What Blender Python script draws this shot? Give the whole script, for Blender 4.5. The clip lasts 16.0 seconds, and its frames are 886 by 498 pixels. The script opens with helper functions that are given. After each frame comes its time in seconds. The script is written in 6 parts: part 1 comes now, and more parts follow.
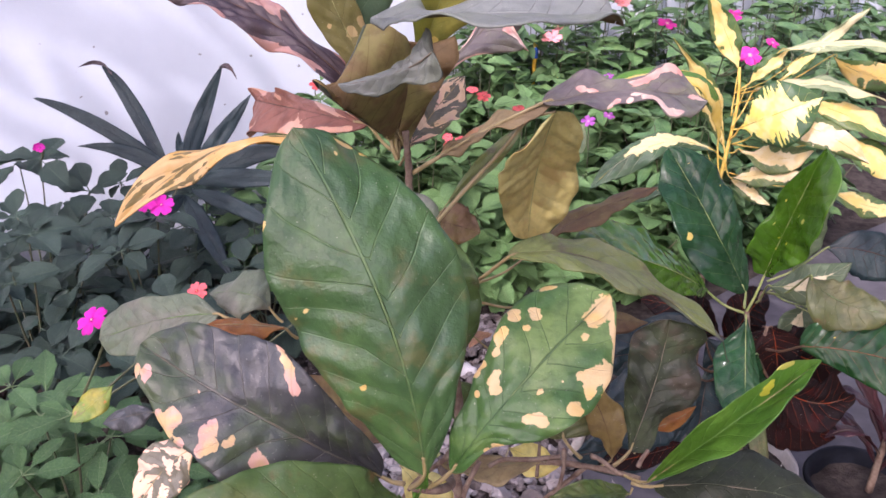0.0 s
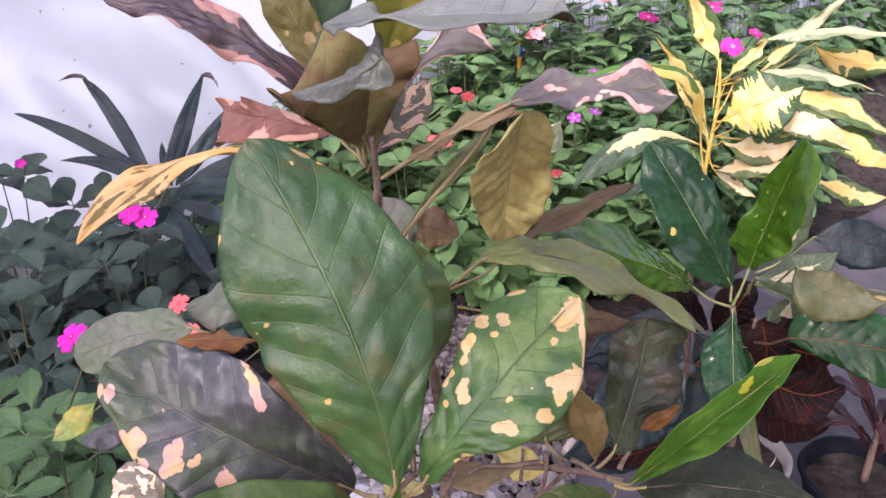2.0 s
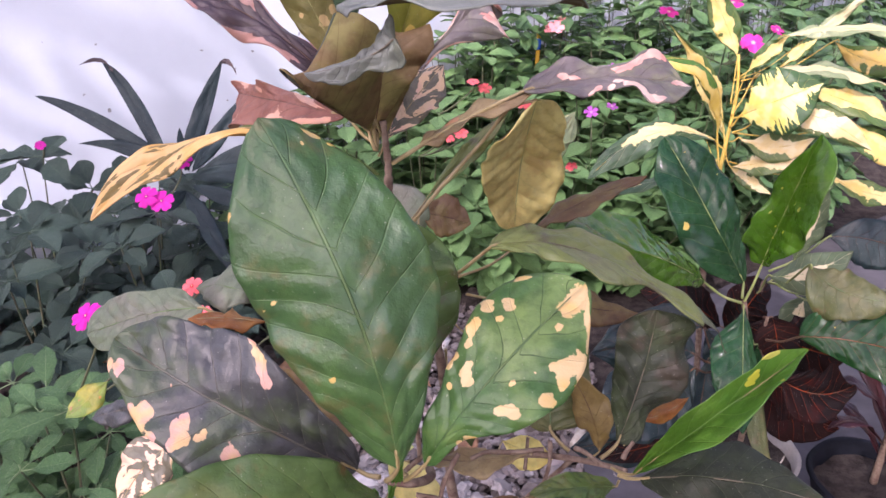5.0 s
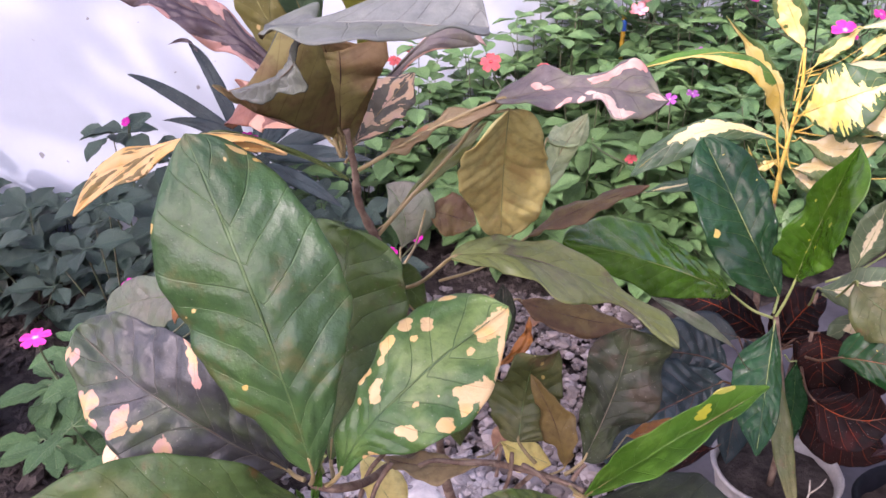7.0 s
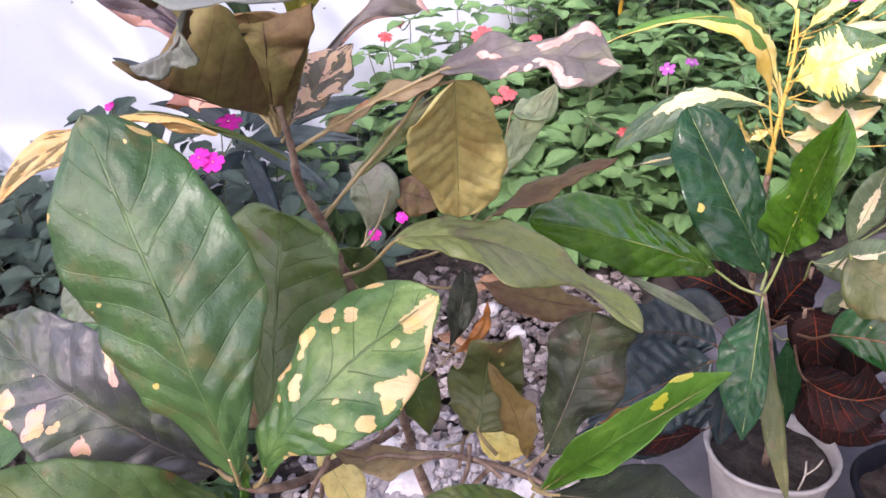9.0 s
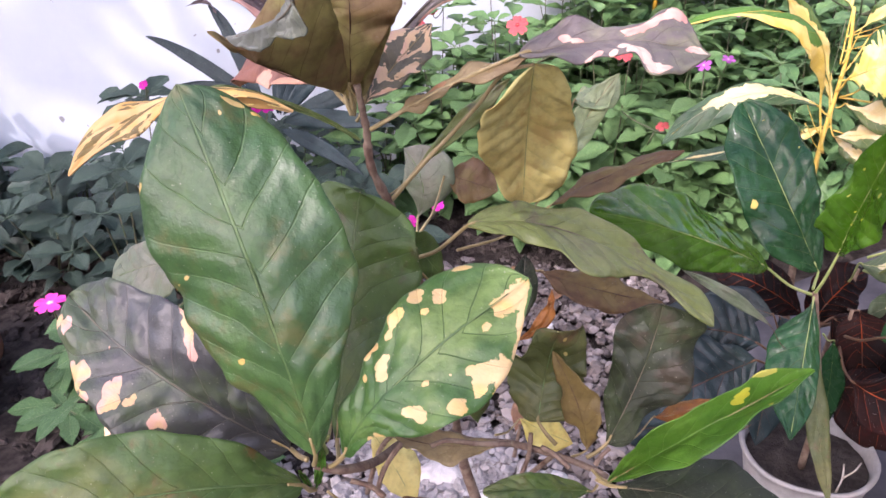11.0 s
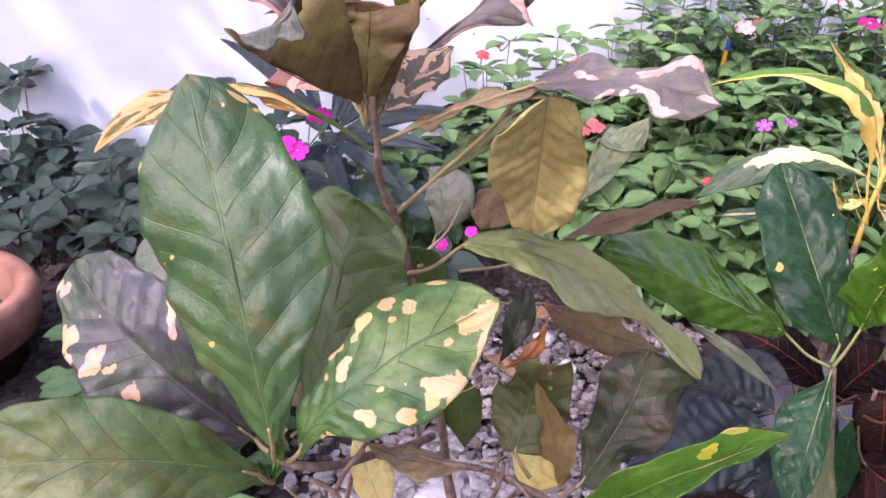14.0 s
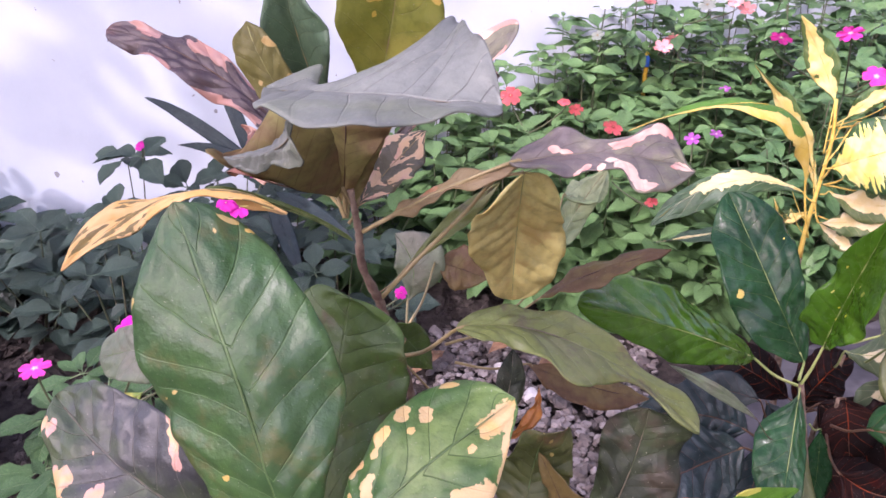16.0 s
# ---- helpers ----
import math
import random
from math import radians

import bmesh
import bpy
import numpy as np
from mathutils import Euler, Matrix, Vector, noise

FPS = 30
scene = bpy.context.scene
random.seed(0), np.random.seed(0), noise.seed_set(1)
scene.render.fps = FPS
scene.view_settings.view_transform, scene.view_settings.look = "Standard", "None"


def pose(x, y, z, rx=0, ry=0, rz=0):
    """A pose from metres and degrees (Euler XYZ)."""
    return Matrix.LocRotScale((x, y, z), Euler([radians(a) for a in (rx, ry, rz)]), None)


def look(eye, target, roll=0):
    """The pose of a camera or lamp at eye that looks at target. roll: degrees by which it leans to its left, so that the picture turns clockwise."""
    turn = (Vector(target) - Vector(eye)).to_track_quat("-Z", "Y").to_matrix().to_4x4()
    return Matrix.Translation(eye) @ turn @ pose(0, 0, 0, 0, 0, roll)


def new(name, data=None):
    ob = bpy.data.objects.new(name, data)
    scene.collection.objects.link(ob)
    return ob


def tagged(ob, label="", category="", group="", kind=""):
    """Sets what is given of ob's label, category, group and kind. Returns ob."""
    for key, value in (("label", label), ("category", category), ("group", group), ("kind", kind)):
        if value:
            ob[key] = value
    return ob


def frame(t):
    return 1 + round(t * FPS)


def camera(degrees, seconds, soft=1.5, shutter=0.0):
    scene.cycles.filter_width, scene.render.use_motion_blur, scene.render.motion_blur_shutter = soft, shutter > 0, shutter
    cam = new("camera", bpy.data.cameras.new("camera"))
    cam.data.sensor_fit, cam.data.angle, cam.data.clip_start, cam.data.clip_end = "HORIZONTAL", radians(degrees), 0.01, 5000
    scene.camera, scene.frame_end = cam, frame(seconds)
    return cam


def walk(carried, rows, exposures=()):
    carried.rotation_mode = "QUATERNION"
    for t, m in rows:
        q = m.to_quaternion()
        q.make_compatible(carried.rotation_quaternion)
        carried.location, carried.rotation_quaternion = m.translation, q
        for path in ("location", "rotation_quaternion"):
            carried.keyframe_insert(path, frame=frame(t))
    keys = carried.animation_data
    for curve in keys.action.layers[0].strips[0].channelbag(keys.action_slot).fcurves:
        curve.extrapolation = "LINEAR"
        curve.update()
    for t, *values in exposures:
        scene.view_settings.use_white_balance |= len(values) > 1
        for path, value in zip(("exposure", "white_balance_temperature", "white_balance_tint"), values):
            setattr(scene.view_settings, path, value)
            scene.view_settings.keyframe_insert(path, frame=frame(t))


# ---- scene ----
cam = camera(62.3, 16.0, soft=1.5)
cam.data.dof.use_dof, cam.data.dof.focus_distance, cam.data.dof.aperture_fstop = True, 0.40, 45.0
SKY, SUNLIGHT = 0.41, 2.75
EXPOSURES = [(0, 0.23, 6070, 33), (4.2, 0.23, 6070, 33), (6.5, 0.35, 6090, 36), (8, 0.43, 6090, 37), (9, 0.56, 6110, 29), (12, 0.53, 6110, 30), (14, 0.54, 6020, 39), (16, 0.36, 6000, 37)]
PATH = [
    (0, (0.022, -0.022, 0.588), (-0.034, 1.822, -0.186), 0.1),
    (0.5, (0.038, -0.027, 0.588), (-0.031, 1.822, -0.172), -2.1),
    (1, (0.036, -0.027, 0.588), (-0.022, 1.822, -0.17), -1.7),
    (1.5, (0.036, -0.025, 0.585), (-0.004, 1.824, -0.177), -1.2),
    (2, (0.036, -0.015, 0.588), (-0.014, 1.829, -0.185), -1.8),
    (2.5, (0.039, -0.018, 0.588), (-0.009, 1.827, -0.184), -1.3),
    (3, (0.043, -0.019, 0.59), (-0.019, 1.827, -0.177), -2.5),
    (3.5, (0.037, -0.02, 0.59), (-0.012, 1.824, -0.182), -2.3),
    (4, (0.035, -0.019, 0.591), (-0.01, 1.821, -0.194), -2.2),
    (4.2, (0.035, -0.023, 0.584), (-0.021, 1.821, -0.188), -1.7),
    (6.3, (0.098, -0.004, 0.595), (-0.103, 1.805, -0.234), -2.5),
    (6.5, (0.112, -0.003, 0.605), (-0.156, 1.796, -0.227), -2.5),
    (7, (0.117, -0.002, 0.601), (-0.266, 1.769, -0.247), -1.9),
    (7.5, (0.108, 0.003, 0.607), (-0.32, 1.762, -0.244), -2.5),
    (8, (0.122, 0.014, 0.587), (-0.246, 1.767, -0.301), -1.5),
    (8.5, (0.135, 0.024, 0.586), (-0.247, 1.764, -0.322), -2.9),
    (9, (0.148, 0.027, 0.591), (-0.276, 1.763, -0.307), -3.8),
    (9.5, (0.143, 0.024, 0.59), (-0.325, 1.747, -0.313), -3.4),
    (9.7, (0.138, 0.023, 0.586), (-0.323, 1.743, -0.325), -2.9),
    (11.8, (0.112, 0.021, 0.588), (-0.329, 1.742, -0.329), -2.1),
    (12, (0.115, 0.016, 0.588), (-0.332, 1.748, -0.306), -2.1),
    (12.5, (0.119, 0.014, 0.589), (-0.338, 1.747, -0.298), -1.6),
    (13, (0.124, 0.017, 0.59), (-0.349, 1.743, -0.304), -1.2),
    (13.5, (0.131, 0.018, 0.587), (-0.411, 1.738, -0.277), 1.1),
    (14, (0.147, 0.024, 0.584), (-0.45, 1.736, -0.26), 3.0),
    (14.5, (0.13, 0.039, 0.587), (-0.382, 1.776, -0.264), 2.3),
    (15, (0.116, 0.044, 0.598), (-0.344, 1.797, -0.249), 0.4),
    (15.5, (0.114, 0.036, 0.608), (-0.35, 1.799, -0.215), 0.2),
    (16, (0.115, 0.03, 0.614), (-0.314, 1.813, -0.185), -0.5),
]
walk(cam, [(t, look(eye, target, roll)) for t, eye, target, roll in PATH], EXPOSURES)

# ---- light ----
SUN = Vector((0.35, 0.75, -0.80)).normalized()          # the way the sunlight travels
world = bpy.data.worlds.new("sky")
scene.world = world
world.use_nodes = True
nt = world.node_tree
sky = nt.nodes.new("ShaderNodeTexSky")
sky.sky_type, sky.sun_disc = "NISHITA", False
sky.sun_elevation = math.asin(-SUN.z)
sky.sun_rotation = math.atan2(-SUN.x, -SUN.y)
sky.air_density, sky.dust_density, sky.ozone_density = 1.0, 4.0, 1.0
nt.links.new(sky.outputs[0], nt.nodes["Background"].inputs[0])
nt.nodes["Background"].inputs[1].default_value = SKY
sun = new("sun", bpy.data.lights.new("sun", "SUN"))
sun.data.energy, sun.data.angle, sun.data.color = SUNLIGHT, radians(0.4), (1.0, 0.95, 0.88)
sun.matrix_world = look((0, 0, 5), Vector((0, 0, 5)) + SUN)


# ---- materials ----
def nodes_of(name):
    m = bpy.data.materials.new(name)
    m.use_nodes = True
    t = m.node_tree
    return m, t, t.nodes["Principled BSDF"], t.nodes["Material Output"]


def mixed(t, fac, a, b):
    n = t.nodes.new("ShaderNodeMix")
    n.data_type = "RGBA"
    for sock, v in ((n.inputs[0], fac), (n.inputs[6], a), (n.inputs[7], b)):
        if isinstance(v, (int, float)):
            sock.default_value = v
        elif isinstance(v, tuple):
            sock.default_value = (*v, 1)
        else:
            t.links.new(v, sock)
    return n.outputs[2]


def calc(t, op, a, b=0.0, c=0.0):
    n = t.nodes.new("ShaderNodeMath")
    n.operation = op
    for sock, v in zip(n.inputs, (a, b, c)):
        if isinstance(v, (int, float)):
            sock.default_value = v
        else:
            t.links.new(v, sock)
    return n.outputs[0]


def ramp(t, v, lo, hi):
    n = t.nodes.new("ShaderNodeMapRange")
    n.interpolation_type = "SMOOTHSTEP"
    n.inputs[1].default_value, n.inputs[2].default_value = lo, hi
    t.links.new(v, n.inputs[0])
    return n.outputs[0]


def noisy(t, scale, detail=3.0, rough=0.6, own=True):
    """Noise in the thing's own space, shifted from object to object."""
    co = t.nodes.new("ShaderNodeTexCoord").outputs["Object"]
    if own:
        info = t.nodes.new("ShaderNodeObjectInfo")
        add = t.nodes.new("ShaderNodeVectorMath")
        add.operation = "ADD"
        t.links.new(co, add.inputs[0])
        t.links.new(calc(t, "MULTIPLY", info.outputs["Random"], 37.0), add.inputs[1])
        co = add.outputs[0]
    n = t.nodes.new("ShaderNodeTexNoise")
    n.inputs["Scale"].default_value, n.inputs["Detail"].default_value, n.inputs["Roughness"].default_value = scale, detail, rough
    t.links.new(co, n.inputs["Vector"])
    return n.outputs["Fac"]


def bumped(t, bsdf, height, strength, distance):
    b = t.nodes.new("ShaderNodeBump")
    b.inputs["Strength"].default_value, b.inputs["Distance"].default_value = strength, distance
    t.links.new(height, b.inputs["Height"])
    t.links.new(b.outputs[0], bsdf.inputs["Normal"])


VEINS = 9.0
SLANT = 1.6


def leaf_material(name, base, second, vein, blotch, rough=0.4, through_it=0.25, stain=None, spread=(0.45, 0.65), vein_mix=0.6, specks=0.32, coat=0.0, blotch2=None, gloss=0.5):
    """Leaf skin: two tones, pale midrib and side veins, blotches by the leaf's own pattern, stains, dust specks."""
    m, t, bsdf, out = nodes_of(name)
    uv = t.nodes.new("ShaderNodeUVMap")
    sep = t.nodes.new("ShaderNodeSeparateXYZ")
    t.links.new(uv.outputs[0], sep.inputs[0])
    u = calc(t, "ABSOLUTE", calc(t, "SUBTRACT", calc(t, "MULTIPLY", sep.outputs[0], 2.0), 1.0))
    v = sep.outputs[1]
    col = mixed(t, ramp(t, noisy(t, 22, 4), *spread), base, second)
    fine = noisy(t, 160, 3)
    col = mixed(t, calc(t, "MULTIPLY", ramp(t, fine, 0.4, 0.75), 0.45), col, tuple(c * 0.5 for c in base))
    col = mixed(t, calc(t, "MULTIPLY", ramp(t, noisy(t, 55, 4, 0.7), 0.5, 0.75), 0.2), col, tuple(min(1, c * 1.6 + 0.002) for c in second))
    if stain:
        col = mixed(t, calc(t, "MULTIPLY", ramp(t, noisy(t, 34, 4, 0.7), 0.54, 0.68), 0.75), col, stain)
    # side veins
    ph = calc(t, "FRACT", calc(t, "SUBTRACT", calc(t, "MULTIPLY", v, VEINS), calc(t, "MULTIPLY", calc(t, "POWER", u, 0.85), SLANT)))
    d = calc(t, "ABSOLUTE", calc(t, "SUBTRACT", ph, 0.5))
    side = calc(t, "MULTIPLY", ramp(t, calc(t, "SUBTRACT", 0.5, d), 0.034, 0.008), calc(t, "SUBTRACT", 1.0, calc(t, "MULTIPLY", u, 0.75)))
    mid = ramp(t, u, 0.024, 0.009)
    veins = calc(t, "MAXIMUM", calc(t, "MULTIPLY", side, 0.85), mid)
    # blotches
    att = t.nodes.new("ShaderNodeAttribute")
    att.attribute_name = "blotch"
    edge = calc(t, "ADD", att.outputs["Fac"], calc(t, "MULTIPLY", calc(t, "SUBTRACT", noisy(t, 150, 4, 0.7), 0.5), 0.75))
    mask = ramp(t, edge, 0.49, 0.54)
    bl = mixed(t, ramp(t, noisy(t, 60, 2), 0.4, 0.6), blotch, blotch2 or tuple(min(1, c * 0.8 + 0.06) for c in blotch))
    col = mixed(t, calc(t, "MULTIPLY", veins, vein_mix), col, vein)
    col = mixed(t, mask, col, bl)
    col = mixed(t, calc(t, "MULTIPLY", ramp(t, noisy(t, 900, 1), 0.73, 0.77), specks), col, (0.55, 0.53, 0.45))
    t.links.new(col, bsdf.inputs["Base Color"])
    r = calc(t, "ADD", rough - 0.1, calc(t, "MULTIPLY", noisy(t, 70, 4), 0.22))
    t.links.new(r, bsdf.inputs["Roughness"])
    bsdf.inputs["Specular IOR Level"].default_value = gloss
    bsdf.inputs["Coat Weight"].default_value, bsdf.inputs["Coat Roughness"].default_value = coat, 0.07
    cells = t.nodes.new("ShaderNodeTexVoronoi")
    cells.feature, cells.inputs["Scale"].default_value = "DISTANCE_TO_EDGE", 330.0
    t.links.new(t.nodes.new("ShaderNodeTexCoord").outputs["Object"], cells.inputs["Vector"])
    net = ramp(t, cells.outputs[0], 0.0, 0.16)
    h = calc(t, "ADD", calc(t, "MULTIPLY", fine, 0.5), calc(t, "MULTIPLY", veins, -0.45))
    h = calc(t, "ADD", h, calc(t, "MULTIPLY", net, 0.018))
    h = calc(t, "ADD", h, calc(t, "MULTIPLY", noisy(t, 75, 3), 0.5))
    bumped(t, bsdf, h, 0.85, 0.0016)
    tr = t.nodes.new("ShaderNodeBsdfTranslucent")
    t.links.new(col, tr.inputs[0])
    mx = t.nodes.new("ShaderNodeMixShader")
    mx.inputs[0].default_value = through_it
    t.links.new(bsdf.outputs[0], mx.inputs[1])
    t.links.new(tr.outputs[0], mx.inputs[2])
    t.links.new(mx.outputs[0], out.inputs[0])
    return m


def plain_material(name, a, b, scale, rough, bump=0.3, depth=0.002, spread=(0.35, 0.65), dirt=None, dirt_scale=3.0, own=False, metal=0.0, fleck=None):
    m, t, bsdf, out = nodes_of(name)
    n = noisy(t, scale, 6, 0.65, own)
    col = mixed(t, ramp(t, n, *spread), a, b)
    if dirt:
        col = mixed(t, calc(t, "MULTIPLY", ramp(t, noisy(t, dirt_scale, 5, 0.7, own), 0.45, 0.7), 0.6), col, dirt)
    if fleck:
        col = mixed(t, calc(t, "MULTIPLY", ramp(t, noisy(t, 60, 2, 0.4, own), 0.75, 0.765), 0.75), col, fleck)
    t.links.new(col, bsdf.inputs["Base Color"])
    bsdf.inputs["Roughness"].default_value, bsdf.inputs["Metallic"].default_value = rough, metal
    bsdf.inputs["Specular IOR Level"].default_value = 0.15 if rough > 0.6 else 0.4
    bumped(t, bsdf, noisy(t, scale * 3, 5, 0.7, own), bump, depth)
    return m


PINK, CREAM, BUTTER = (0.56, 0.32, 0.26), (0.54, 0.37, 0.16), (0.60, 0.42, 0.11)
SKIN = {
    "green": leaf_material("leaf_deep_green", (0.041, 0.098, 0.031), (0.066, 0.137, 0.038), (0.15, 0.24, 0.09), BUTTER, 0.37, 0.15, stain=(0.10, 0.11, 0.035), vein_mix=0.5),
    "greendk": leaf_material("leaf_dark_green", (0.058, 0.108, 0.020), (0.095, 0.120, 0.028), (0.11, 0.16, 0.055), BUTTER, 0.45, 0.15, stain=(0.075, 0.05, 0.025)),
    "spotted": leaf_material("leaf_spotted_green", (0.048, 0.120, 0.026), (0.150, 0.235, 0.065), (0.05, 0.11, 0.045), (0.66, 0.45, 0.15), 0.40, 0.22, blotch2=(0.60, 0.45, 0.22)),
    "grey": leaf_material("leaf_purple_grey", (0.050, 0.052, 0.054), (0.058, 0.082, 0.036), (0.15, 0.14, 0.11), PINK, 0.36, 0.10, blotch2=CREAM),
    "greytop": leaf_material("leaf_pale_grey", (0.185, 0.20, 0.175), (0.165, 0.185, 0.135), (0.15, 0.14, 0.12), PINK, 0.45, 0.22, vein_mix=0.25),
    "silver": leaf_material("leaf_silver_green", (0.130, 0.165, 0.100), (0.165, 0.165, 0.125), (0.18, 0.20, 0.11), CREAM, 0.45, 0.2),
    "greenbrown": leaf_material("leaf_rusty_green", (0.070, 0.130, 0.030), (0.125, 0.150, 0.040), (0.16, 0.22, 0.08), CREAM, 0.45, 0.2, stain=(0.16, 0.07, 0.025)),
    "olive": leaf_material("leaf_olive", (0.15, 0.182, 0.050), (0.19, 0.20, 0.075), (0.22, 0.24, 0.10), CREAM, 0.45, 0.2, stain=(0.10, 0.08, 0.05)),
    "khaki": leaf_material("leaf_khaki", (0.78, 0.69, 0.25), (0.83, 0.79, 0.34), (0.60, 0.60, 0.20), (0.50, 0.33, 0.11), 0.5, 0.62, stain=(0.64, 0.48, 0.18), vein_mix=0.5),
    "brown": leaf_material("leaf_brown", (0.165, 0.095, 0.042), (0.23, 0.165, 0.055), (0.12, 0.06, 0.025), (0.45, 0.22, 0.10), 0.5, 0.45, stain=(0.20, 0.15, 0.045)),
    "cup": leaf_material("leaf_olive_brown", (0.44, 0.30, 0.145), (0.50, 0.45, 0.16), (0.20, 0.12, 0.05), (0.45, 0.22, 0.10), 0.5, 0.70, stain=(0.26, 0.15, 0.07)),
    "rustbrown": leaf_material("leaf_rust_brown", (0.24, 0.165, 0.075), (0.31, 0.235, 0.11), (0.14, 0.08, 0.03), (0.45, 0.22, 0.10), 0.5, 0.3),
    "purple": leaf_material("leaf_purple", (0.056, 0.036, 0.042), (0.085, 0.058, 0.056), (0.05, 0.03, 0.03), (0.40, 0.21, 0.17), 0.42, 0.15, stain=(0.14, 0.07, 0.06)),
    "pinkblot": leaf_material("leaf_pink_margin", (0.155, 0.128, 0.118), (0.200, 0.195, 0.120), (0.14, 0.11, 0.09), (0.68, 0.30, 0.24), 0.45, 0.2, blotch2=(0.78, 0.55, 0.42), stain=(0.20, 0.20, 0.11)),
    "creamblot": leaf_material("leaf_cream_blotched", (0.12, 0.11, 0.075), (0.16, 0.145, 0.10), (0.20, 0.18, 0.13), (0.70, 0.50, 0.30), 0.45, 0.25, blotch2=(0.70, 0.44, 0.32)),
    "rust": leaf_material("leaf_rust", (0.240, 0.095, 0.065), (0.300, 0.130, 0.090), (0.10, 0.045, 0.03), (0.66, 0.36, 0.24), 0.5, 0.25),
    "orange": leaf_material("leaf_orange", (0.300, 0.110, 0.020), (0.420, 0.200, 0.040), (0.30, 0.12, 0.03), (0.55, 0.30, 0.08), 0.5, 0.35, stain=(0.16, 0.08, 0.03)),
    "yellow": leaf_material("leaf_yellow_streaked", (0.17, 0.125, 0.040), (0.22, 0.165, 0.055), (0.40, 0.26, 0.06), (0.62, 0.38, 0.11), 0.5, 0.3, blotch2=(0.70, 0.47, 0.20)),
    "yellowgreen": leaf_material("leaf_yellow_green", (0.24, 0.26, 0.055), (0.32, 0.30, 0.07), (0.34, 0.36, 0.12), (0.72, 0.55, 0.12), 0.45, 0.6),
    "ragged": leaf_material("leaf_ragged", (0.075, 0.092, 0.026), (0.120, 0.118, 0.036), (0.15, 0.17, 0.06), (0.55, 0.42, 0.12), 0.5, 0.25, stain=(0.14, 0.085, 0.04)),
    "khakigreen": leaf_material("leaf_khaki_green", (0.200, 0.185, 0.060), (0.250, 0.215, 0.080), (0.30, 0.28, 0.12), (0.62, 0.45, 0.18), 0.5, 0.4, stain=(0.15, 0.13, 0.06)),
    "bright": leaf_material("leaf_bright_green", (0.080, 0.210, 0.022), (0.120, 0.260, 0.030), (0.22, 0.40, 0.08), (0.55, 0.55, 0.05), 0.38, 0.4, specks=0.2),
    "gloss": leaf_material("leaf_glossy_dark", (0.010, 0.044, 0.014), (0.016, 0.062, 0.018), (0.26, 0.34, 0.10), (0.60, 0.45, 0.06), 0.26, 0.10, coat=0.22, specks=0.15, vein_mix=0.22, gloss=0.15),
    "glossred": leaf_material("leaf_dark_red_rib", (0.008, 0.044, 0.010), (0.014, 0.060, 0.014), (0.30, 0.08, 0.025), (0.60, 0.45, 0.06), 0.30, 0.10, coat=0.25, specks=0.15, gloss=0.12, vein_mix=0.35),
    "gloss2": leaf_material("leaf_glossy_green", (0.052, 0.142, 0.009), (0.082, 0.185, 0.013), (0.30, 0.38, 0.10), (0.50, 0.50, 0.05), 0.26, 0.3, coat=0.6, specks=0.2, vein_mix=0.25, gloss=0.15),
    "dark": leaf_material("leaf_dull_dark", (0.026, 0.032, 0.020), (0.040, 0.055, 0.022), (0.08, 0.09, 0.05), BUTTER, 0.42, 0.08, stain=(0.052, 0.040, 0.028), gloss=0.16),
    "fresh": leaf_material("leaf_fresh_green_yellow", (0.075, 0.20, 0.022), (0.10, 0.24, 0.030), (0.40, 0.42, 0.10), (0.70, 0.52, 0.10), 0.42, 0.3, blotch2=(0.76, 0.60, 0.18), specks=0.1),
    "dusty": leaf_material("leaf_dusty_green", (0.085, 0.145, 0.085), (0.115, 0.170, 0.105), (0.16, 0.22, 0.12), CREAM, 0.45, 0.3),
    "turning": leaf_material("leaf_turning_yellow", (0.20, 0.30, 0.05), (0.50, 0.40, 0.05), (0.45, 0.45, 0.15), (0.50, 0.22, 0.05), 0.4, 0.3, specks=0.1),
    "pale": leaf_material("leaf_pale_cream_green", (0.26, 0.33, 0.16), (0.36, 0.41, 0.22), (0.52, 0.53, 0.32), (0.60, 0.57, 0.34), 0.45, 0.3, blotch2=(0.66, 0.60, 0.30), specks=0.1),
    # Dark red lowered further: the shade on these leaves is in the colour
    "red": leaf_material("leaf_dark_red", (0.009, 0.006, 0.006), (0.016, 0.006, 0.005), (0.40, 0.07, 0.015), (0.13, 0.024, 0.010), 0.6, 0.04, stain=(0.028, 0.005, 0.004), vein_mix=0.55, gloss=0.08),
    "blue": leaf_material("leaf_blue_dark", (0.010, 0.022, 0.025), (0.017, 0.033, 0.031), (0.10, 0.04, 0.025), (0.50, 0.12, 0.03), 0.36, 0.08, gloss=0.35),
    "vari": leaf_material("leaf_cream_centre", (0.085, 0.125, 0.060), (0.110, 0.150, 0.070), (0.60, 0.56, 0.35), (0.70, 0.62, 0.38), 0.45, 0.25),
    "lemon": leaf_material("leaf_lemon", (0.085, 0.160, 0.045), (0.135, 0.190, 0.055), (0.66, 0.54, 0.10), (0.80, 0.62, 0.19), 0.42, 0.3, blotch2=(0.84, 0.71, 0.30), specks=0.1),
    "cream": leaf_material("leaf_cream", (0.100, 0.150, 0.045), (0.140, 0.180, 0.055), (0.70, 0.58, 0.22), (0.74, 0.59, 0.27), 0.45, 0.3, blotch2=(0.79, 0.69, 0.42), specks=0.1),
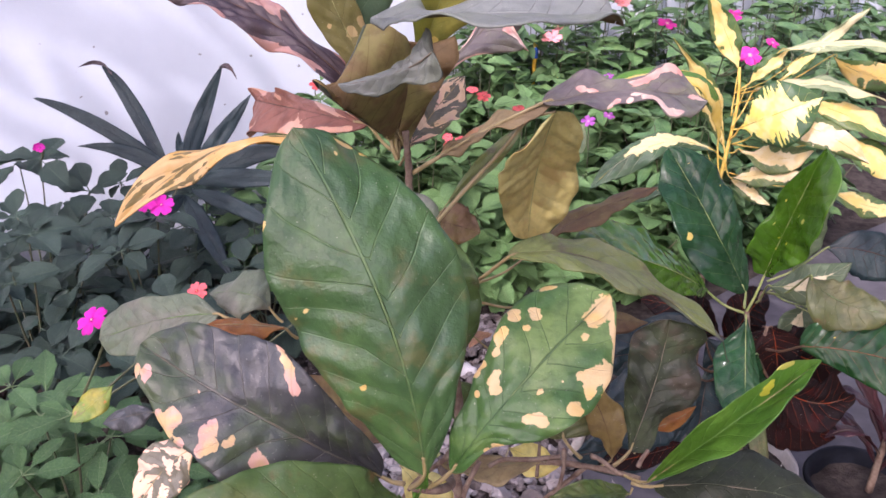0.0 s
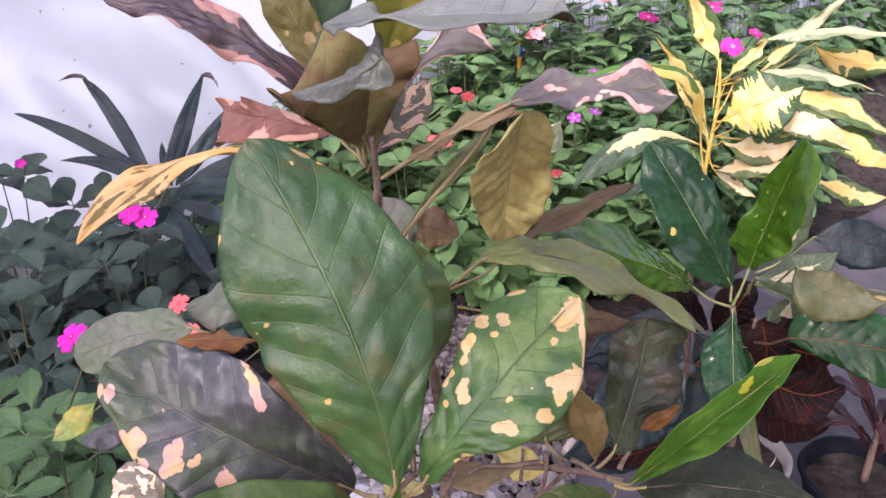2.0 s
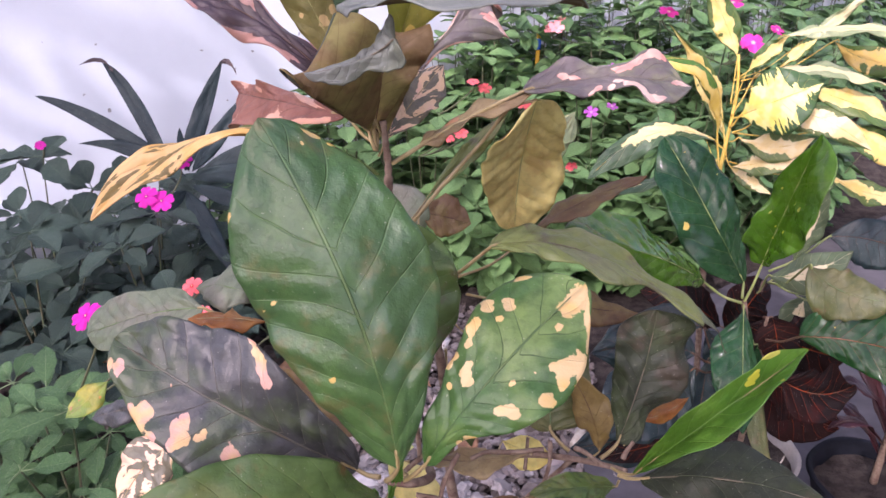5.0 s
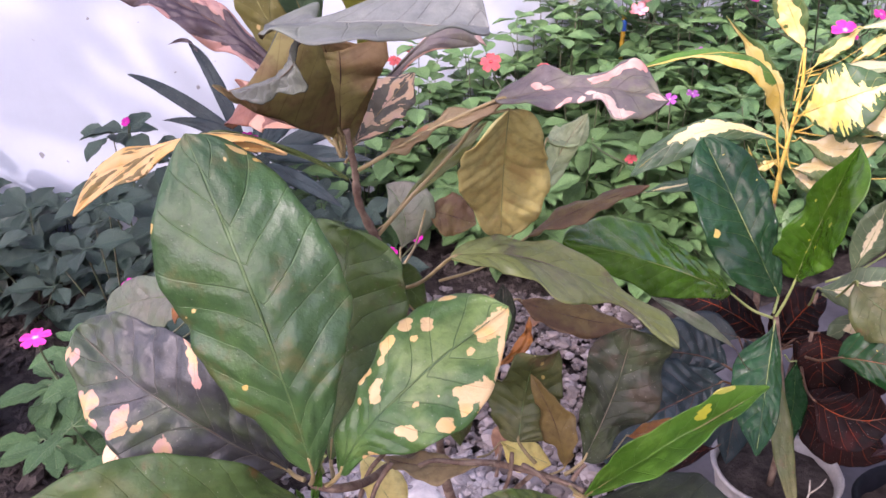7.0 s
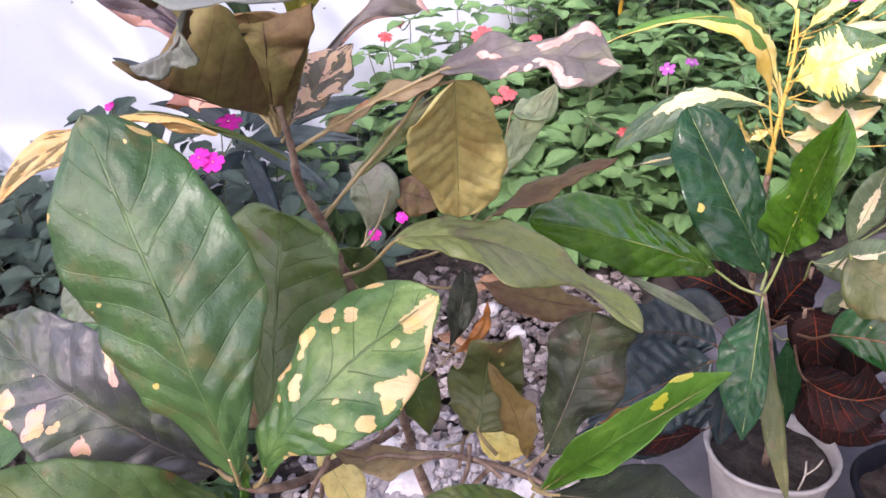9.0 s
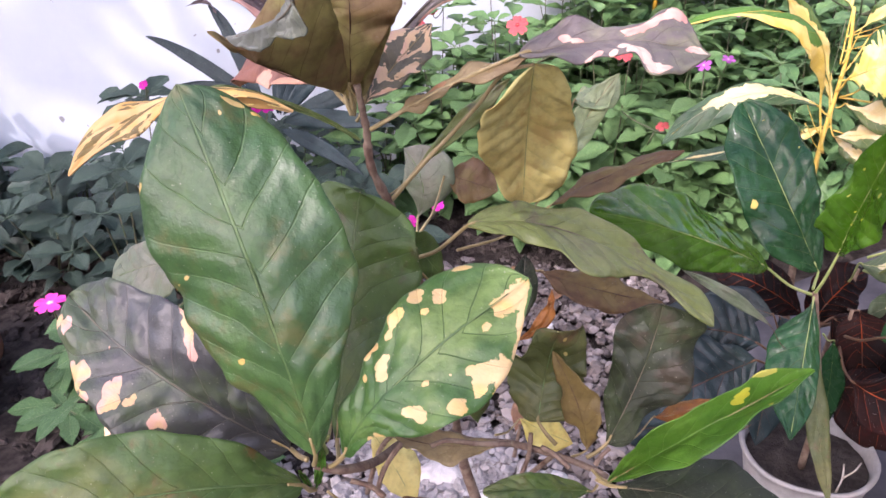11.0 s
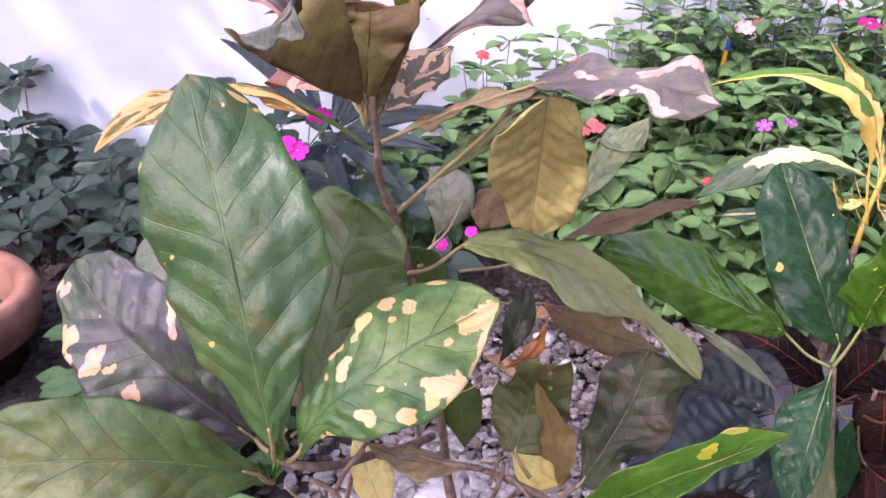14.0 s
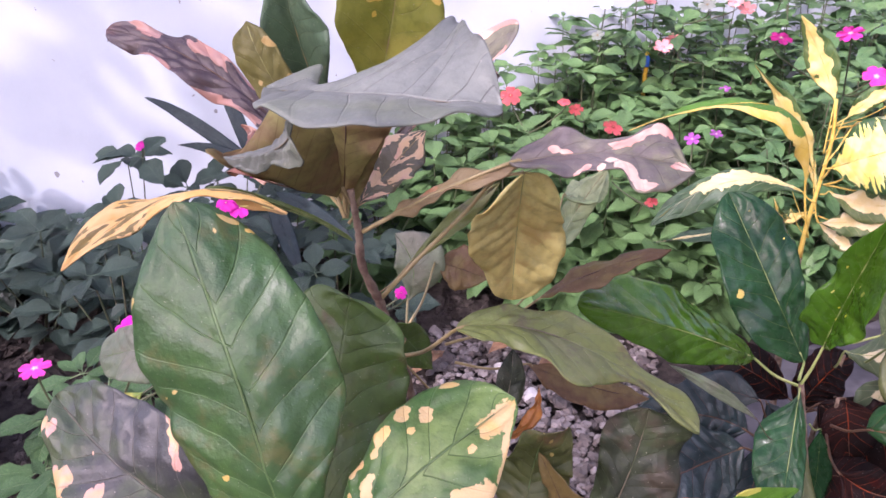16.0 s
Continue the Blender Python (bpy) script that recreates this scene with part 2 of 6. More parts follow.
    "toothy": leaf_material("leaf_lemon_toothed", (0.045, 0.110, 0.035), (0.070, 0.140, 0.040), (0.84, 0.75, 0.18), (0.84, 0.75, 0.17), 0.42, 0.3, blotch2=(0.88, 0.82, 0.34), specks=0.1),
    "whitegreen": leaf_material("leaf_white_centre", (0.055, 0.110, 0.050), (0.075, 0.130, 0.055), (0.70, 0.68, 0.45), (0.80, 0.69, 0.32), 0.45, 0.2, specks=0.1),
    # Impatiens leaf in shaded, lit and half-lit tones; the light is in the colour
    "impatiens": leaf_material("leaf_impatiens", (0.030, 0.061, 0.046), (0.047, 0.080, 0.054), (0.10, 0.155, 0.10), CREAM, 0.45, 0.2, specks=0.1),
    "impatiens_lit": leaf_material("leaf_impatiens_lit", (0.14, 0.285, 0.09), (0.20, 0.355, 0.125), (0.16, 0.28, 0.11), CREAM, 0.48, 0.3, specks=0.1),
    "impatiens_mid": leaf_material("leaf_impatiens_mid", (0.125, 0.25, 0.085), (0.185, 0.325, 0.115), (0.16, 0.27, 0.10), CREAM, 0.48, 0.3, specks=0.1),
    "vinca_mid": leaf_material("leaf_vinca_mid", (0.095, 0.205, 0.075), (0.155, 0.28, 0.10), (0.22, 0.32, 0.16), CREAM, 0.42, 0.3, specks=0.1),
    "tree": leaf_material("leaf_tree", (0.040, 0.100, 0.030), (0.060, 0.130, 0.040), (0.10, 0.20, 0.08), CREAM, 0.5, 0.2),
    "cordyline": leaf_material("leaf_cordyline", (0.032, 0.007, 0.010), (0.060, 0.012, 0.013), (0.05, 0.01, 0.012), PINK, 0.4, 0.2, vein_mix=0.1),
    "dry": leaf_material("leaf_dry", (0.200, 0.100, 0.050), (0.290, 0.170, 0.095), (0.12, 0.06, 0.03), CREAM, 0.7, 0.1, stain=(0.12, 0.07, 0.04)),
    "vinca": leaf_material("leaf_vinca", (0.072, 0.165, 0.058), (0.11, 0.215, 0.075), (0.30, 0.40, 0.20), CREAM, 0.38, 0.25, specks=0.1),
    "agave": leaf_material("leaf_boat_lily", (0.011, 0.023, 0.026), (0.019, 0.035, 0.036), (0.03, 0.05, 0.04), PINK, 0.55, 0.05, vein_mix=0.1, specks=0.2, gloss=0.3),
}
BARK = plain_material("bark_brown", (0.125, 0.080, 0.060), (0.23, 0.17, 0.125), 140, 0.8, 0.6, 0.0015, own=True)
PETIOLE = plain_material("petiole_tan", (0.24, 0.185, 0.075), (0.32, 0.25, 0.12), 90, 0.5, 0.2, 0.0005, own=True)
GREENSTALK = plain_material("petiole_green", (0.20, 0.26, 0.07), (0.30, 0.33, 0.12), 90, 0.5, 0.2, 0.0005, own=True)
YELLOWSTALK = plain_material("petiole_yellow", (0.50, 0.33, 0.05), (0.60, 0.45, 0.11), 90, 0.45, 0.2, 0.0005, own=True)
SOFTSTEM = plain_material("stem_soft_green", (0.055, 0.090, 0.035), (0.10, 0.085, 0.05), 70, 0.5, 0.2, 0.0005, own=True)
TWIG = plain_material("twig_bleached", (0.30, 0.26, 0.21), (0.42, 0.38, 0.32), 60, 0.8, 0.4, 0.001, own=True)


# ---- builders ----
def link_bm(name, bm, mats, parent=None, label="", smooth=True):
    me = bpy.data.meshes.new(name)
    bm.to_mesh(me)
    bm.free()
    for m in mats:
        me.materials.append(m)
    if smooth:
        me.polygons.foreach_set("use_smooth", [True] * len(me.polygons))
    ob = new(name, me)
    if parent:
        ob.parent = parent
    if label:
        ob["label"] = label
    return ob


def part(name, bm, material, parent, label=""):
    return link_bm(name, bm, [material], parent, label)


def thing(name, at, label, category, group="", kind=""):
    ob = new(name)
    ob.empty_display_size = 0.02
    ob.location = at
    bpy.context.view_layer.update()
    return tagged(ob, label, category, group, kind)


def spline(pts, n):
    """Points along a smooth line through pts."""
    p = [Vector(q) for q in pts]
    if len(p) == 2:
        return [p[0].lerp(p[1], i / n) for i in range(n + 1)]
    p = [p[0] * 2 - p[1]] + p + [p[-1] * 2 - p[-2]]
    segs = len(p) - 3
    got = []
    for i in range(n + 1):
        s = min(i / n * segs, segs - 1e-6)
        k, f = int(s), s - int(s)
        a, b, c, d = p[k:k + 4]
        got.append(0.5 * (2 * b + (c - a) * f + (2 * a - 5 * b + 4 * c - d) * f * f + (3 * b - a - 3 * c + d) * f ** 3))
    return got


def tube_into(bm, pts, r0, r1, n=14, sides=7, knots=0.0, seed=0):
    line = spline(pts, n)
    rng = random.Random(seed)
    rings = []
    up = Vector((0.3, 0.2, 1)).normalized()
    for i, q in enumerate(line):
        d = (line[min(i + 1, n)] - line[max(i - 1, 0)]).normalized()
        a = d.cross(up if abs(d.dot(up)) < 0.95 else Vector((1, 0, 0))).normalized()
        b = d.cross(a)
        r = (r0 + (r1 - r0) * i / n) * (1 + knots * (rng.random() - 0.3))
        rings.append([bm.verts.new(q + (a * math.cos(k / sides * math.tau) + b * math.sin(k / sides * math.tau)) * r) for k in range(sides)])
    for a, b in zip(rings, rings[1:]):
        for k in range(sides):
            bm.faces.new((a[k], a[(k + 1) % sides], b[(k + 1) % sides], b[k]))
    bm.faces.new(rings[0][::-1])
    bm.faces.new(rings[-1])


def tube(name, pts, r0, r1, material, parent, n=14, sides=7, knots=0.0, seed=0, label=""):
    bm = bmesh.new()
    o = parent.matrix_world.translation if parent else Vector()
    tube_into(bm, [Vector(p) - o for p in pts], r0, r1, n, sides, knots, seed)
    bmesh.ops.recalc_face_normals(bm, faces=bm.faces)
    return part(name, bm, material, parent, label)


STALKS = {}
RIB_GREEN = plain_material("rib_green", (0.09, 0.155, 0.05), (0.125, 0.19, 0.07), 90, 0.45, 0.2, 0.0005, own=True)
RIB_DULL = plain_material("rib_dull", (0.11, 0.09, 0.06), (0.14, 0.12, 0.08), 90, 0.5, 0.2, 0.0005, own=True)
RIB_RED = plain_material("rib_red", (0.18, 0.06, 0.025), (0.24, 0.08, 0.03), 90, 0.5, 0.2, 0.0005, own=True)
RIB_BROWN = plain_material("rib_brown", (0.08, 0.040, 0.022), (0.11, 0.060, 0.030), 90, 0.5, 0.2, 0.0005, own=True)
RIBS = {k: RIB_GREEN for k in ("green", "ragged", "spotted", "greendk", "greenbrown", "gloss", "silver", "impatiens")}
RIBS.update({k: RIB_DULL for k in ("grey", "greytop", "dark", "olive", "pinkblot")})
RIB_OLIVE = plain_material("rib_olive", (0.34, 0.34, 0.12), (0.44, 0.42, 0.16), 90, 0.5, 0.2, 0.0005, own=True)
RIBS.update({"khaki": RIB_OLIVE, "khakigreen": RIB_OLIVE, "gloss": GREENSTALK, "gloss2": GREENSTALK})
RIBS.update({"glossred": RIB_RED, "red": RIB_BROWN, "blue": RIB_BROWN})
RIBS.update({k: RIB_BROWN for k in ("brown", "cup", "purple", "rust", "rustbrown")})


def side_width(widths, v):
    """Half width of one side of a leaf at v, through five widths set evenly round a half circle from base to tip."""
    ys = [0.0, *widths, 0.0]
    h = math.pi / 6
    th = math.acos(max(-1.0, min(1.0, 1 - 2 * v))) / h
    k = min(int(th), 5)
    f = th - k
    y = lambda i: ys[i] if 0 <= i <= 6 else -ys[-i if i < 0 else 12 - i]
    a, b, c, d = y(k - 1), y(k), y(k + 1), y(k + 2)
    return max(0.012, 0.5 * (2 * b + (c - a) * f + (2 * a - 5 * b + 4 * c - d) * f * f + (3 * b - a - 3 * c + d) * f ** 3))


def leaf(plant, base, mid, tip, left, right, front, back, stalk=None, elbow=None, wide=0.5, wave=0.002, quilt=0.0008, seed=0, blobs=None, n=0, pat="", label="", big=0, teeth=0, curl=0.0, taper=1.25, blunt=0.8, twist=0.0, ragged=0.05, prof=None, blister=0.0):
    """A leaf along base, mid and tip of its midrib; left and right lead from mid to its margins; front and back name its skins."""
    rng = random.Random(seed * 7 + 3)
    o = plant.matrix_world.translation
    B, M, T = Vector(base) - o, Vector(mid) - o, Vector(tip) - o
    Lv, Rv = Vector(left), Vector(right)
    ctrl = 2 * M - 0.5 * (B + T)
    nv, nh = (76, 14) if prof and big else (44, 9) if big else (26, 5)
    length = (M - B).length + (T - M).length
    half = 0.5 * (Lv.length + Rv.length)
    if blobs is None:
        blobs = []
        for _ in range(n):
            s = rng.choice((-1, 1))
            blobs.append((s * (1 - rng.random() ** 1.5 * 0.8), rng.uniform(0.12, 0.95), rng.uniform(0.05, 0.13)))
    wides = wide if isinstance(wide, tuple) else (wide, wide)
    tapers = taper if isinstance(taper, tuple) else (taper, taper)
    pows = [math.log(0.5) / math.log(q) for q in wides]
    ph = [rng.uniform(0, 6.28) for _ in range(6)]
    jag = [rng.uniform(-1, 1) for _ in range(60)]
    bm = bmesh.new()
    uvl = bm.loops.layers.uv.new("UVMap")
    att = bm.verts.layers.float.new("blotch")
    top, low, uvs = [], [], {}
    for i in range(nv + 1):
        v = i / nv
        c = B * (1 - v) ** 2 + ctrl * 2 * v * (1 - v) + T * v * v
        tg = ((ctrl - B) * (1 - v) + (T - ctrl) * v).normalized()
        ws = []
        for k in (0, 1):
            if prof:
                ws.append(side_width(prof[k], v))
                continue
            w = max(math.sin(math.pi * v ** pows[k]), 0.0) ** (tapers[k] if v < wides[k] else blunt) if 0 < v < 1 else 0.0
            ws.append(max(w, 0.014) * (1 - 0.2 * max(0, (v - 0.86) / 0.14)))
        row, row2 = [], []
        Lp, Rp = Lv - tg * Lv.dot(tg), Rv - tg * Rv.dot(tg)
        if twist:
            turn = Matrix.Rotation(radians(twist) * (v - 0.4), 3, tg)
            Lp, Rp = turn @ Lp, turn @ Rp
        nn = (Rp - Lp).cross(tg).normalized()
        for j in range(-nh, nh + 1):
            u = j / nh
            e = abs(u)
            vv = v + (0.5 * noise.noise((v * 6 + seed * 1.3, 3.0 * (u > 0), seed * 0.37)) + 0.42 * (u > 0)) / VEINS
            w = ws[1] if u > 0 else ws[0] if u < 0 else 0.5 * (ws[0] + ws[1])
            s = (Rp if u > 0 else Lp) * e
            ew = w * (1 + 0.013 * math.sin(v * 23 + ph[0] + (u > 0) * 2) * e + 0.009 * math.sin(v * 51 + ph[1] + (u > 0)) * e)
            ew *= 1 - ragged * e * max(0.0, noise.noise((v * 7 + seed * 1.9, (u > 0) * 5.0, seed * 0.7)) * 1.6 + noise.noise((v * 19 + seed, (u > 0) * 3.0, 1.0)) * 0.5)
            q = c + s * ew
            z = 0.7 * wave * e * e * (math.sin(v * 13 + ph[2] + (1.7 if u > 0 else 0)) + 0.5 * math.sin(v * 29 + ph[3] + (2.9 if u > 0 else 0))) * min(1, w * 1.6)
            z += quilt * (abs(math.sin(math.pi * (vv * VEINS - SLANT * e ** 0.85))) - 0.5) * min(1, 4 * e) * min(1, w * 1.5) * (1.0 - 0.3 * e)
            z += 0.0015 * noise.noise((u * 2 + seed * 3.1, v * 5, seed)) * min(1, w * 2) + quilt * 0.7 * noise.noise((u * 5 + seed, v * 13, seed * 2.2)) * min(1, w * 2)
            z += blister * (noise.noise((u * 6.5 + seed, vv * 17 - 2.6 * e, seed * 1.1)) + 0.6 * noise.noise((u * 13, vv * 36 - 5 * e, seed * 0.6))) * min(1, 3 * e) * min(1, w * 2) * (1.0 if u > 0 else 0.45)
            z += half * 0.10 * (e - e * e) - curl * e * e
            q = q + nn * z
            b = 0.0
            for bu, bv, br in blobs:
                du, dv = (u - bu) * max(w, 0.25) * half / length, v - bv
                du = du + 0.2 * dv * (1 if u > 0 else -1)
                dist = math.hypot(du * 1.15, dv) / (br * 0.34)
                b = max(b, 1 - 0.5 * dist * (1 + 0.5 * noise.noise((u * 4 * half / 0.03, v * 14, seed * 1.7))))
            if pat:
                k = min(int(v * 58), 57)
                f = v * 58 - int(v * 58)
                jj = jag[k] * (1 - f) + jag[k + 1] * f
                if pat == "rib":
                    b = max(b, 0.5 + 1.3 * (0.14 - e + 0.12 * jj * (u > 0) + 0.16 * math.sin(v * 8 + ph[4])))
                elif pat == "whitebase":
                    b = max(b, 0.5 + 1.2 * (0.55 - abs(u - 0.25) + 0.15 * jj) - max(0, (v - 0.62) * 6))
                elif pat == "lower":
                    b = max(b, 0.5 + 1.5 * (-u - 0.45 + 0.5 * noise.noise((v * 7, u, seed)) + 0.15 * jj + max(0.0, 0.34 - v) * 5))
                elif pat == "margin":
                    run = v * 9 - e * 1.4
                    b = max(b, 0.5 + 1.5 * (e * 0.8 - (0.66 if u > 0 else 0.80) + 1.15 * noise.noise((run * 0.7, u * 1.3, seed * 1.3)) + 0.2 * noise.noise((run * 3, u * 4, seed))))
                elif pat == "teeth":
                    saw = abs((v * 20 - e * 3.0) % 1 - 0.5) * 2
                    b = max(b, 0.5 + 1.3 * (0.98 - e * 1.25 + 0.28 * (saw - 0.5) + 0.5 * jj - max(0.0, v - 0.62) * (4.0 if u < 0 else 1.5)))
                elif pat == "centre":
                    b = max(b, 0.5 + 1.1 * (0.62 - e * (1.0 + 0.5 * math.sin(v * 7 + ph[4] + (u > 0) * 2.2)) + 0.18 * jj + 0.55 * noise.noise((v * 6 + seed, u * 1.5, seed * 0.3))))
                else:
                    run = v * 13 - e * 3.4
                    b = max(b, 0.5 + 1.5 * ((0.30 if pat == "yellow" else -0.04) + 0.95 * noise.noise((run * 0.9, u * 2.2 + seed, 0.3)) + 0.35 * noise.noise((run * 2.3, u * 5, seed)) + 0.12 * jj))
            for lst, off in ((row, 0.0), (row2, -0.0006)):
                p = bm.verts.new(q + nn * off)
                p[att] = b
                uvs[p] = ((u + 1) / 2, vv)
                lst.append(p)
        top.append(row)
        low.append(row2)
    for i in range(nv):
        for j in range(2 * nh):
            f = bm.faces.new((top[i][j], top[i][j + 1], top[i + 1][j + 1], top[i + 1][j]))
            g = bm.faces.new((low[i][j], low[i + 1][j], low[i + 1][j + 1], low[i][j + 1]))
            g.material_index = 1
        bm.faces.new((top[i][0], top[i + 1][0], low[i + 1][0], low[i][0]))
        bm.faces.new((top[i][-1], low[i][-1], low[i + 1][-1], top[i + 1][-1]))
    for f in bm.faces:
        for lp in f.loops:
            lp[uvl].uv = uvs[lp.vert]
    ob = link_bm("leaf", bm, [SKIN[front], SKIN[back]], plant, label)
    stalk_mat = STALKS.get(plant.name.split(".")[0], PETIOLE)
    rib = [B * (1 - v) ** 2 + ctrl * 2 * v * (1 - v) + T * v * v for v in (0, 0.2, 0.4, 0.6, 0.8, 0.93)]
    bm = bmesh.new()
    nn = (Rv - Lv).cross(T - B).normalized()
    tube_into(bm, [p - nn * 0.0002 for p in rib], 0.00042 * min(1, half / 0.025), 0.00022, 16, 6)
    part("midrib", bm, RIBS.get(front, stalk_mat), ob)
    if stalk:
        pts = [Vector(stalk) - o] + ([Vector(elbow) - o] if elbow else []) + [B, B.lerp(ctrl, 0.12)]
        if not elbow:
            pts.insert(1, pts[0].lerp(B, 0.5) - Vector((0, 0, 0.08)) * (B - pts[0]).length)
        bm = bmesh.new()
        tube_into(bm, pts, 0.0010 * min(1, half / 0.025) + 0.0003, 0.0008 * min(1, half / 0.025), 16, 7)
        part("petiole", bm, stalk_mat, ob)
    return ob


# ---- the place ----
WALL_A, WALL_WAY = Vector((-0.80, 1.17, 0)), Vector((math.cos(radians(30)), math.sin(radians(30)), 0))
WALL_OUT = Vector((WALL_WAY.y, -WALL_WAY.x, 0))
# White paint set darker than it is; the wall's shade is in the colour
PLASTER = plain_material("plaster_white_shaded", (0.508, 0.555, 0.600), (0.548, 0.595, 0.640), 5, 0.85, 0.25, 0.002, dirt=(0.49, 0.535, 0.58), dirt_scale=1.6, fleck=(0.16, 0.14, 0.13))
SKYBLOCK = plain_material("render_beige", (0.36, 0.33, 0.30), (0.42, 0.39, 0.36), 6, 0.9, 0.3, 0.002)
SOIL = plain_material("soil_dark", (0.026, 0.021, 0.019), (0.070, 0.057, 0.050), 60, 0.95, 0.9, 0.01, dirt=(0.10, 0.085, 0.076), dirt_scale=9)
# Pale concrete coloured dark: shade of plants and pots is in the base colour
CONCRETE = plain_material("concrete_shaded", (0.058, 0.055, 0.061), (0.088, 0.083, 0.091), 14, 0.8, 0.3, 0.002, dirt=(0.12, 0.115, 0.12), dirt_scale=5)


def pebble_material(name):
    m, t, bsdf, out = nodes_of(name)
    info = t.nodes.new("ShaderNodeObjectInfo")
    geo = t.nodes.new("ShaderNodeNewGeometry")
    r = calc(t, "FRACT", calc(t, "ADD", info.outputs["Random"], geo.outputs["Random Per Island"]))
    col = mixed(t, ramp(t, r, 0.2, 1.0), (0.092, 0.075, 0.068), (0.26, 0.230, 0.222))
    col = mixed(t, calc(t, "MULTIPLY", ramp(t, noisy(t, 45, 5), 0.5, 0.7), 0.5), col, (0.20, 0.15, 0.13))
    t.links.new(col, bsdf.inputs["Base Color"])
    bsdf.inputs["Roughness"].default_value = 0.85
    bumped(t, bsdf, noisy(t, 300, 4), 0.4, 0.002)
    return m


STONE = pebble_material("stone_pale")
PALE_STONE = plain_material("stone_whitish", (0.42, 0.40, 0.39), (0.62, 0.60, 0.58), 60, 0.9, 0.6, 0.003, dirt=(0.25, 0.22, 0.20), dirt_scale=30)


RUBBLE = plain_material("rubble_whitish", (0.19, 0.178, 0.178), (0.34, 0.32, 0.32), 60, 0.9, 0.6, 0.003, dirt=(0.20, 0.17, 0.16), dirt_scale=30)


def wall_box(name, a, b, out, thick, z0, z1, material):
    bm = bmesh.new()
    a, b, d = Vector(a), Vector(b), Vector(out) * -thick
    v = [bm.verts.new((*(p + q).xy, z)) for z in (z0, z1) for p, q in ((a, Vector()), (b, Vector()), (b, d), (a, d))]
    for f in ((0, 1, 5, 4), (1, 2, 6, 5), (2, 3, 7, 6), (3, 0, 4, 7), (4, 5, 6, 7), (3, 2, 1, 0)):
        bm.faces.new([v[i] for i in f])
    bmesh.ops.recalc_face_normals(bm, faces=bm.faces)
    return tagged(link_bm(name, bm, [material], smooth=False), kind="structure")


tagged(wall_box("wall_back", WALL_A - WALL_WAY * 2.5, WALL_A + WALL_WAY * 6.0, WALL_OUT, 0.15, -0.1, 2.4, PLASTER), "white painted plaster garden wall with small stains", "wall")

# Unseen wall, added to keep skylight off the right end of the bed
tagged(wall_box("wall_side", (1.75, -2.2, 0), (1.75, 1.35, 0), (-1, 0, 0), 0.15, -0.1, 2.6, SKYBLOCK), "unseen plain wall added beside the paving to block skylight", "wall")

# ground sheet, finer near the bed
bm = bmesh.new()
xs = [-60, -20, -6, -3] + [-1.6 + 0.04 * i for i in range(86)] + [3, 6, 20, 60]
ys = [-60, -20, -6, -2, -0.5] + [0.0 + 0.04 * i for i in range(66)] + [4, 8, 20, 60]


def ground_z(x, y):
    near = max(0.0, 1 - max(abs(x) / 2.0, abs(y - 1.2) / 1.6))
    bed = 0.5 + 0.5 * math.tanh((((Vector((x, y, 0)) - WALL_A).dot(WALL_OUT)) * -1 + 0.42) * 8)
    left = 0.5 + 0.5 * math.tanh((-0.2 - x) * 10)
    bank = max(0.0, min(1.0, (x - 0.95) / 0.3)) * max(0.0, min(1.0, (0.42 - (Vector((x, y, 0)) - WALL_A).dot(WALL_OUT)) / 0.4))
    return -0.03 + 0.2 * bank * bank * (3 - 2 * bank) + (0.035 * max(bed, left) + 0.018 * noise.noise((x * 9, y * 9, 0)) + 0.008 * noise.noise((x * 30, y * 30, 3))) * (1 if near > 0 else 0)


grid = [[bm.verts.new((x, y, ground_z(x, y))) for x in xs] for y in ys]
for r0, r1 in zip(grid, grid[1:]):
    for k in range(len(xs) - 1):
        bm.faces.new((r0[k], r0[k + 1], r1[k + 1], r1[k]))
tagged(link_bm("ground", bm, [SOIL]), "dark crumbly garden soil", "soil", kind="structure")

# concrete paving beside the bed
bm = bmesh.new()
outline = [(0.16, -1.2), (0.15, 0.3), (0.17, 0.72), (0.30, 1.02), (0.62, 1.30), (1.10, 1.66), (3.2, 3.0), (3.2, -1.2)]
up = [bm.verts.new((x, y, 0.0)) for x, y in outline]
dn = [bm.verts.new((x, y, -0.07)) for x, y in outline]
bm.faces.new(up)
for k in range(len(outline)):
    bm.faces.new((up[k], dn[k], dn[(k + 1) % len(outline)], up[(k + 1) % len(outline)]))
bmesh.ops.recalc_face_normals(bm, faces=bm.faces)
tagged(link_bm("pavement", bm, [CONCRETE], smooth=False), "pale grey concrete paving with dark specks, coloured down for shade", "paving", kind="structure")

# ---- the large croton ----
croton = thing("croton", (0.07, 0.45, 0.0), "tall croton shrub with dull green, brown and pink blotched leaves", "plant")
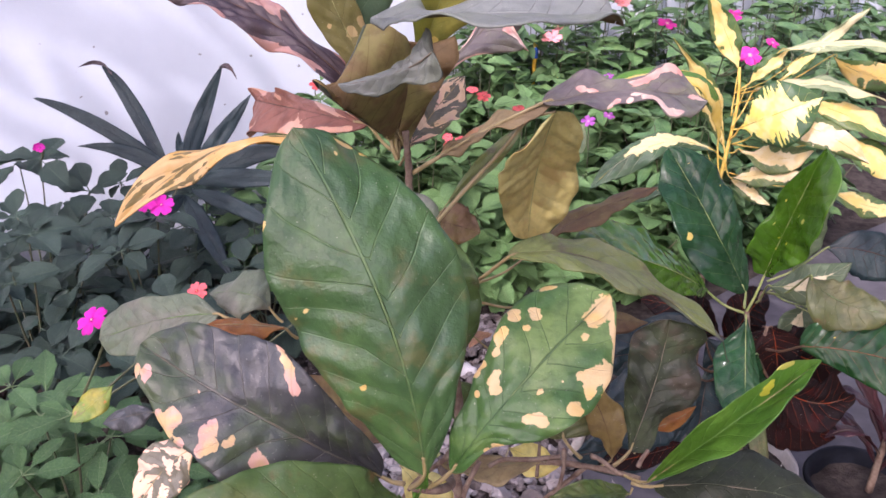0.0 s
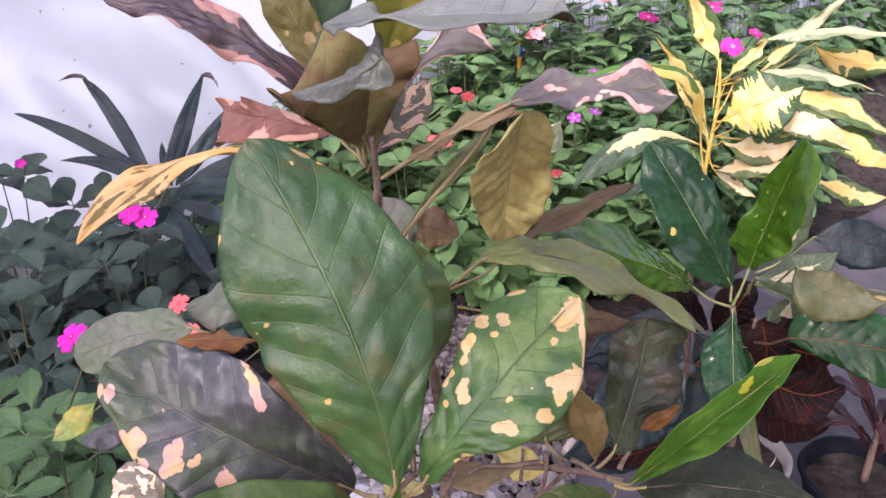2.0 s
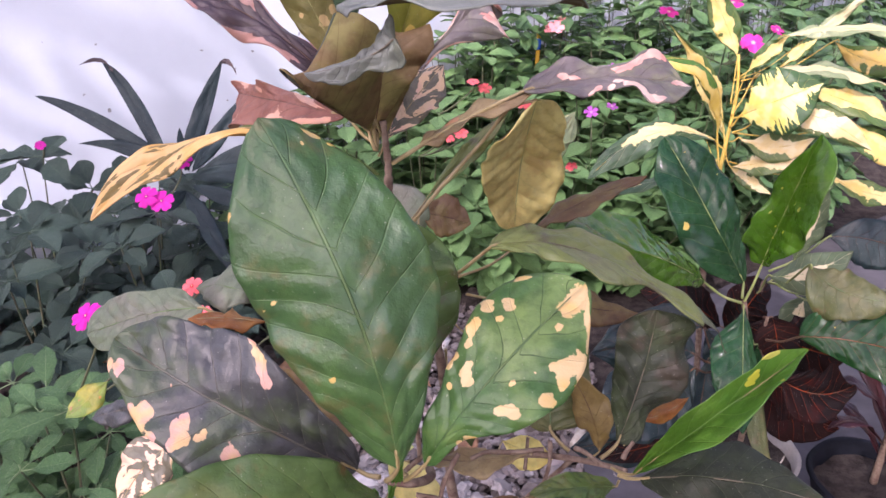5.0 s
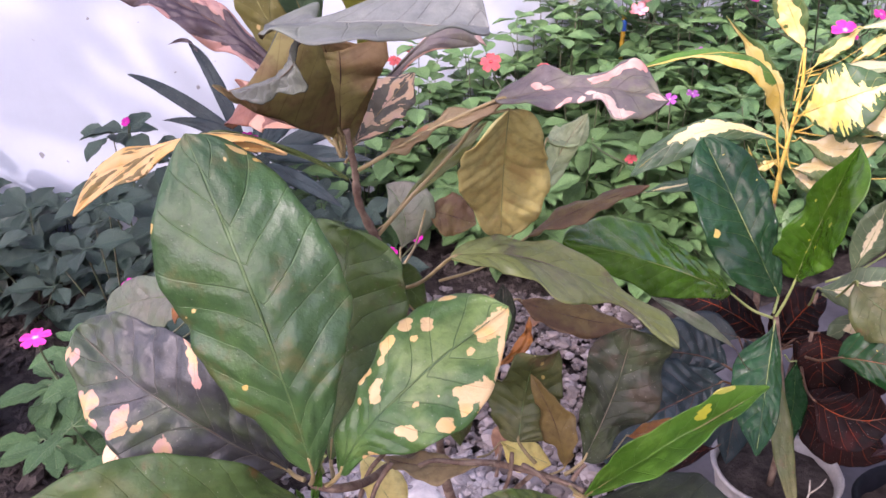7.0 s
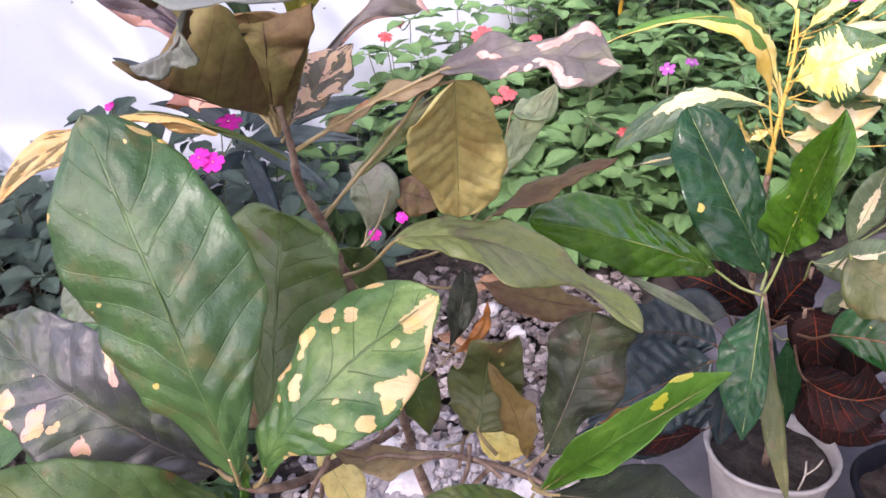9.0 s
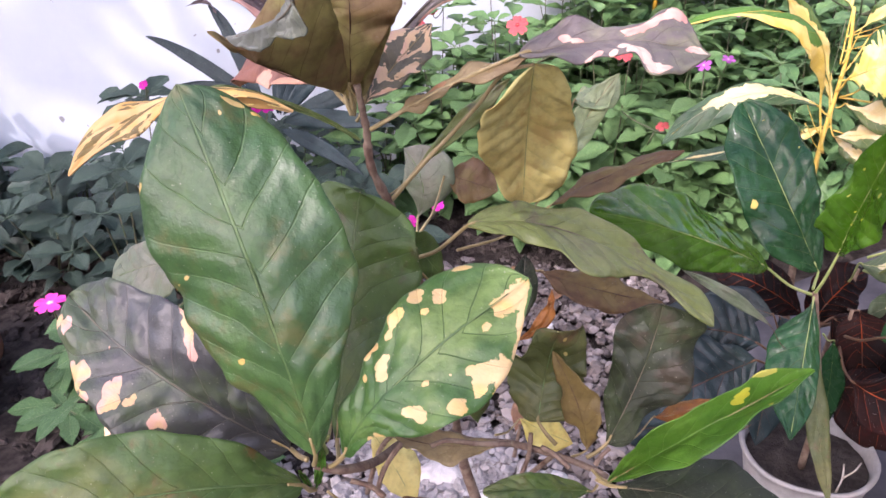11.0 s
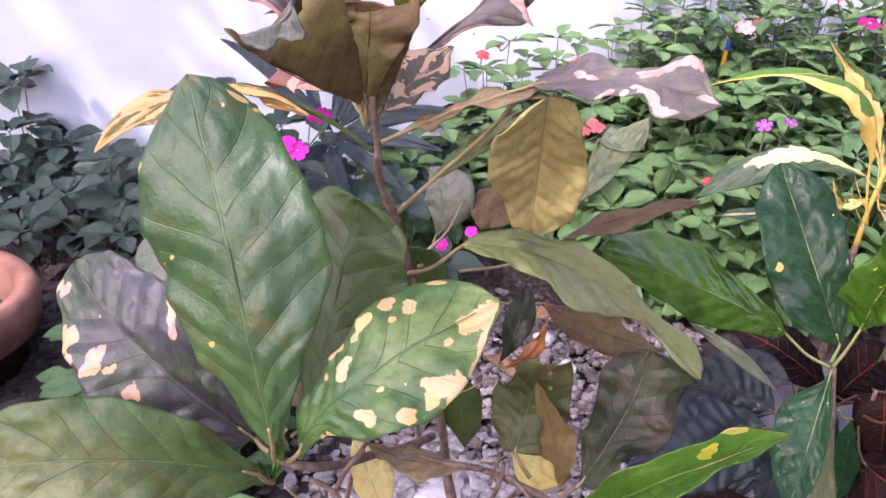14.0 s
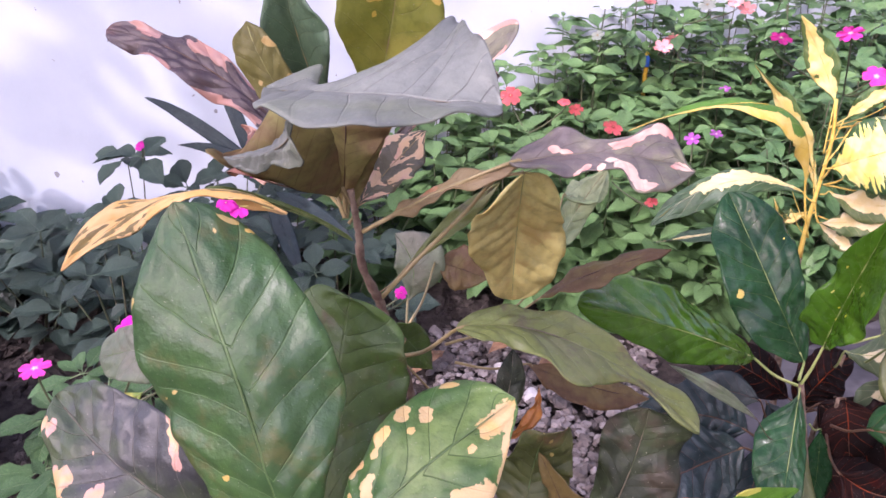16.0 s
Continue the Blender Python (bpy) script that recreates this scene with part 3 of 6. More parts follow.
leaf(croton, (0.0068, 0.2265, 0.3806), (-0.0078, 0.2294, 0.4551), (-0.0463, 0.2621, 0.5195), (-0.0459, 0.0065, 0.0038), (0.0328, 0.0103, -0.0094), "green", "khaki", stalk=(0.0, 0.237, 0.364), wave=0.004, quilt=0.0014, seed=1, blobs=[(-1.0, 0.83, 0.038), (-0.96, 0.82, 0.027), (0.84, 0.93, 0.043), (0.96, 0.89, 0.043), (0.92, 0.92, 0.027), (-0.6, 0.31, 0.032), (-0.76, 0.58, 0.032), (-0.9, 0.57, 0.027), (-0.62, 0.69, 0.011), (0.5, 0.91, 0.016)], label="large leathery dark green leaf with raised veins", big=1, ragged=0.02, prof=((0.36, 0.62, 0.92, 0.95, 0.47), (0.21, 0.61, 1.17, 1.05, 0.61)), blister=0.0011)
leaf(croton, (0.0183, 0.2293, 0.3799), (0.0438, 0.2304, 0.4200), (0.0860, 0.2687, 0.4458), (-0.0236, 0.0178, 0.0096), (0.0211, -0.0145, -0.0123), "spotted", "khaki", stalk=(0.003, 0.239, 0.361), wave=0.004, quilt=0.00124, seed=2, ragged=0.025, blobs=[(-0.9, 0.89, 0.078), (-0.88, 0.9, 0.06), (0.24, 0.93, 0.173), (0.2, 0.9, 0.129), (0.4, 0.96, 0.121), (0.2, 0.88, 0.06), (0.86, 0.9, 0.069), (1.0, 0.88, 0.069), (0.26, 0.82, 0.053), (0.7, 0.72, 0.104), (0.8, 0.75, 0.104), (0.96, 0.77, 0.121), (1.0, 0.79, 0.087), (0.56, 0.7, 0.06), (0.82, 0.7, 0.053), (0.5, 0.45, 0.095), (0.64, 0.48, 0.104), (0.72, 0.48, 0.078), (0.84, 0.59, 0.104), (0.92, 0.6, 0.069), (0.84, 0.68, 0.053), (-0.52, 0.47, 0.095), (-0.36, 0.45, 0.087), (-0.56, 0.5, 0.069), (0.28, 0.56, 0.053), (-0.7, 0.38, 0.044), (-1.0, 0.44, 0.078), (-1.0, 0.49, 0.069), (-0.88, 0.61, 0.078), (-0.84, 0.64, 0.078), (-0.82, 0.71, 0.069), (-0.88, 0.73, 0.069), (-0.56, 0.71, 0.044), (-0.68, 0.79, 0.06), (-0.58, 0.77, 0.053), (1.0, 0.27, 0.069), (1.0, 0.22, 0.053), (1.0, 0.84, 0.069), (-0.8, 0.56, 0.053), (0.4, 0.65, 0.035)], label="green leaf with cream yellow blotches along its edges", big=1, prof=((0.17, 0.39, 0.62, 0.85, 0.66), (0.16, 0.27, 0.87, 0.9, 0.36)), blister=0.0006)
leaf(croton, (-0.0142, 0.2435, 0.3645), (-0.0679, 0.2382, 0.4015), (-0.1216, 0.2602, 0.4212), (-0.0187, -0.0226, -0.0206), (0.0316, 0.0051, 0.0133), "grey", "khaki", stalk=(-0.003, 0.237, 0.366), wave=0.004, quilt=0.0018, seed=3, ragged=0.02, blobs=[(-0.62, 0.9, 0.078), (-0.92, 0.93, 0.06), (-0.86, 0.73, 0.12), (-0.98, 0.73, 0.104), (-0.72, 0.72, 0.095), (-0.94, 0.77, 0.078), (-0.96, 0.65, 0.051), (-0.62, 0.59, 0.078), (-0.66, 0.56, 0.069), (-0.8, 0.57, 0.069), (-0.46, 0.51, 0.051), (-0.56, 0.52, 0.051), (-0.9, 0.58, 0.051), (-0.48, 0.58, 0.069), (-0.46, 0.4, 0.086), (-0.54, 0.41, 0.069), (-0.44, 0.38, 0.06), (0.76, 0.45, 0.078), (0.7, 0.42, 0.069), (0.9, 0.49, 0.069), (0.6, 0.41, 0.051), (1.0, 0.52, 0.051), (0.84, 0.46, 0.069), (-0.14, 0.7, 0.017)], label="dull purplish grey leaf with pale pink blotches", big=1, prof=((0.32, 1.01, 0.8, 0.64, 0.31), (0.38, 0.71, 1.11, 0.89, 0.53)), blister=0.0009)
leaf(croton, (-0.0016, 0.2269, 0.3615), (-0.0394, 0.1847, 0.3902), (-0.0999, 0.1624, 0.3782), (0.0110, -0.0150, -0.0150), (-0.0053, 0.0100, 0.0217), "greenbrown", "khaki", stalk=(-0.002, 0.238, 0.348), wave=0.003, quilt=0.00093, seed=4, label="green leaf with rusty brown stains", big=1, ragged=0.02, prof=((0.36, 0.73, 0.9, 0.73, 0.36), (0.27, 0.66, 0.96, 0.89, 0.4)), blister=0.0006)
leaf(croton, (-0.1297, 0.3788, 0.3739), (-0.1690, 0.3840, 0.3664), (-0.2210, 0.4006, 0.3420), (0.0094, -0.0163, -0.0196), (-0.0059, 0.0165, 0.0159), "silver", "khaki", stalk=(-0.12, 0.38, 0.369), wave=0.003, seed=5, ragged=0.02, prof=((0.27, 0.63, 0.85, 0.69, 0.48), (0.16, 0.61, 0.68, 0.78, 0.65)), big=1)
leaf(croton, (-0.078, 0.340, 0.386), (-0.098, 0.330, 0.394), (-0.121, 0.335, 0.390), (0.007, -0.015, 0.001), (-0.006, 0.020, -0.007), "orange", "khaki", stalk=(-0.073, 0.345, 0.377), wide=0.5, seed=6, wave=0.003)
leaf(croton, (-0.103, 0.400, 0.366), (-0.119, 0.400, 0.378), (-0.150, 0.420, 0.367), (-0.003, -0.010, -0.012), (0.003, 0.020, 0.008), "silver", "khaki", stalk=(-0.096, 0.400, 0.357), wide=0.5, seed=7, wave=0.004)
leaf(croton, (-0.121, 0.300, 0.335), (-0.140, 0.295, 0.322), (-0.154, 0.285, 0.302), (0.016, -0.005, -0.004), (-0.017, 0.005, 0.002), "creamblot", "khaki", stalk=(-0.111, 0.300, 0.339), wide=0.45, seed=8, pat="streak", wave=0.003, big=1)
leaf(croton, (-0.172, 0.360, 0.313), (-0.192, 0.365, 0.306), (-0.213, 0.370, 0.296), (-0.001, -0.005, -0.010), (0.002, 0.005, 0.006), "grey", "khaki", stalk=(-0.163, 0.360, 0.314), wide=0.5, seed=9)
leaf(croton, (0.0001, 0.2619, 0.3561), (-0.0027, 0.3023, 0.4158), (0.0019, 0.3154, 0.4571), (-0.0354, 0.0121, -0.0058), (0.0345, 0.0059, 0.0067), "greendk", "khaki", stalk=(0.008, 0.245, 0.36), quilt=0.00074, seed=10, ragged=0.02, wave=0.005, big=1, prof=((0.16, 0.47, 0.83, 0.91, 0.67), (0.16, 0.51, 0.97, 0.9, 0.5)))
leaf(croton, (0.014, 0.250, 0.326), (0.045, 0.220, 0.361), (0.067, 0.215, 0.375), (-0.002, 0.010, -0.001), (0.003, -0.010, 0.003), "brown", "khaki", stalk=(0.004, 0.238, 0.348), wide=0.5, seed=31)
leaf(croton, (0.0645, 0.3848, 0.5056), (0.1125, 0.3883, 0.5125), (0.1538, 0.3815, 0.5075), (-0.0044, 0.0230, 0.0138), (0.0020, -0.0365, -0.0067), "pinkblot", "brown", stalk=(-0.006, 0.357, 0.473), elbow=(0.029, 0.372, 0.491), wave=0.004, seed=11, ragged=0.04, blobs=[(-0.48, 0.55, 0.126), (-0.58, 0.59, 0.126), (-0.64, 0.64, 0.142), (-0.74, 0.69, 0.142), (-0.84, 0.74, 0.142), (-0.92, 0.78, 0.11), (0.48, 0.53, 0.11), (0.66, 0.59, 0.142), (0.76, 0.67, 0.189), (0.78, 0.74, 0.189), (0.84, 0.8, 0.158), (0.62, 0.63, 0.142), (0.1, 0.9, 0.11), (0.14, 0.95, 0.126), (-1.0, 0.99, 0.11), (-0.22, 0.22, 0.095), (-0.06, 0.28, 0.079), (0.84, 0.4, 0.079), (0.86, 0.48, 0.079), (0.96, 0.34, 0.063)], big=1, label="twisted purplish leaf with pink and cream margins", prof=((0.34, 0.57, 0.41, 0.83, 0.16), (0.25, 0.58, 0.45, 0.92, 0.57)))
leaf(croton, (0.0080, 0.3620, 0.4800), (0.0370, 0.3750, 0.4950), (0.0820, 0.3880, 0.5080), (-0.0011, 0.0057, 0.0023), (0.0023, -0.0057, -0.0023), "rustbrown", "brown", wide=0.5, taper=0.5, seed=111, n=2, wave=0.004, label="narrow winged lower part of a twisted leaf")
leaf(croton, (0.0722, 0.3855, 0.5008), (0.0658, 0.4124, 0.4540), (0.0637, 0.4186, 0.4106), (0.0281, 0.0069, -0.0047), (-0.0233, -0.0077, -0.0234), "khaki", "brown", wave=0.004, quilt=0.0012, seed=12, ragged=0.02, n=0, big=1, label="hanging khaki leaf seen from its underside", prof=((0.55, 0.74, 0.98, 0.86, 0.67), (0.83, 1.08, 1.13, 0.76, 0.51)))
leaf(croton, (0.012, 0.382, 0.447), (0.032, 0.395, 0.465), (0.057, 0.408, 0.488), (-0.0035, 0.002, 0.004), (0.0035, -0.002, -0.004), "olive", "khaki", stalk=(-0.005, 0.368, 0.431), wide=0.6, taper=0.6, seed=112, wave=0.002, ragged=0.1, label="narrow winged lower part of a hanging leaf")
leaf(croton, (-0.0391, 0.3422, 0.4859), (-0.0909, 0.3324, 0.4962), (-0.1495, 0.3098, 0.4583), (0.0088, -0.0145, -0.0087), (-0.0275, -0.0040, -0.0093), "yellow", "khaki", wave=0.003, seed=13, ragged=0.02, pat="yellow", big=1, label="drooping yellow leaf with dark olive streaks", prof=((0.16, 0.22, 0.34, 0.51, 0.15), (0.16, 0.49, 0.9, 1.15, 0.45)))
leaf(croton, (-0.0139, 0.3638, 0.4646), (-0.0453, 0.3541, 0.4846), (-0.0815, 0.3387, 0.4964), (0.0006, 0.0014, 0.0024), (-0.0006, -0.0014, -0.0024), "khakigreen", "cream", wave=0.0015, seed=135, big=1, ragged=0.05, prof=((0.4, 0.45, 0.6, 0.95, 1.0), (0.4, 0.45, 0.6, 0.95, 1.0)), label="narrow winged lower part of a yellow leaf")
leaf(croton, (-0.0309, 0.3509, 0.5163), (-0.0816, 0.3544, 0.5545), (-0.1369, 0.3611, 0.5693), (-0.0076, -0.0115, -0.0104), (0.0105, 0.0116, 0.0089), "purple", "brown", stalk=(-0.012, 0.355, 0.493), wave=0.006, quilt=0.00136, seed=14, ragged=0.02, pat="margin", big=1, label="purple brown wavy leaf with pink marks", prof=((0.53, 0.48, 0.72, 0.48, 0.43), (0.52, 0.34, 0.56, 0.5, 0.4)))
leaf(croton, (-0.0299, 0.3630, 0.4978), (-0.0869, 0.4100, 0.4976), (-0.1149, 0.4534, 0.4919), (-0.0029, -0.0173, -0.0196), (-0.0042, 0.0129, 0.0097), "rust", "brown", stalk=(-0.013, 0.357, 0.483), wave=0.006, seed=15, ragged=0.02, pat="margin", big=1, prof=((0.25, 0.62, 0.69, 1.03, 0.75), (0.21, 0.59, 0.71, 0.6, 0.62)))
leaf(croton, (-0.0174, 0.3547, 0.4924), (-0.0286, 0.3022, 0.5165), (-0.0403, 0.2910, 0.5300), (-0.0184, -0.0208, 0.0297), (0.0376, 0.0499, 0.0070), "cup", "grey", stalk=(-0.014, 0.355, 0.481), wave=0.003, quilt=0.00031, seed=16, n=0, big=1, label="cupped brown leaf seen from below", ragged=0.02, prof=((0.18, 0.62, 0.55, 0.67, 0.47), (0.25, 0.64, 1.04, 0.85, 0.49)))
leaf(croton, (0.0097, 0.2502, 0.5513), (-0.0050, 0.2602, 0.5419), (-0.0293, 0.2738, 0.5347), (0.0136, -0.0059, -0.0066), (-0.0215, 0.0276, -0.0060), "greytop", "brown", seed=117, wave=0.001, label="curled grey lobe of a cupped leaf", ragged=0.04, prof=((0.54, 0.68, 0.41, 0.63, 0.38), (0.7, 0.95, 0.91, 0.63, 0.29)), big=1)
leaf(croton, (-0.0142, 0.3560, 0.4924), (-0.0062, 0.3426, 0.5271), (-0.0082, 0.3493, 0.5397), (-0.0294, 0.0090, -0.0025), (0.0299, -0.0005, 0.0013), "cup", "grey", stalk=(-0.014, 0.356, 0.483), wave=0.003, quilt=0.00031, seed=17, ragged=0.02, n=0, big=1, prof=((0.18, 0.31, 0.52, 0.65, 0.45), (0.16, 0.35, 0.61, 0.83, 0.76)))
leaf(croton, (-0.013, 0.358, 0.487), (-0.013, 0.352, 0.516), (-0.013, 0.342, 0.543), (-0.026, 0.004, 0.0), (0.024, 0.006, 0.0), "cup", "grey", stalk=(-0.014, 0.357, 0.480), wave=0.002, quilt=0.0005, seed=173, big=1, ragged=0.03, prof=((0.25, 0.5, 0.8, 1.0, 0.7), (0.25, 0.5, 0.8, 1.0, 0.7)))
leaf(croton, (-0.017, 0.290, 0.558), (0.036, 0.265, 0.563), (0.078, 0.268, 0.560), (0.0313, 0.0396, 0.0144), (0.014, -0.050, 0.002), "greytop", "brown", wave=0.003, seed=18, ragged=0.03, prof=((0.41, 0.13, 1.18, 1.29, 0.69), (0.24, 0.73, 1.0, 0.76, 0.29)), big=1, label="broad pale grey green leaf on top of the plant")
leaf(croton, (-0.014, 0.385, 0.503), (0.011, 0.360, 0.568), (0.020, 0.350, 0.606), (-0.021, -0.015, 0.004), (0.031, -0.015, 0.010), "yellowgreen", "khaki", stalk=(-0.008, 0.357, 0.488), wide=0.62, taper=1.6, wave=0.003, seed=19, n=6, big=1)
leaf(croton, (-0.022, 0.385, 0.501), (-0.035, 0.365, 0.564), (-0.032, 0.350, 0.600), (-0.010, -0.015, 0.009), (0.023, -0.020, 0.006), "dusty", "khaki", stalk=(-0.009, 0.357, 0.488), wide=0.62, taper=1.5, seed=20, big=1)
leaf(croton, (-0.015, 0.350, 0.504), (-0.036, 0.335, 0.552), (-0.046, 0.335, 0.578), (-0.013, 0.000, -0.001), (0.010, 0.000, 0.003), "khakigreen", "khaki", stalk=(-0.010, 0.355, 0.489), wide=0.6, taper=1.1, seed=21, n=6, big=1)
leaf(croton, (-0.0087, 0.3855, 0.5026), (0.0363, 0.4142, 0.5456), (0.0487, 0.4080, 0.5501), (0.0146, 0.0145, 0.0237), (0.0125, -0.0180, -0.0255), "pinkblot", "brown", stalk=(-0.009, 0.357, 0.487), wave=0.004, seed=22, ragged=0.03, big=1, prof=((0.16, 0.26, 0.7, 0.83, 0.48), (0.16, 0.15, 0.82, 0.65, 0.59)), pat="margin")
leaf(croton, (-0.009, 0.360, 0.485), (0.004, 0.372, 0.502), (0.021, 0.385, 0.520), (-0.011, 0.008, 0.009), (0.013, -0.007, -0.003), "creamblot", "khaki", stalk=(-0.013, 0.357, 0.477), wide=0.6, taper=0.9, seed=23, ragged=0.15, pat="streak", wave=0.004, big=1)
leaf(croton, (0.0462, 0.3417, 0.4310), (0.1023, 0.3621, 0.4196), (0.1702, 0.3592, 0.3754), (0.0047, 0.0259, 0.0069), (-0.0079, -0.0331, 0.0034), "olive", "khaki", stalk=(0.009, 0.36, 0.399), wave=0.0035, quilt=0.00087, seed=24, ragged=0.02, big=1, n=0, label="olive green leaf arching over to one side", prof=((0.28, 0.52, 0.69, 0.42, 0.55), (0.68, 0.62, 1.19, 0.14, 0.21)), blister=0.0005)
leaf(croton, (-0.026, 0.500, 0.357), (-0.021, 0.500, 0.386), (-0.037, 0.510, 0.408), (-0.015, 0.000, 0.002), (0.025, 0.000, 0.013), "silver", "khaki", stalk=(0.001, 0.400, 0.384), wide=0.55, seed=25)
leaf(croton, (-0.004, 0.500, 0.393), (0.015, 0.500, 0.389), (0.035, 0.500, 0.383), (0.000, 0.010, 0.016), (-0.002, -0.010, -0.013), "brown", "silver", stalk=(-0.001, 0.420, 0.386), wide=0.5, seed=26, ragged=0.15)
leaf(croton, (0.077, 0.455, 0.395), (0.111, 0.460, 0.415), (0.155, 0.465, 0.432), (0.000, 0.020, -0.001), (-0.004, -0.015, -0.006), "brown", "silver", stalk=(0.027, 0.400, 0.386), wide=0.45, seed=27, ragged=0.15, wave=0.003)
leaf(croton, (0.0587, 0.3897, 0.3335), (0.0659, 0.4001, 0.3583), (0.0654, 0.4171, 0.3778), (-0.0091, -0.0013, 0.0022), (0.0091, 0.0013, -0.0022), "dark", "khaki", stalk=(0.009, 0.370, 0.390), wide=0.55, seed=28, ragged=0.15)
leaf(croton, (0.0674, 0.3602, 0.3521), (0.0831, 0.3662, 0.3643), (0.0858, 0.3804, 0.3767), (-0.0033, 0.0003, 0.0022), (0.0033, -0.0003, -0.0022), "orange", "khaki", stalk=(0.025, 0.380, 0.308), wide=0.5, seed=29, wave=0.003)
leaf(croton, (0.073, 0.430, 0.360), (0.109, 0.425, 0.353), (0.150, 0.430, 0.345), (0.003, 0.015, 0.004), (-0.003, -0.015, -0.005), "brown", "khaki", stalk=(0.033, 0.400, 0.374), wide=0.5, seed=30, ragged=0.15, wave=0.003)
leaf(croton, (0.0842, 0.3444, 0.3110), (0.0858, 0.3590, 0.3326), (0.0922, 0.3514, 0.3678), (-0.0232, 0.0007, -0.0111), (0.0260, 0.0064, 0.0112), "ragged", "khaki", stalk=(0.095, 0.34, 0.3), seed=32, ragged=0.1, wave=0.006, n=2, big=1, prof=((0.48, 0.81, 1.04, 0.7, 0.55), (0.75, 0.9, 0.9, 0.81, 0.61)))
leaf(croton, (0.1221, 0.3356, 0.3095), (0.1373, 0.3545, 0.3448), (0.1451, 0.3672, 0.3812), (-0.0215, 0.0050, 0.0057), (0.0338, 0.0040, 0.0111), "dark", "khaki", stalk=(0.112, 0.33, 0.303), seed=33, ragged=0.05, quilt=0.0006, wave=0.006, big=1, prof=((0.15, 0.56, 0.73, 0.91, 0.5), (0.38, 0.41, 0.89, 0.69, 0.73)), blister=0.0008)
leaf(croton, (0.112, 0.335, 0.304), (0.106, 0.340, 0.328), (0.090, 0.350, 0.356), (-0.008, 0.003, -0.007), (0.009, -0.002, 0.009), "brown", "khaki", stalk=(0.104, 0.330, 0.302), wide=0.45, seed=34, ragged=0.15, wave=0.004)
leaf(croton, (0.070, 0.310, 0.324), (0.040, 0.310, 0.316), (0.010, 0.310, 0.319), (0.002, -0.010, -0.002), (-0.002, 0.010, 0.000), "rustbrown", "khaki", stalk=(0.071, 0.330, 0.306), wide=0.5, seed=35, wave=0.003)
leaf(croton, (0.060, 0.450, 0.221), (0.079, 0.450, 0.212), (0.100, 0.450, 0.204), (0.002, 0.010, 0.007), (-0.004, -0.010, -0.011), "khaki", "khaki", stalk=(0.050, 0.400, 0.247), wide=0.5, seed=36)
leaf(croton, (0.1242, 0.3008, 0.3164), (0.1592, 0.2917, 0.3612), (0.2056, 0.3075, 0.3907), (-0.0155, -0.0046, 0.0042), (0.0034, -0.0178, 0.0084), "bright", "bright", stalk=(0.115, 0.318, 0.307), wave=0.004, quilt=0.00087, seed=37, ragged=0.06, blobs=[(-0.92, 0.85, 0.08), (-0.94, 0.82, 0.072), (-0.54, 0.73, 0.08), (-0.42, 0.7, 0.062), (-0.64, 0.75, 0.053), (0.88, 0.79, 0.035)], big=1, label="fresh bright green lance shaped leaf", prof=((0.28, 0.74, 1.11, 1.01, 0.5), (0.24, 0.67, 1.22, 0.85, 0.19)))
leaf(croton, (0.1286, 0.3036, 0.3109), (0.1685, 0.2854, 0.3267), (0.2148, 0.2751, 0.3204), (0.0061, 0.0241, 0.0055), (-0.0040, -0.0200, -0.0150), "dark", "khaki", stalk=(0.118, 0.31, 0.308), wave=0.003, quilt=0.0005, seed=38, ragged=0.02, big=1, prof=((0.2, 0.53, 1.09, 0.64, 0.36), (0.27, 0.64, 0.87, 0.73, 0.37)))
leaf(croton, (0.1166, 0.3052, 0.3039), (0.0922, 0.2836, 0.3219), (0.0662, 0.2713, 0.3271), (-0.0054, -0.0140, -0.0011), (0.0052, 0.0092, 0.0046), "greendk", "khaki", stalk=(0.119, 0.31, 0.304), seed=39, big=1, ragged=0.02, prof=((0.16, 0.6, 0.86, 0.72, 0.32), (0.16, 0.56, 0.85, 0.77, 0.37)))
leaf(croton, (0.150, 0.400, 0.279), (0.166, 0.400, 0.285), (0.185, 0.410, 0.291), (-0.002, 0.010, 0.000), (0.003, 0.000, -0.007), "orange", "khaki", stalk=(0.132, 0.360, 0.289), wide=0.5, seed=40)
leaf(croton, (-0.001, 0.237, 0.349), (0.004, 0.234, 0.365), (0.009, 0.229, 0.382), (-0.002, -0.001, 0.001), (0.002, 0.001, -0.001), "bright", "bright", seed=120, label="tiny fresh green shoot")
leaf(croton, (-0.002, 0.237, 0.349), (-0.004, 0.234, 0.358), (-0.005, 0.232, 0.364), (-0.001, -0.001, 0), (0.001, 0.001, 0.000), "bright", "bright", seed=121)
leaf(croton, (0.085, 0.500, 0.450), (0.100, 0.520, 0.448), (0.112, 0.540, 0.459), (-0.009, 0.010, 0.004), (0.007, -0.010, -0.006), "pale", "khaki", stalk=(0.078, 0.480, 0.418), seed=122, n=2)
leaf(croton, (0.079, 0.470, 0.410), (0.093, 0.500, 0.437), (0.113, 0.530, 0.462), (-0.008, 0.000, 0.006), (0.007, 0.000, -0.008), "pale", "khaki", stalk=(0.056, 0.430, 0.391), seed=123, n=2, big=1)
leaf(croton, (-0.015, 0.290, 0.347), (-0.044, 0.315, 0.349), (-0.076, 0.340, 0.354), (-0.007, -0.005, -0.013), (0.008, 0.005, 0.012), "brown", "khaki", stalk=(0.001, 0.250, 0.366), seed=126, wide=0.5, wave=0.003, big=1)
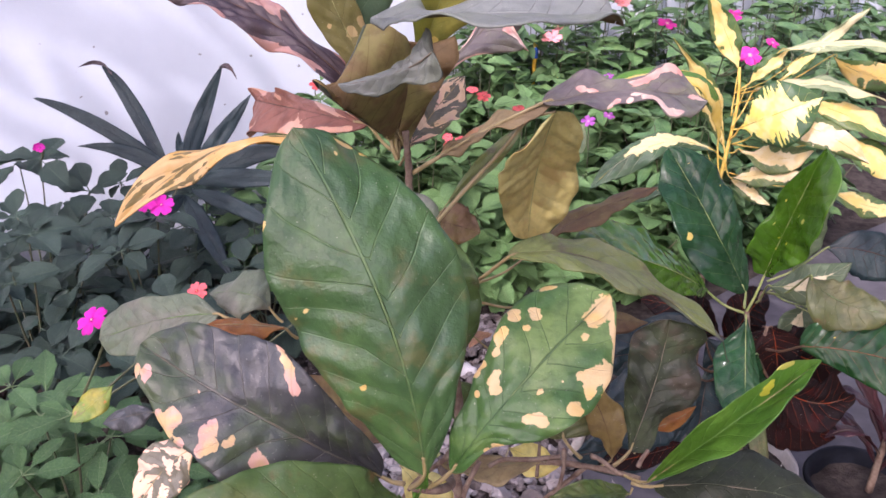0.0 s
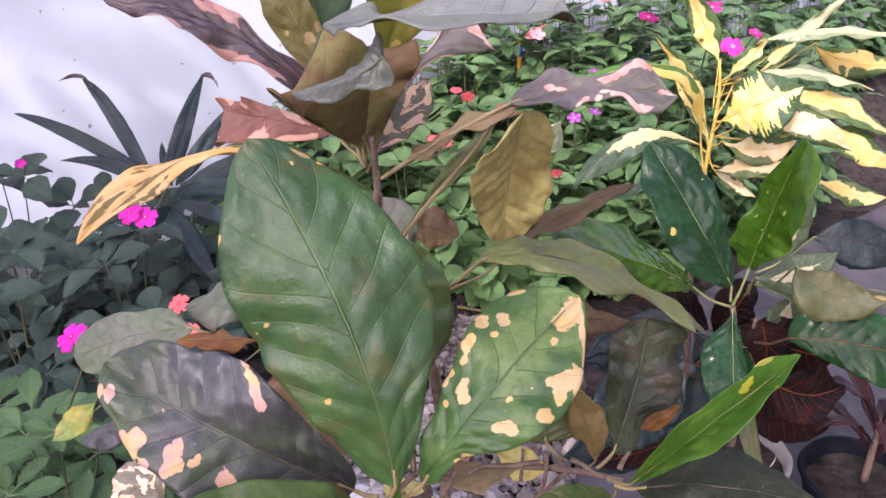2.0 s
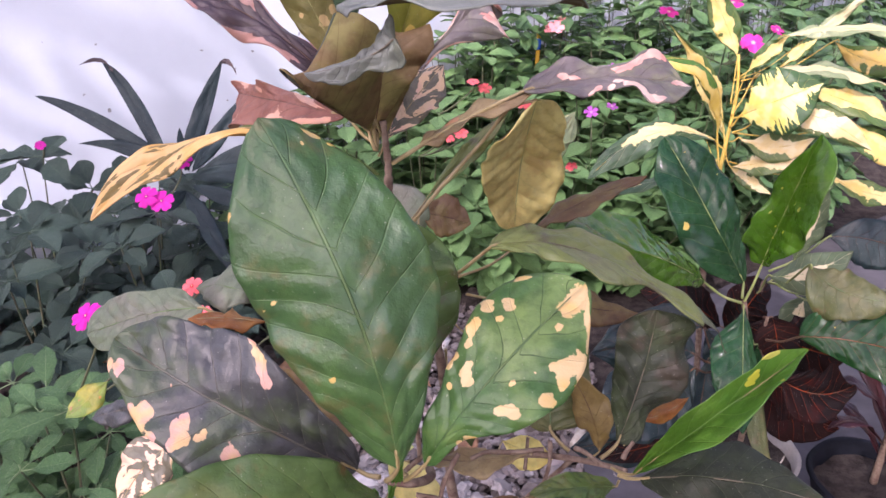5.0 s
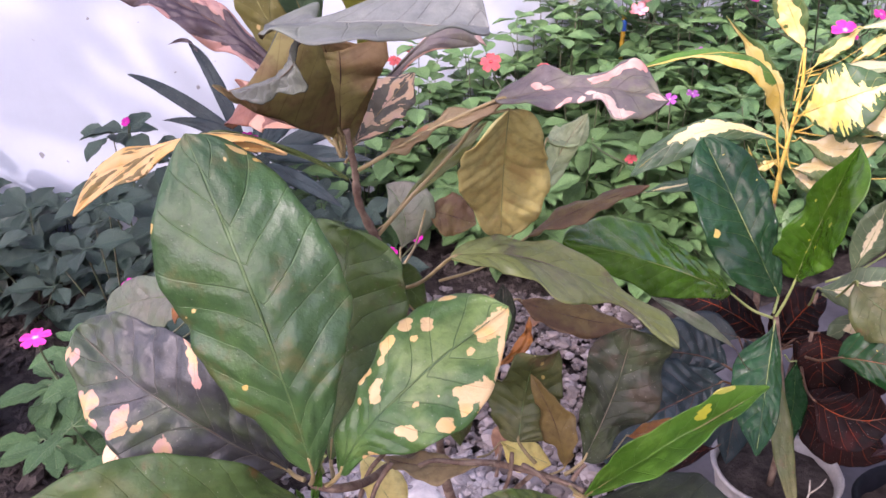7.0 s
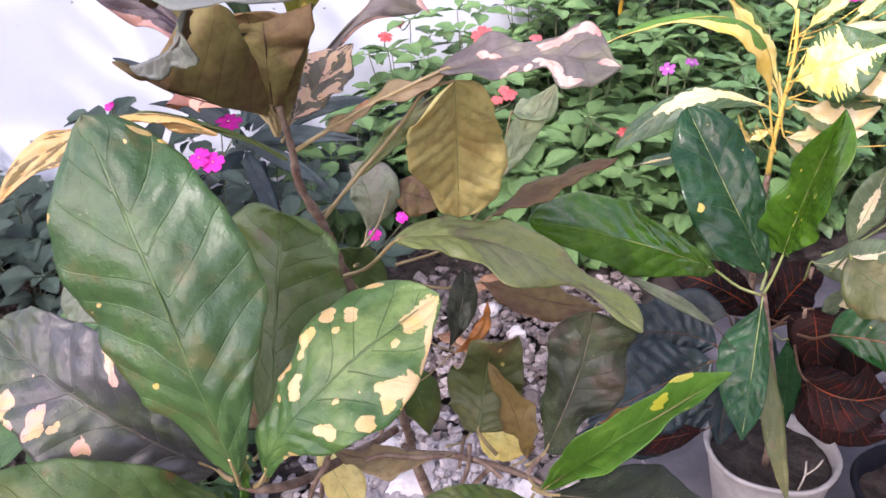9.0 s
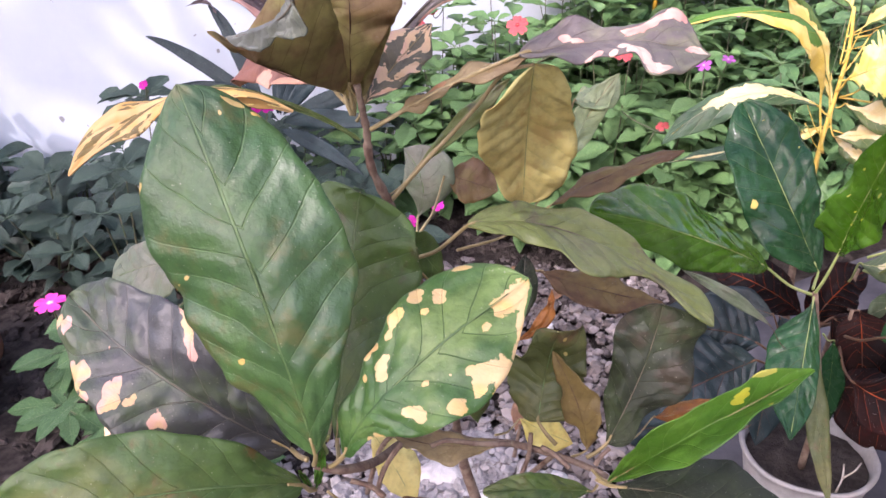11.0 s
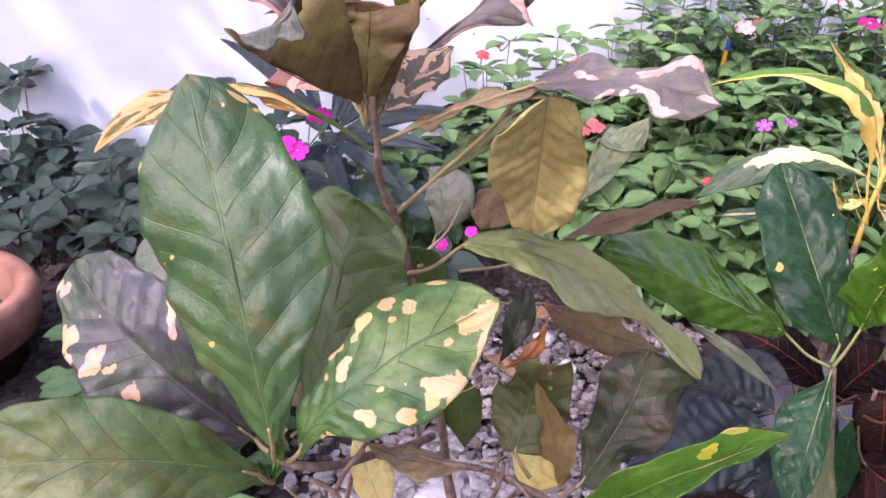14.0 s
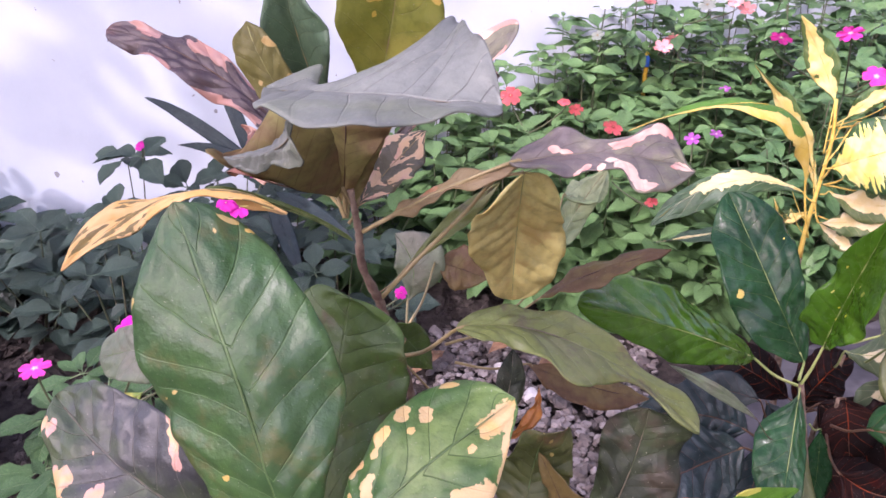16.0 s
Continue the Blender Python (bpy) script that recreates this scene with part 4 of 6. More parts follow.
leaf(croton, (0.020, 0.400, 0.315), (0.033, 0.400, 0.289), (0.036, 0.410, 0.247), (0.013, 0.010, -0.002), (-0.016, 0.000, -0.007), "greendk", "khaki", stalk=(0.020, 0.385, 0.342), seed=127, wide=0.5)
leaf(croton, (-0.015, 0.340, 0.292), (0.001, 0.330, 0.277), (0.016, 0.320, 0.258), (0.018, 0.000, 0.003), (-0.014, 0.000, -0.002), "khaki", "brown", stalk=(-0.001, 0.340, 0.290), seed=128, wide=0.5)
leaf(croton, (-0.008, 0.400, 0.395), (-0.002, 0.420, 0.373), (0.011, 0.430, 0.347), (0.008, 0.010, 0.004), (-0.006, -0.010, -0.011), "greendk", "khaki", stalk=(0.004, 0.370, 0.404), seed=129, wide=0.5)
tube("stem", [(-0.009, 0.352, 0.497), (-0.008, 0.357, 0.474), (-0.008, 0.360, 0.452), (-0.001, 0.367, 0.426), (0.008, 0.365, 0.399), (0.016, 0.375, 0.348), (0.022, 0.400, 0.266), (0.023, 0.430, 0.178), (0.07, 0.45, -0.02)], 0.0015, 0.0033, BARK, croton, 90, 8, 0.55)
tube("petiole", [(-0.003, 0.367, 0.428), (0.0168, 0.377, 0.4505), (0.0300, 0.381, 0.4645), (0.0440, 0.384, 0.4800), (0.0571, 0.385, 0.4962), (0.0722, 0.3855, 0.5008)], 0.0013, 0.0009, PETIOLE, croton, 24, 7, 0.12)
tube("branch", [(0.001, 0.236, 0.365), (0.011, 0.238, 0.362), (0.018, 0.260, 0.347), (0.013, 0.310, 0.312), (0.010, 0.360, 0.277), (0.017, 0.395, 0.262)], 0.0018, 0.0026, BARK, croton, 18, 8, 0.15)
tube("branch", [(0.123, 0.312, 0.309), (0.115, 0.318, 0.307), (0.097, 0.325, 0.306), (0.070, 0.335, 0.301), (0.042, 0.360, 0.276), (0.018, 0.405, 0.239)], 0.0015, 0.0022, BARK, croton, 18, 8, 0.15)
tube("branch", [(0.016, 0.300, 0.332), (-0.007, 0.330, 0.285), (-0.030, 0.360, 0.218)], 0.0013, 0.0017, BARK, croton, 18, 8, 0.1)
tube("branch", [(0.007, 0.365, 0.400), (-0.003, 0.400, 0.312), (-0.002, 0.420, 0.228)], 0.0013, 0.0018, BARK, croton, 18, 8, 0.1)
tube("branch", [(0.094, 0.325, 0.305), (0.061, 0.360, 0.233)], 0.0014, 0.0014, BARK, croton, 18, 8, 0.15)
tube("branch", [(0.072, 0.360, 0.294), (0.070, 0.350, 0.277)], 0.001, 0.0012, BARK, croton, 18, 8, 0.15)
tube("bud", [(0.006, 0.237, 0.372), (0.008, 0.232, 0.382), (0.013, 0.228, 0.390)], 0.0014, 0.0006, GREENSTALK, croton, 18, 8, 0.15)
tube("twig", [(0.0224, 0.2495, 0.3405), (0.0248, 0.2549, 0.3495), (0.0311, 0.2618, 0.3595)], 0.0011, 0.0013, BARK, croton, 12, 6, 0.3)
tube("twig", [(0.0121, 0.2453, 0.3489), (0.0209, 0.2463, 0.3462), (0.0273, 0.2457, 0.3418)], 0.0011, 0.0013, BARK, croton, 12, 6, 0.3)
tube("twig", [(0.0776, 0.3155, 0.2938), (0.0816, 0.3226, 0.3054), (0.0820, 0.3285, 0.3163)], 0.0011, 0.0013, BARK, croton, 12, 6, 0.3)
tube("twig", [(0.1048, 0.2943, 0.3280), (0.0963, 0.2955, 0.3346), (0.0907, 0.2954, 0.3374)], 0.0011, 0.0013, BARK, croton, 12, 6, 0.3)
tube("twig", [(0.1230, 0.3033, 0.3356), (0.1192, 0.3004, 0.3321), (0.1168, 0.2979, 0.3285)], 0.0011, 0.0013, BARK, croton, 12, 6, 0.3)
tube("twig", [(0.0367, 0.2902, 0.3332), (0.0448, 0.2935, 0.3353), (0.0587, 0.2962, 0.3333), (0.0753, 0.3003, 0.3324)], 0.0011, 0.0013, BARK, croton, 12, 6, 0.3)

glossy = thing("potted_croton", (0.312, 0.618, 0.005), "young croton with glossy dark green leaves in a white pot", "plant")
STALKS["potted_croton"] = GREENSTALK
leaf(glossy, (0.2829, 0.5627, 0.3227), (0.2859, 0.5469, 0.3717), (0.2982, 0.5327, 0.4433), (-0.0231, 0.0070, -0.0104), (0.0000, -0.0317, -0.0005), "gloss2", "bright", stalk=(0.273, 0.563, 0.286), wave=0.005, quilt=0.00136, seed=41, big=1, ragged=0.04, blobs=[(-0.5, 0.52, 0.03), (-0.6, 0.68, 0.03), (0.42, 0.65, 0.043), (0.22, 0.64, 0.03), (0.26, 0.44, 0.043), (-0.06, 0.42, 0.03), (0.18, 0.56, 0.03), (0.34, 0.71, 0.03), (0.0, 0.32, 0.03)], prof=((0.56, 0.94, 0.88, 0.7, 0.16), (0.33, 0.67, 1.37, 1.49, 1.11)), blister=0.0005)
leaf(glossy, (0.2770, 0.5810, 0.2965), (0.2432, 0.6025, 0.3574), (0.2119, 0.6487, 0.4111), (-0.0326, -0.0125, -0.0106), (0.0343, 0.0072, 0.0078), "gloss", "bright", stalk=(0.271, 0.563, 0.29), wave=0.005, quilt=0.00099, seed=42, big=1, ragged=0.04, blobs=[(-0.72, 0.46, 0.072), (-0.78, 0.46, 0.047), (0.8, 0.67, 0.024), (0.32, 0.87, 0.024)], prof=((0.41, 0.88, 0.95, 0.82, 0.38), (0.23, 0.5, 0.76, 0.91, 0.5)), blister=0.0012)
leaf(glossy, (0.2352, 0.5606, 0.3067), (0.1722, 0.4948, 0.3601), (0.1010, 0.4609, 0.3900), (-0.0002, -0.0088, -0.0252), (0.0053, 0.0399, 0.0088), "gloss2", "gloss", stalk=(0.271, 0.563, 0.285), wave=0.004, quilt=0.00124, seed=43, big=1, ragged=0.04, prof=((0.32, 0.59, 0.86, 0.61, 0.28), (0.27, 0.65, 0.98, 0.96, 0.47)), blister=0.0007)
leaf(glossy, (0.2722, 0.5599, 0.2829), (0.2627, 0.5156, 0.2422), (0.2530, 0.4738, 0.2134), (0.0148, -0.0003, -0.0002), (-0.0238, 0.0065, -0.0005), "gloss", "bright", stalk=(0.273, 0.563, 0.285), wave=0.002, quilt=0.00074, seed=44, big=1, ragged=0.04, prof=((0.2, 0.62, 0.82, 0.74, 0.25), (0.15, 0.95, 1.03, 0.66, 0.18)), blister=0.0008)
leaf(glossy, (0.284, 0.565, 0.237), (0.290, 0.540, 0.181), (0.305, 0.510, 0.119), (0.009, 0.000, 0.001), (-0.009, 0.000, 0.000), "ragged", "khaki", stalk=(0.284, 0.565, 0.249), wide=0.5, seed=45)
leaf(glossy, (0.307, 0.600, 0.222), (0.312, 0.600, 0.175), (0.315, 0.600, 0.117), (0.012, 0.000, 0.001), (-0.014, 0.000, -0.002), "gloss", "bright", stalk=(0.288, 0.570, 0.246), wide=0.5, seed=46)
redcroton = thing("red_croton", (0.37, 0.735, 0.0), "croton with dark leaves and glowing red orange veins", "plant")
STALKS["red_croton"] = RIB_BROWN
leaf(redcroton, (0.3282, 0.5671, 0.2492), (0.3747, 0.5457, 0.2558), (0.4382, 0.5305, 0.2415), (0.0031, 0.0196, 0.0294), (0.0025, -0.0164, -0.0296), "glossred", "red", stalk=(0.314, 0.6, 0.227), wave=0.004, quilt=0.00112, seed=47, big=1, ragged=0.04, blobs=[(-0.35, 0.28, 0.03), (-0.3, 0.31, 0.02)], prof=((0.51, 0.73, 0.82, 0.87, 0.46), (0.17, 0.46, 0.76, 1.0, 0.56)))
leaf(redcroton, (0.3125, 0.5601, 0.2117), (0.3461, 0.5514, 0.1996), (0.3795, 0.5538, 0.2084), (-0.0011, -0.0001, 0.0391), (-0.0077, -0.0250, -0.0199), "red", "red", stalk=(0.319, 0.62, 0.203), wave=0.003, seed=48, ragged=0.04, big=1, prof=((0.15, 0.64, 0.56, 0.88, 0.15), (0.15, 0.83, 0.86, 0.46, 0.28)))
leaf(redcroton, (0.245, 0.580, 0.207), (0.200, 0.560, 0.191), (0.142, 0.530, 0.169), (0.021, -0.015, -0.035), (-0.020, 0.015, 0.032), "blue", "red", stalk=(0.281, 0.620, 0.182), wide=0.5, taper=0.8, wave=0.003, quilt=0.0028, seed=49, ragged=0.15, big=1)
leaf(redcroton, (0.250, 0.600, 0.210), (0.206, 0.600, 0.221), (0.149, 0.590, 0.216), (-0.004, -0.015, -0.034), (0.002, 0.015, 0.028), "blue", "red", stalk=(0.280, 0.620, 0.188), wide=0.5, taper=0.8, quilt=0.0028, seed=50, ragged=0.15, big=1)
leaf(redcroton, (0.232, 0.500, 0.291), (0.200, 0.480, 0.324), (0.163, 0.465, 0.350), (-0.002, -0.002, -0.004), (0.002, 0.002, 0.003), "silver", "khaki", stalk=(0.264, 0.550, 0.241), wide=0.5, seed=51)
leaf(redcroton, (0.323, 0.620, 0.154), (0.344, 0.600, 0.172), (0.388, 0.580, 0.150), (0.007, 0.020, 0.016), (-0.006, -0.010, -0.034), "red", "red", stalk=(0.288, 0.630, 0.176), wide=0.5, seed=52, ragged=0.15, wave=0.003, big=1)
leaf(redcroton, (0.251, 0.600, 0.116), (0.204, 0.580, 0.114), (0.158, 0.570, 0.110), (0.003, -0.010, -0.008), (-0.001, 0.010, 0.015), "red", "red", stalk=(0.285, 0.620, 0.144), wide=0.5, seed=53)
leaf(redcroton, (0.261, 0.620, 0.229), (0.233, 0.630, 0.230), (0.194, 0.640, 0.224), (-0.002, -0.010, -0.015), (-0.001, 0.010, 0.015), "blue", "red", stalk=(0.281, 0.630, 0.188), wide=0.5, seed=54)
leaf(redcroton, (0.270, 0.620, 0.193), (0.266, 0.610, 0.150), (0.263, 0.600, 0.097), (0.022, 0.000, 0.002), (-0.017, 0.000, -0.002), "blue", "red", stalk=(0.281, 0.630, 0.194), wide=0.5, seed=55)
leaf(redcroton, (0.320, 0.660, 0.208), (0.358, 0.640, 0.200), (0.404, 0.620, 0.193), (-0.002, 0.010, 0.029), (0.001, -0.010, -0.050), "red", "red", stalk=(0.292, 0.660, 0.181), seed=124, wide=0.5, taper=0.8, big=1)
leaf(redcroton, (0.334, 0.640, 0.230), (0.338, 0.630, 0.209), (0.346, 0.620, 0.162), (0.026, 0.000, -0.001), (-0.021, 0.000, -0.006), "red", "red", stalk=(0.325, 0.640, 0.230), seed=125, wide=0.5)
leaf(redcroton, (0.259, 0.610, 0.139), (0.199, 0.590, 0.122), (0.132, 0.570, 0.120), (-0.004, -0.010, -0.033), (0.003, 0.010, 0.029), "blue", "red", stalk=(0.286, 0.630, 0.149), seed=130, wide=0.5, taper=0.8, quilt=0.0028, big=1)
leaf(redcroton, (0.270, 0.640, 0.217), (0.286, 0.630, 0.188), (0.297, 0.620, 0.145), (0.021, 0.000, 0.008), (-0.016, 0.000, -0.008), "blue", "red", stalk=(0.281, 0.640, 0.206), seed=131, wide=0.5, big=1)
leaf(redcroton, (0.330, 0.660, 0.158), (0.375, 0.650, 0.116), (0.425, 0.640, 0.096), (0.008, 0.010, 0.020), (-0.012, -0.010, -0.035), "red", "red", stalk=(0.298, 0.660, 0.168), seed=132, wide=0.5, taper=0.8, big=1)
leaf(redcroton, (0.3011, 0.6860, 0.1937), (0.2547, 0.6688, 0.2317), (0.2138, 0.6925, 0.2324), (0.0093, 0.0113, 0.0190), (-0.0093, -0.0113, -0.0190), "blue", "red", stalk=(0.330, 0.660, 0.200), seed=133, wide=0.5, taper=0.8, quilt=0.0022, wave=0.003, ragged=0.1, big=1)
leaf(redcroton, (0.3104, 0.6827, 0.1814), (0.3267, 0.6835, 0.2224), (0.3629, 0.7284, 0.2254), (0.0183, -0.0036, -0.0181), (-0.0183, 0.0036, 0.0181), "red", "red", stalk=(0.330, 0.660, 0.210), seed=134, wide=0.5, taper=0.8, quilt=0.0022, wave=0.003, ragged=0.1, big=1)
creamcroton = thing("cream_croton", (0.345, 0.74, 0.0), "low croton with grey green leaves and cream centres", "plant")
STALKS["cream_croton"] = GREENSTALK
leaf(creamcroton, (0.331, 0.660, 0.266), (0.361, 0.640, 0.279), (0.393, 0.630, 0.306), (0.001, 0.015, 0.013), (-0.001, -0.010, -0.020), "vari", "silver", stalk=(0.339, 0.700, 0.225), wide=0.5, seed=56, ragged=0.15, pat="rib")
leaf(creamcroton, (0.340, 0.600, 0.305), (0.360, 0.570, 0.293), (0.398, 0.550, 0.293), (0.012, 0.010, 0.014), (-0.012, -0.010, -0.024), "ragged", "silver", stalk=(0.350, 0.700, 0.239), wide=0.45, seed=57, wave=0.006, ragged=0.2)
leaf(creamcroton, (0.372, 0.700, 0.263), (0.383, 0.700, 0.303), (0.392, 0.700, 0.347), (-0.018, 0.000, 0.007), (0.016, 0.000, -0.002), "vari", "silver", stalk=(0.350, 0.700, 0.239), wide=0.5, seed=58, ragged=0.15, pat="rib")
leaf(creamcroton, (0.412, 0.720, 0.283), (0.455, 0.710, 0.284), (0.513, 0.700, 0.263), (0.003, 0.010, 0.021), (-0.003, -0.010, -0.030), "blue", "silver", stalk=(0.357, 0.720, 0.243), wide=0.5, seed=59, ragged=0.1, quilt=0.0015)
leaf(creamcroton, (0.374, 0.660, 0.244), (0.364, 0.650, 0.224), (0.362, 0.640, 0.190), (0.021, 0.000, -0.001), (-0.020, 0.000, 0.000), "vari", "silver", stalk=(0.356, 0.700, 0.239), wide=0.5, seed=60, pat="rib")
leaf(creamcroton, (0.388, 0.600, 0.261), (0.401, 0.580, 0.283), (0.419, 0.560, 0.286), (-0.002, 0.000, 0.008), (-0.004, -0.010, -0.009), "silver", "vari", stalk=(0.363, 0.660, 0.244), wide=0.5, seed=69, pat="rib")
ycroton = thing("yellow_croton", (0.325, 0.79, 0.0), "variegated croton with lemon yellow and green narrow leaves", "plant")
STALKS["yellow_croton"] = YELLOWSTALK
leaf(ycroton, (0.317, 0.795, 0.460), (0.301, 0.800, 0.496), (0.275, 0.800, 0.538), (-0.012, 0.003, -0.007), (0.012, -0.003, 0.007), "lemon", "cream", stalk=(0.315, 0.790, 0.411), seed=61, pat="centre", twist=-44, wave=0.004)
leaf(ycroton, (0.310, 0.790, 0.389), (0.285, 0.780, 0.439), (0.236, 0.770, 0.497), (-0.008, 0.001, -0.005), (0.008, -0.001, 0.005), "lemon", "cream", stalk=(0.318, 0.787, 0.351), seed=62, pat="centre", twist=-71, wave=0.004)
leaf(ycroton, (0.302, 0.780, 0.379), (0.256, 0.740, 0.465), (0.127, 0.700, 0.446), (-0.020, -0.025, -0.007), (-0.021, 0.005, 0.001), "fresh", "cream", stalk=(0.316, 0.787, 0.323), seed=63, pat="lower", twist=25, wave=0.004)
leaf(ycroton, (0.319, 0.770, 0.402), (0.342, 0.735, 0.426), (0.382, 0.730, 0.444), (-0.008, 0.015, 0.029), (0.010, -0.015, -0.031), "toothy", "cream", stalk=(0.317, 0.787, 0.386), seed=64, pat="teeth", big=1)
leaf(ycroton, (0.340, 0.800, 0.439), (0.407, 0.780, 0.448), (0.475, 0.770, 0.430), (0.008, 0.020, 0.004), (-0.005, -0.015, -0.006), "pale", "cream", stalk=(0.316, 0.787, 0.399), seed=65, pat="centre", twist=-30, wave=0.004)
leaf(ycroton, (0.368, 0.820, 0.477), (0.428, 0.800, 0.488), (0.507, 0.790, 0.483), (0.004, 0.010, 0.004), (-0.003, -0.010, -0.007), "pale", "cream", stalk=(0.315, 0.790, 0.436), seed=66, pat="centre", twist=-26, wave=0.004)
leaf(ycroton, (0.396, 0.820, 0.476), (0.424, 0.820, 0.495), (0.457, 0.820, 0.523), (-0.004, 0.002, 0.005), (0.004, -0.002, -0.005), "pale", "cream", stalk=(0.315, 0.790, 0.436), seed=67, pat="centre", twist=60, wave=0.004)
leaf(ycroton, (0.327, 0.790, 0.444), (0.342, 0.780, 0.466), (0.362, 0.780, 0.484), (-0.006, 0.003, 0.006), (0.006, -0.003, -0.006), "lemon", "cream", stalk=(0.316, 0.787, 0.412), seed=68, pat="centre", twist=76, wave=0.004)
leaf(ycroton, (0.361, 0.800, 0.445), (0.384, 0.800, 0.465), (0.399, 0.800, 0.478), (-0.004, 0.002, 0.005), (0.004, -0.002, -0.005), "lemon", "cream", stalk=(0.315, 0.787, 0.424), seed=70, pat="centre", twist=-39, wave=0.004)
leaf(ycroton, (0.337, 0.760, 0.403), (0.381, 0.740, 0.410), (0.438, 0.720, 0.378), (0.009, 0.010, 0.010), (-0.008, -0.010, -0.015), "cream", "cream", stalk=(0.320, 0.787, 0.380), seed=71, pat="centre", twist=42, wave=0.004)
leaf(ycroton, (0.389, 0.780, 0.428), (0.444, 0.770, 0.412), (0.512, 0.760, 0.377), (0.009, 0.010, 0.012), (-0.008, -0.010, -0.012), "lemon", "cream", stalk=(0.318, 0.787, 0.396), seed=72, pat="centre", twist=-77, wave=0.004)
leaf(ycroton, (0.418, 0.770, 0.390), (0.464, 0.760, 0.374), (0.512, 0.750, 0.346), (0.009, 0.010, 0.014), (-0.006, -0.005, -0.016), "lemon", "cream", stalk=(0.320, 0.787, 0.380), seed=73, pat="centre", twist=-41, wave=0.004)
leaf(ycroton, (0.3015, 0.7835, 0.3722), (0.2235, 0.7432, 0.3901), (0.1565, 0.7304, 0.3445), (0.0025, -0.0123, -0.0163), (0.0040, 0.0187, 0.0087), "whitegreen", "cream", stalk=(0.315, 0.787, 0.361), seed=74, pat="whitebase", twist=-26, wave=0.004, prof=((0.22, 0.49, 0.76, 0.86, 0.36), (0.25, 0.51, 0.88, 0.73, 0.37)), ragged=0.03, big=1)
leaf(ycroton, (0.322, 0.770, 0.379), (0.354, 0.750, 0.374), (0.389, 0.740, 0.386), (0.003, 0.010, 0.013), (-0.003, -0.010, -0.014), "cream", "cream", stalk=(0.319, 0.787, 0.370), seed=75, pat="centre", twist=76, wave=0.004)
leaf(ycroton, (0.318, 0.770, 0.346), (0.346, 0.750, 0.356), (0.382, 0.740, 0.362), (0.004, 0.010, 0.008), (-0.003, -0.010, -0.010), "cream", "cream", stalk=(0.318, 0.787, 0.351), seed=76, pat="centre", twist=37, wave=0.004)
leaf(ycroton, (0.321, 0.780, 0.343), (0.335, 0.760, 0.335), (0.358, 0.750, 0.321), (0.005, 0.001, 0.008), (-0.005, -0.001, -0.008), "cream", "cream", stalk=(0.318, 0.787, 0.351), seed=77, pat="centre", twist=-44, wave=0.004)
leaf(ycroton, (0.419, 0.770, 0.339), (0.461, 0.760, 0.321), (0.500, 0.750, 0.317), (0.004, 0.010, 0.008), (-0.006, -0.010, -0.009), "lemon", "cream", stalk=(0.321, 0.787, 0.347), seed=78, pat="centre", twist=65, wave=0.004)
leaf(ycroton, (0.312, 0.790, 0.350), (0.294, 0.800, 0.338), (0.268, 0.800, 0.332), (0.002, -0.003, -0.007), (-0.002, 0.003, 0.007), "lemon", "cream", stalk=(0.318, 0.787, 0.351), seed=79, pat="centre", twist=30, wave=0.004)
leaf(ycroton, (0.320, 0.800, 0.363), (0.307, 0.820, 0.399), (0.277, 0.830, 0.443), (-0.006, 0.001, -0.003), (0.006, -0.001, 0.003), "lemon", "cream", stalk=(0.318, 0.787, 0.351), seed=80, pat="centre", twist=67, wave=0.004)
leaf(ycroton, (0.289, 0.780, 0.378), (0.248, 0.760, 0.389), (0.200, 0.750, 0.382), (0.000, -0.002, -0.007), (0, 0.002, 0.007), "lemon", "cream", stalk=(0.314, 0.787, 0.336), seed=81, pat="centre", twist=57, wave=0.004)
leaf(ycroton, (0.291, 0.770, 0.358), (0.281, 0.750, 0.353), (0.267, 0.740, 0.379), (-0.003, -0.001, -0.005), (0.003, 0.001, 0.005), "lemon", "cream", stalk=(0.315, 0.787, 0.323), seed=82, pat="centre", twist=-36, wave=0.004)
leaf(ycroton, (0.436, 0.840, 0.470), (0.485, 0.840, 0.447), (0.542, 0.840, 0.448), (0.003, 0.001, 0.016), (-0.003, -0.001, -0.016), "greendk", "cream", stalk=(0.326, 0.800, 0.434), seed=83, pat="centre", twist=-55, wave=0.004)
leaf(ycroton, (0.297, 0.800, 0.337), (0.237, 0.790, 0.322), (0.165, 0.780, 0.307), (-0.003, -0.010, -0.005), (0.002, 0.010, 0.005), "whitegreen", "cream", stalk=(0.318, 0.787, 0.351), seed=84, pat="rib", twist=30, wave=0.004)
lily = thing("boat_lily", (-0.40, 1.06, 0.0), "boat lily with long dark blue green strap leaves", "plant")
STALKS["boat_lily"] = SKIN["agave"]
leaf(lily, (-0.4120, 1.0566, 0.2436), (-0.5394, 1.0691, 0.3283), (-0.6502, 1.0992, 0.3626), (-0.0050, -0.0050, -0.0100), (0.0050, 0.0050, 0.0100), "agave", "agave", seed=100, wave=0.002, ragged=0.04, prof=((0.47, 0.88, 0.9, 0.61, 0.25), (0.47, 0.88, 0.9, 0.61, 0.25)))
leaf(lily, (-0.4257, 1.0475, 0.2351), (-0.5132, 1.1326, 0.3502), (-0.5585, 1.1506, 0.4042), (-0.0090, -0.0060, -0.0080), (0.0090, 0.0060, 0.0080), "agave", "agave", seed=101, wave=0.002, ragged=0.04, prof=((0.47, 0.88, 0.9, 0.61, 0.25), (0.47, 0.88, 0.9, 0.61, 0.25)))
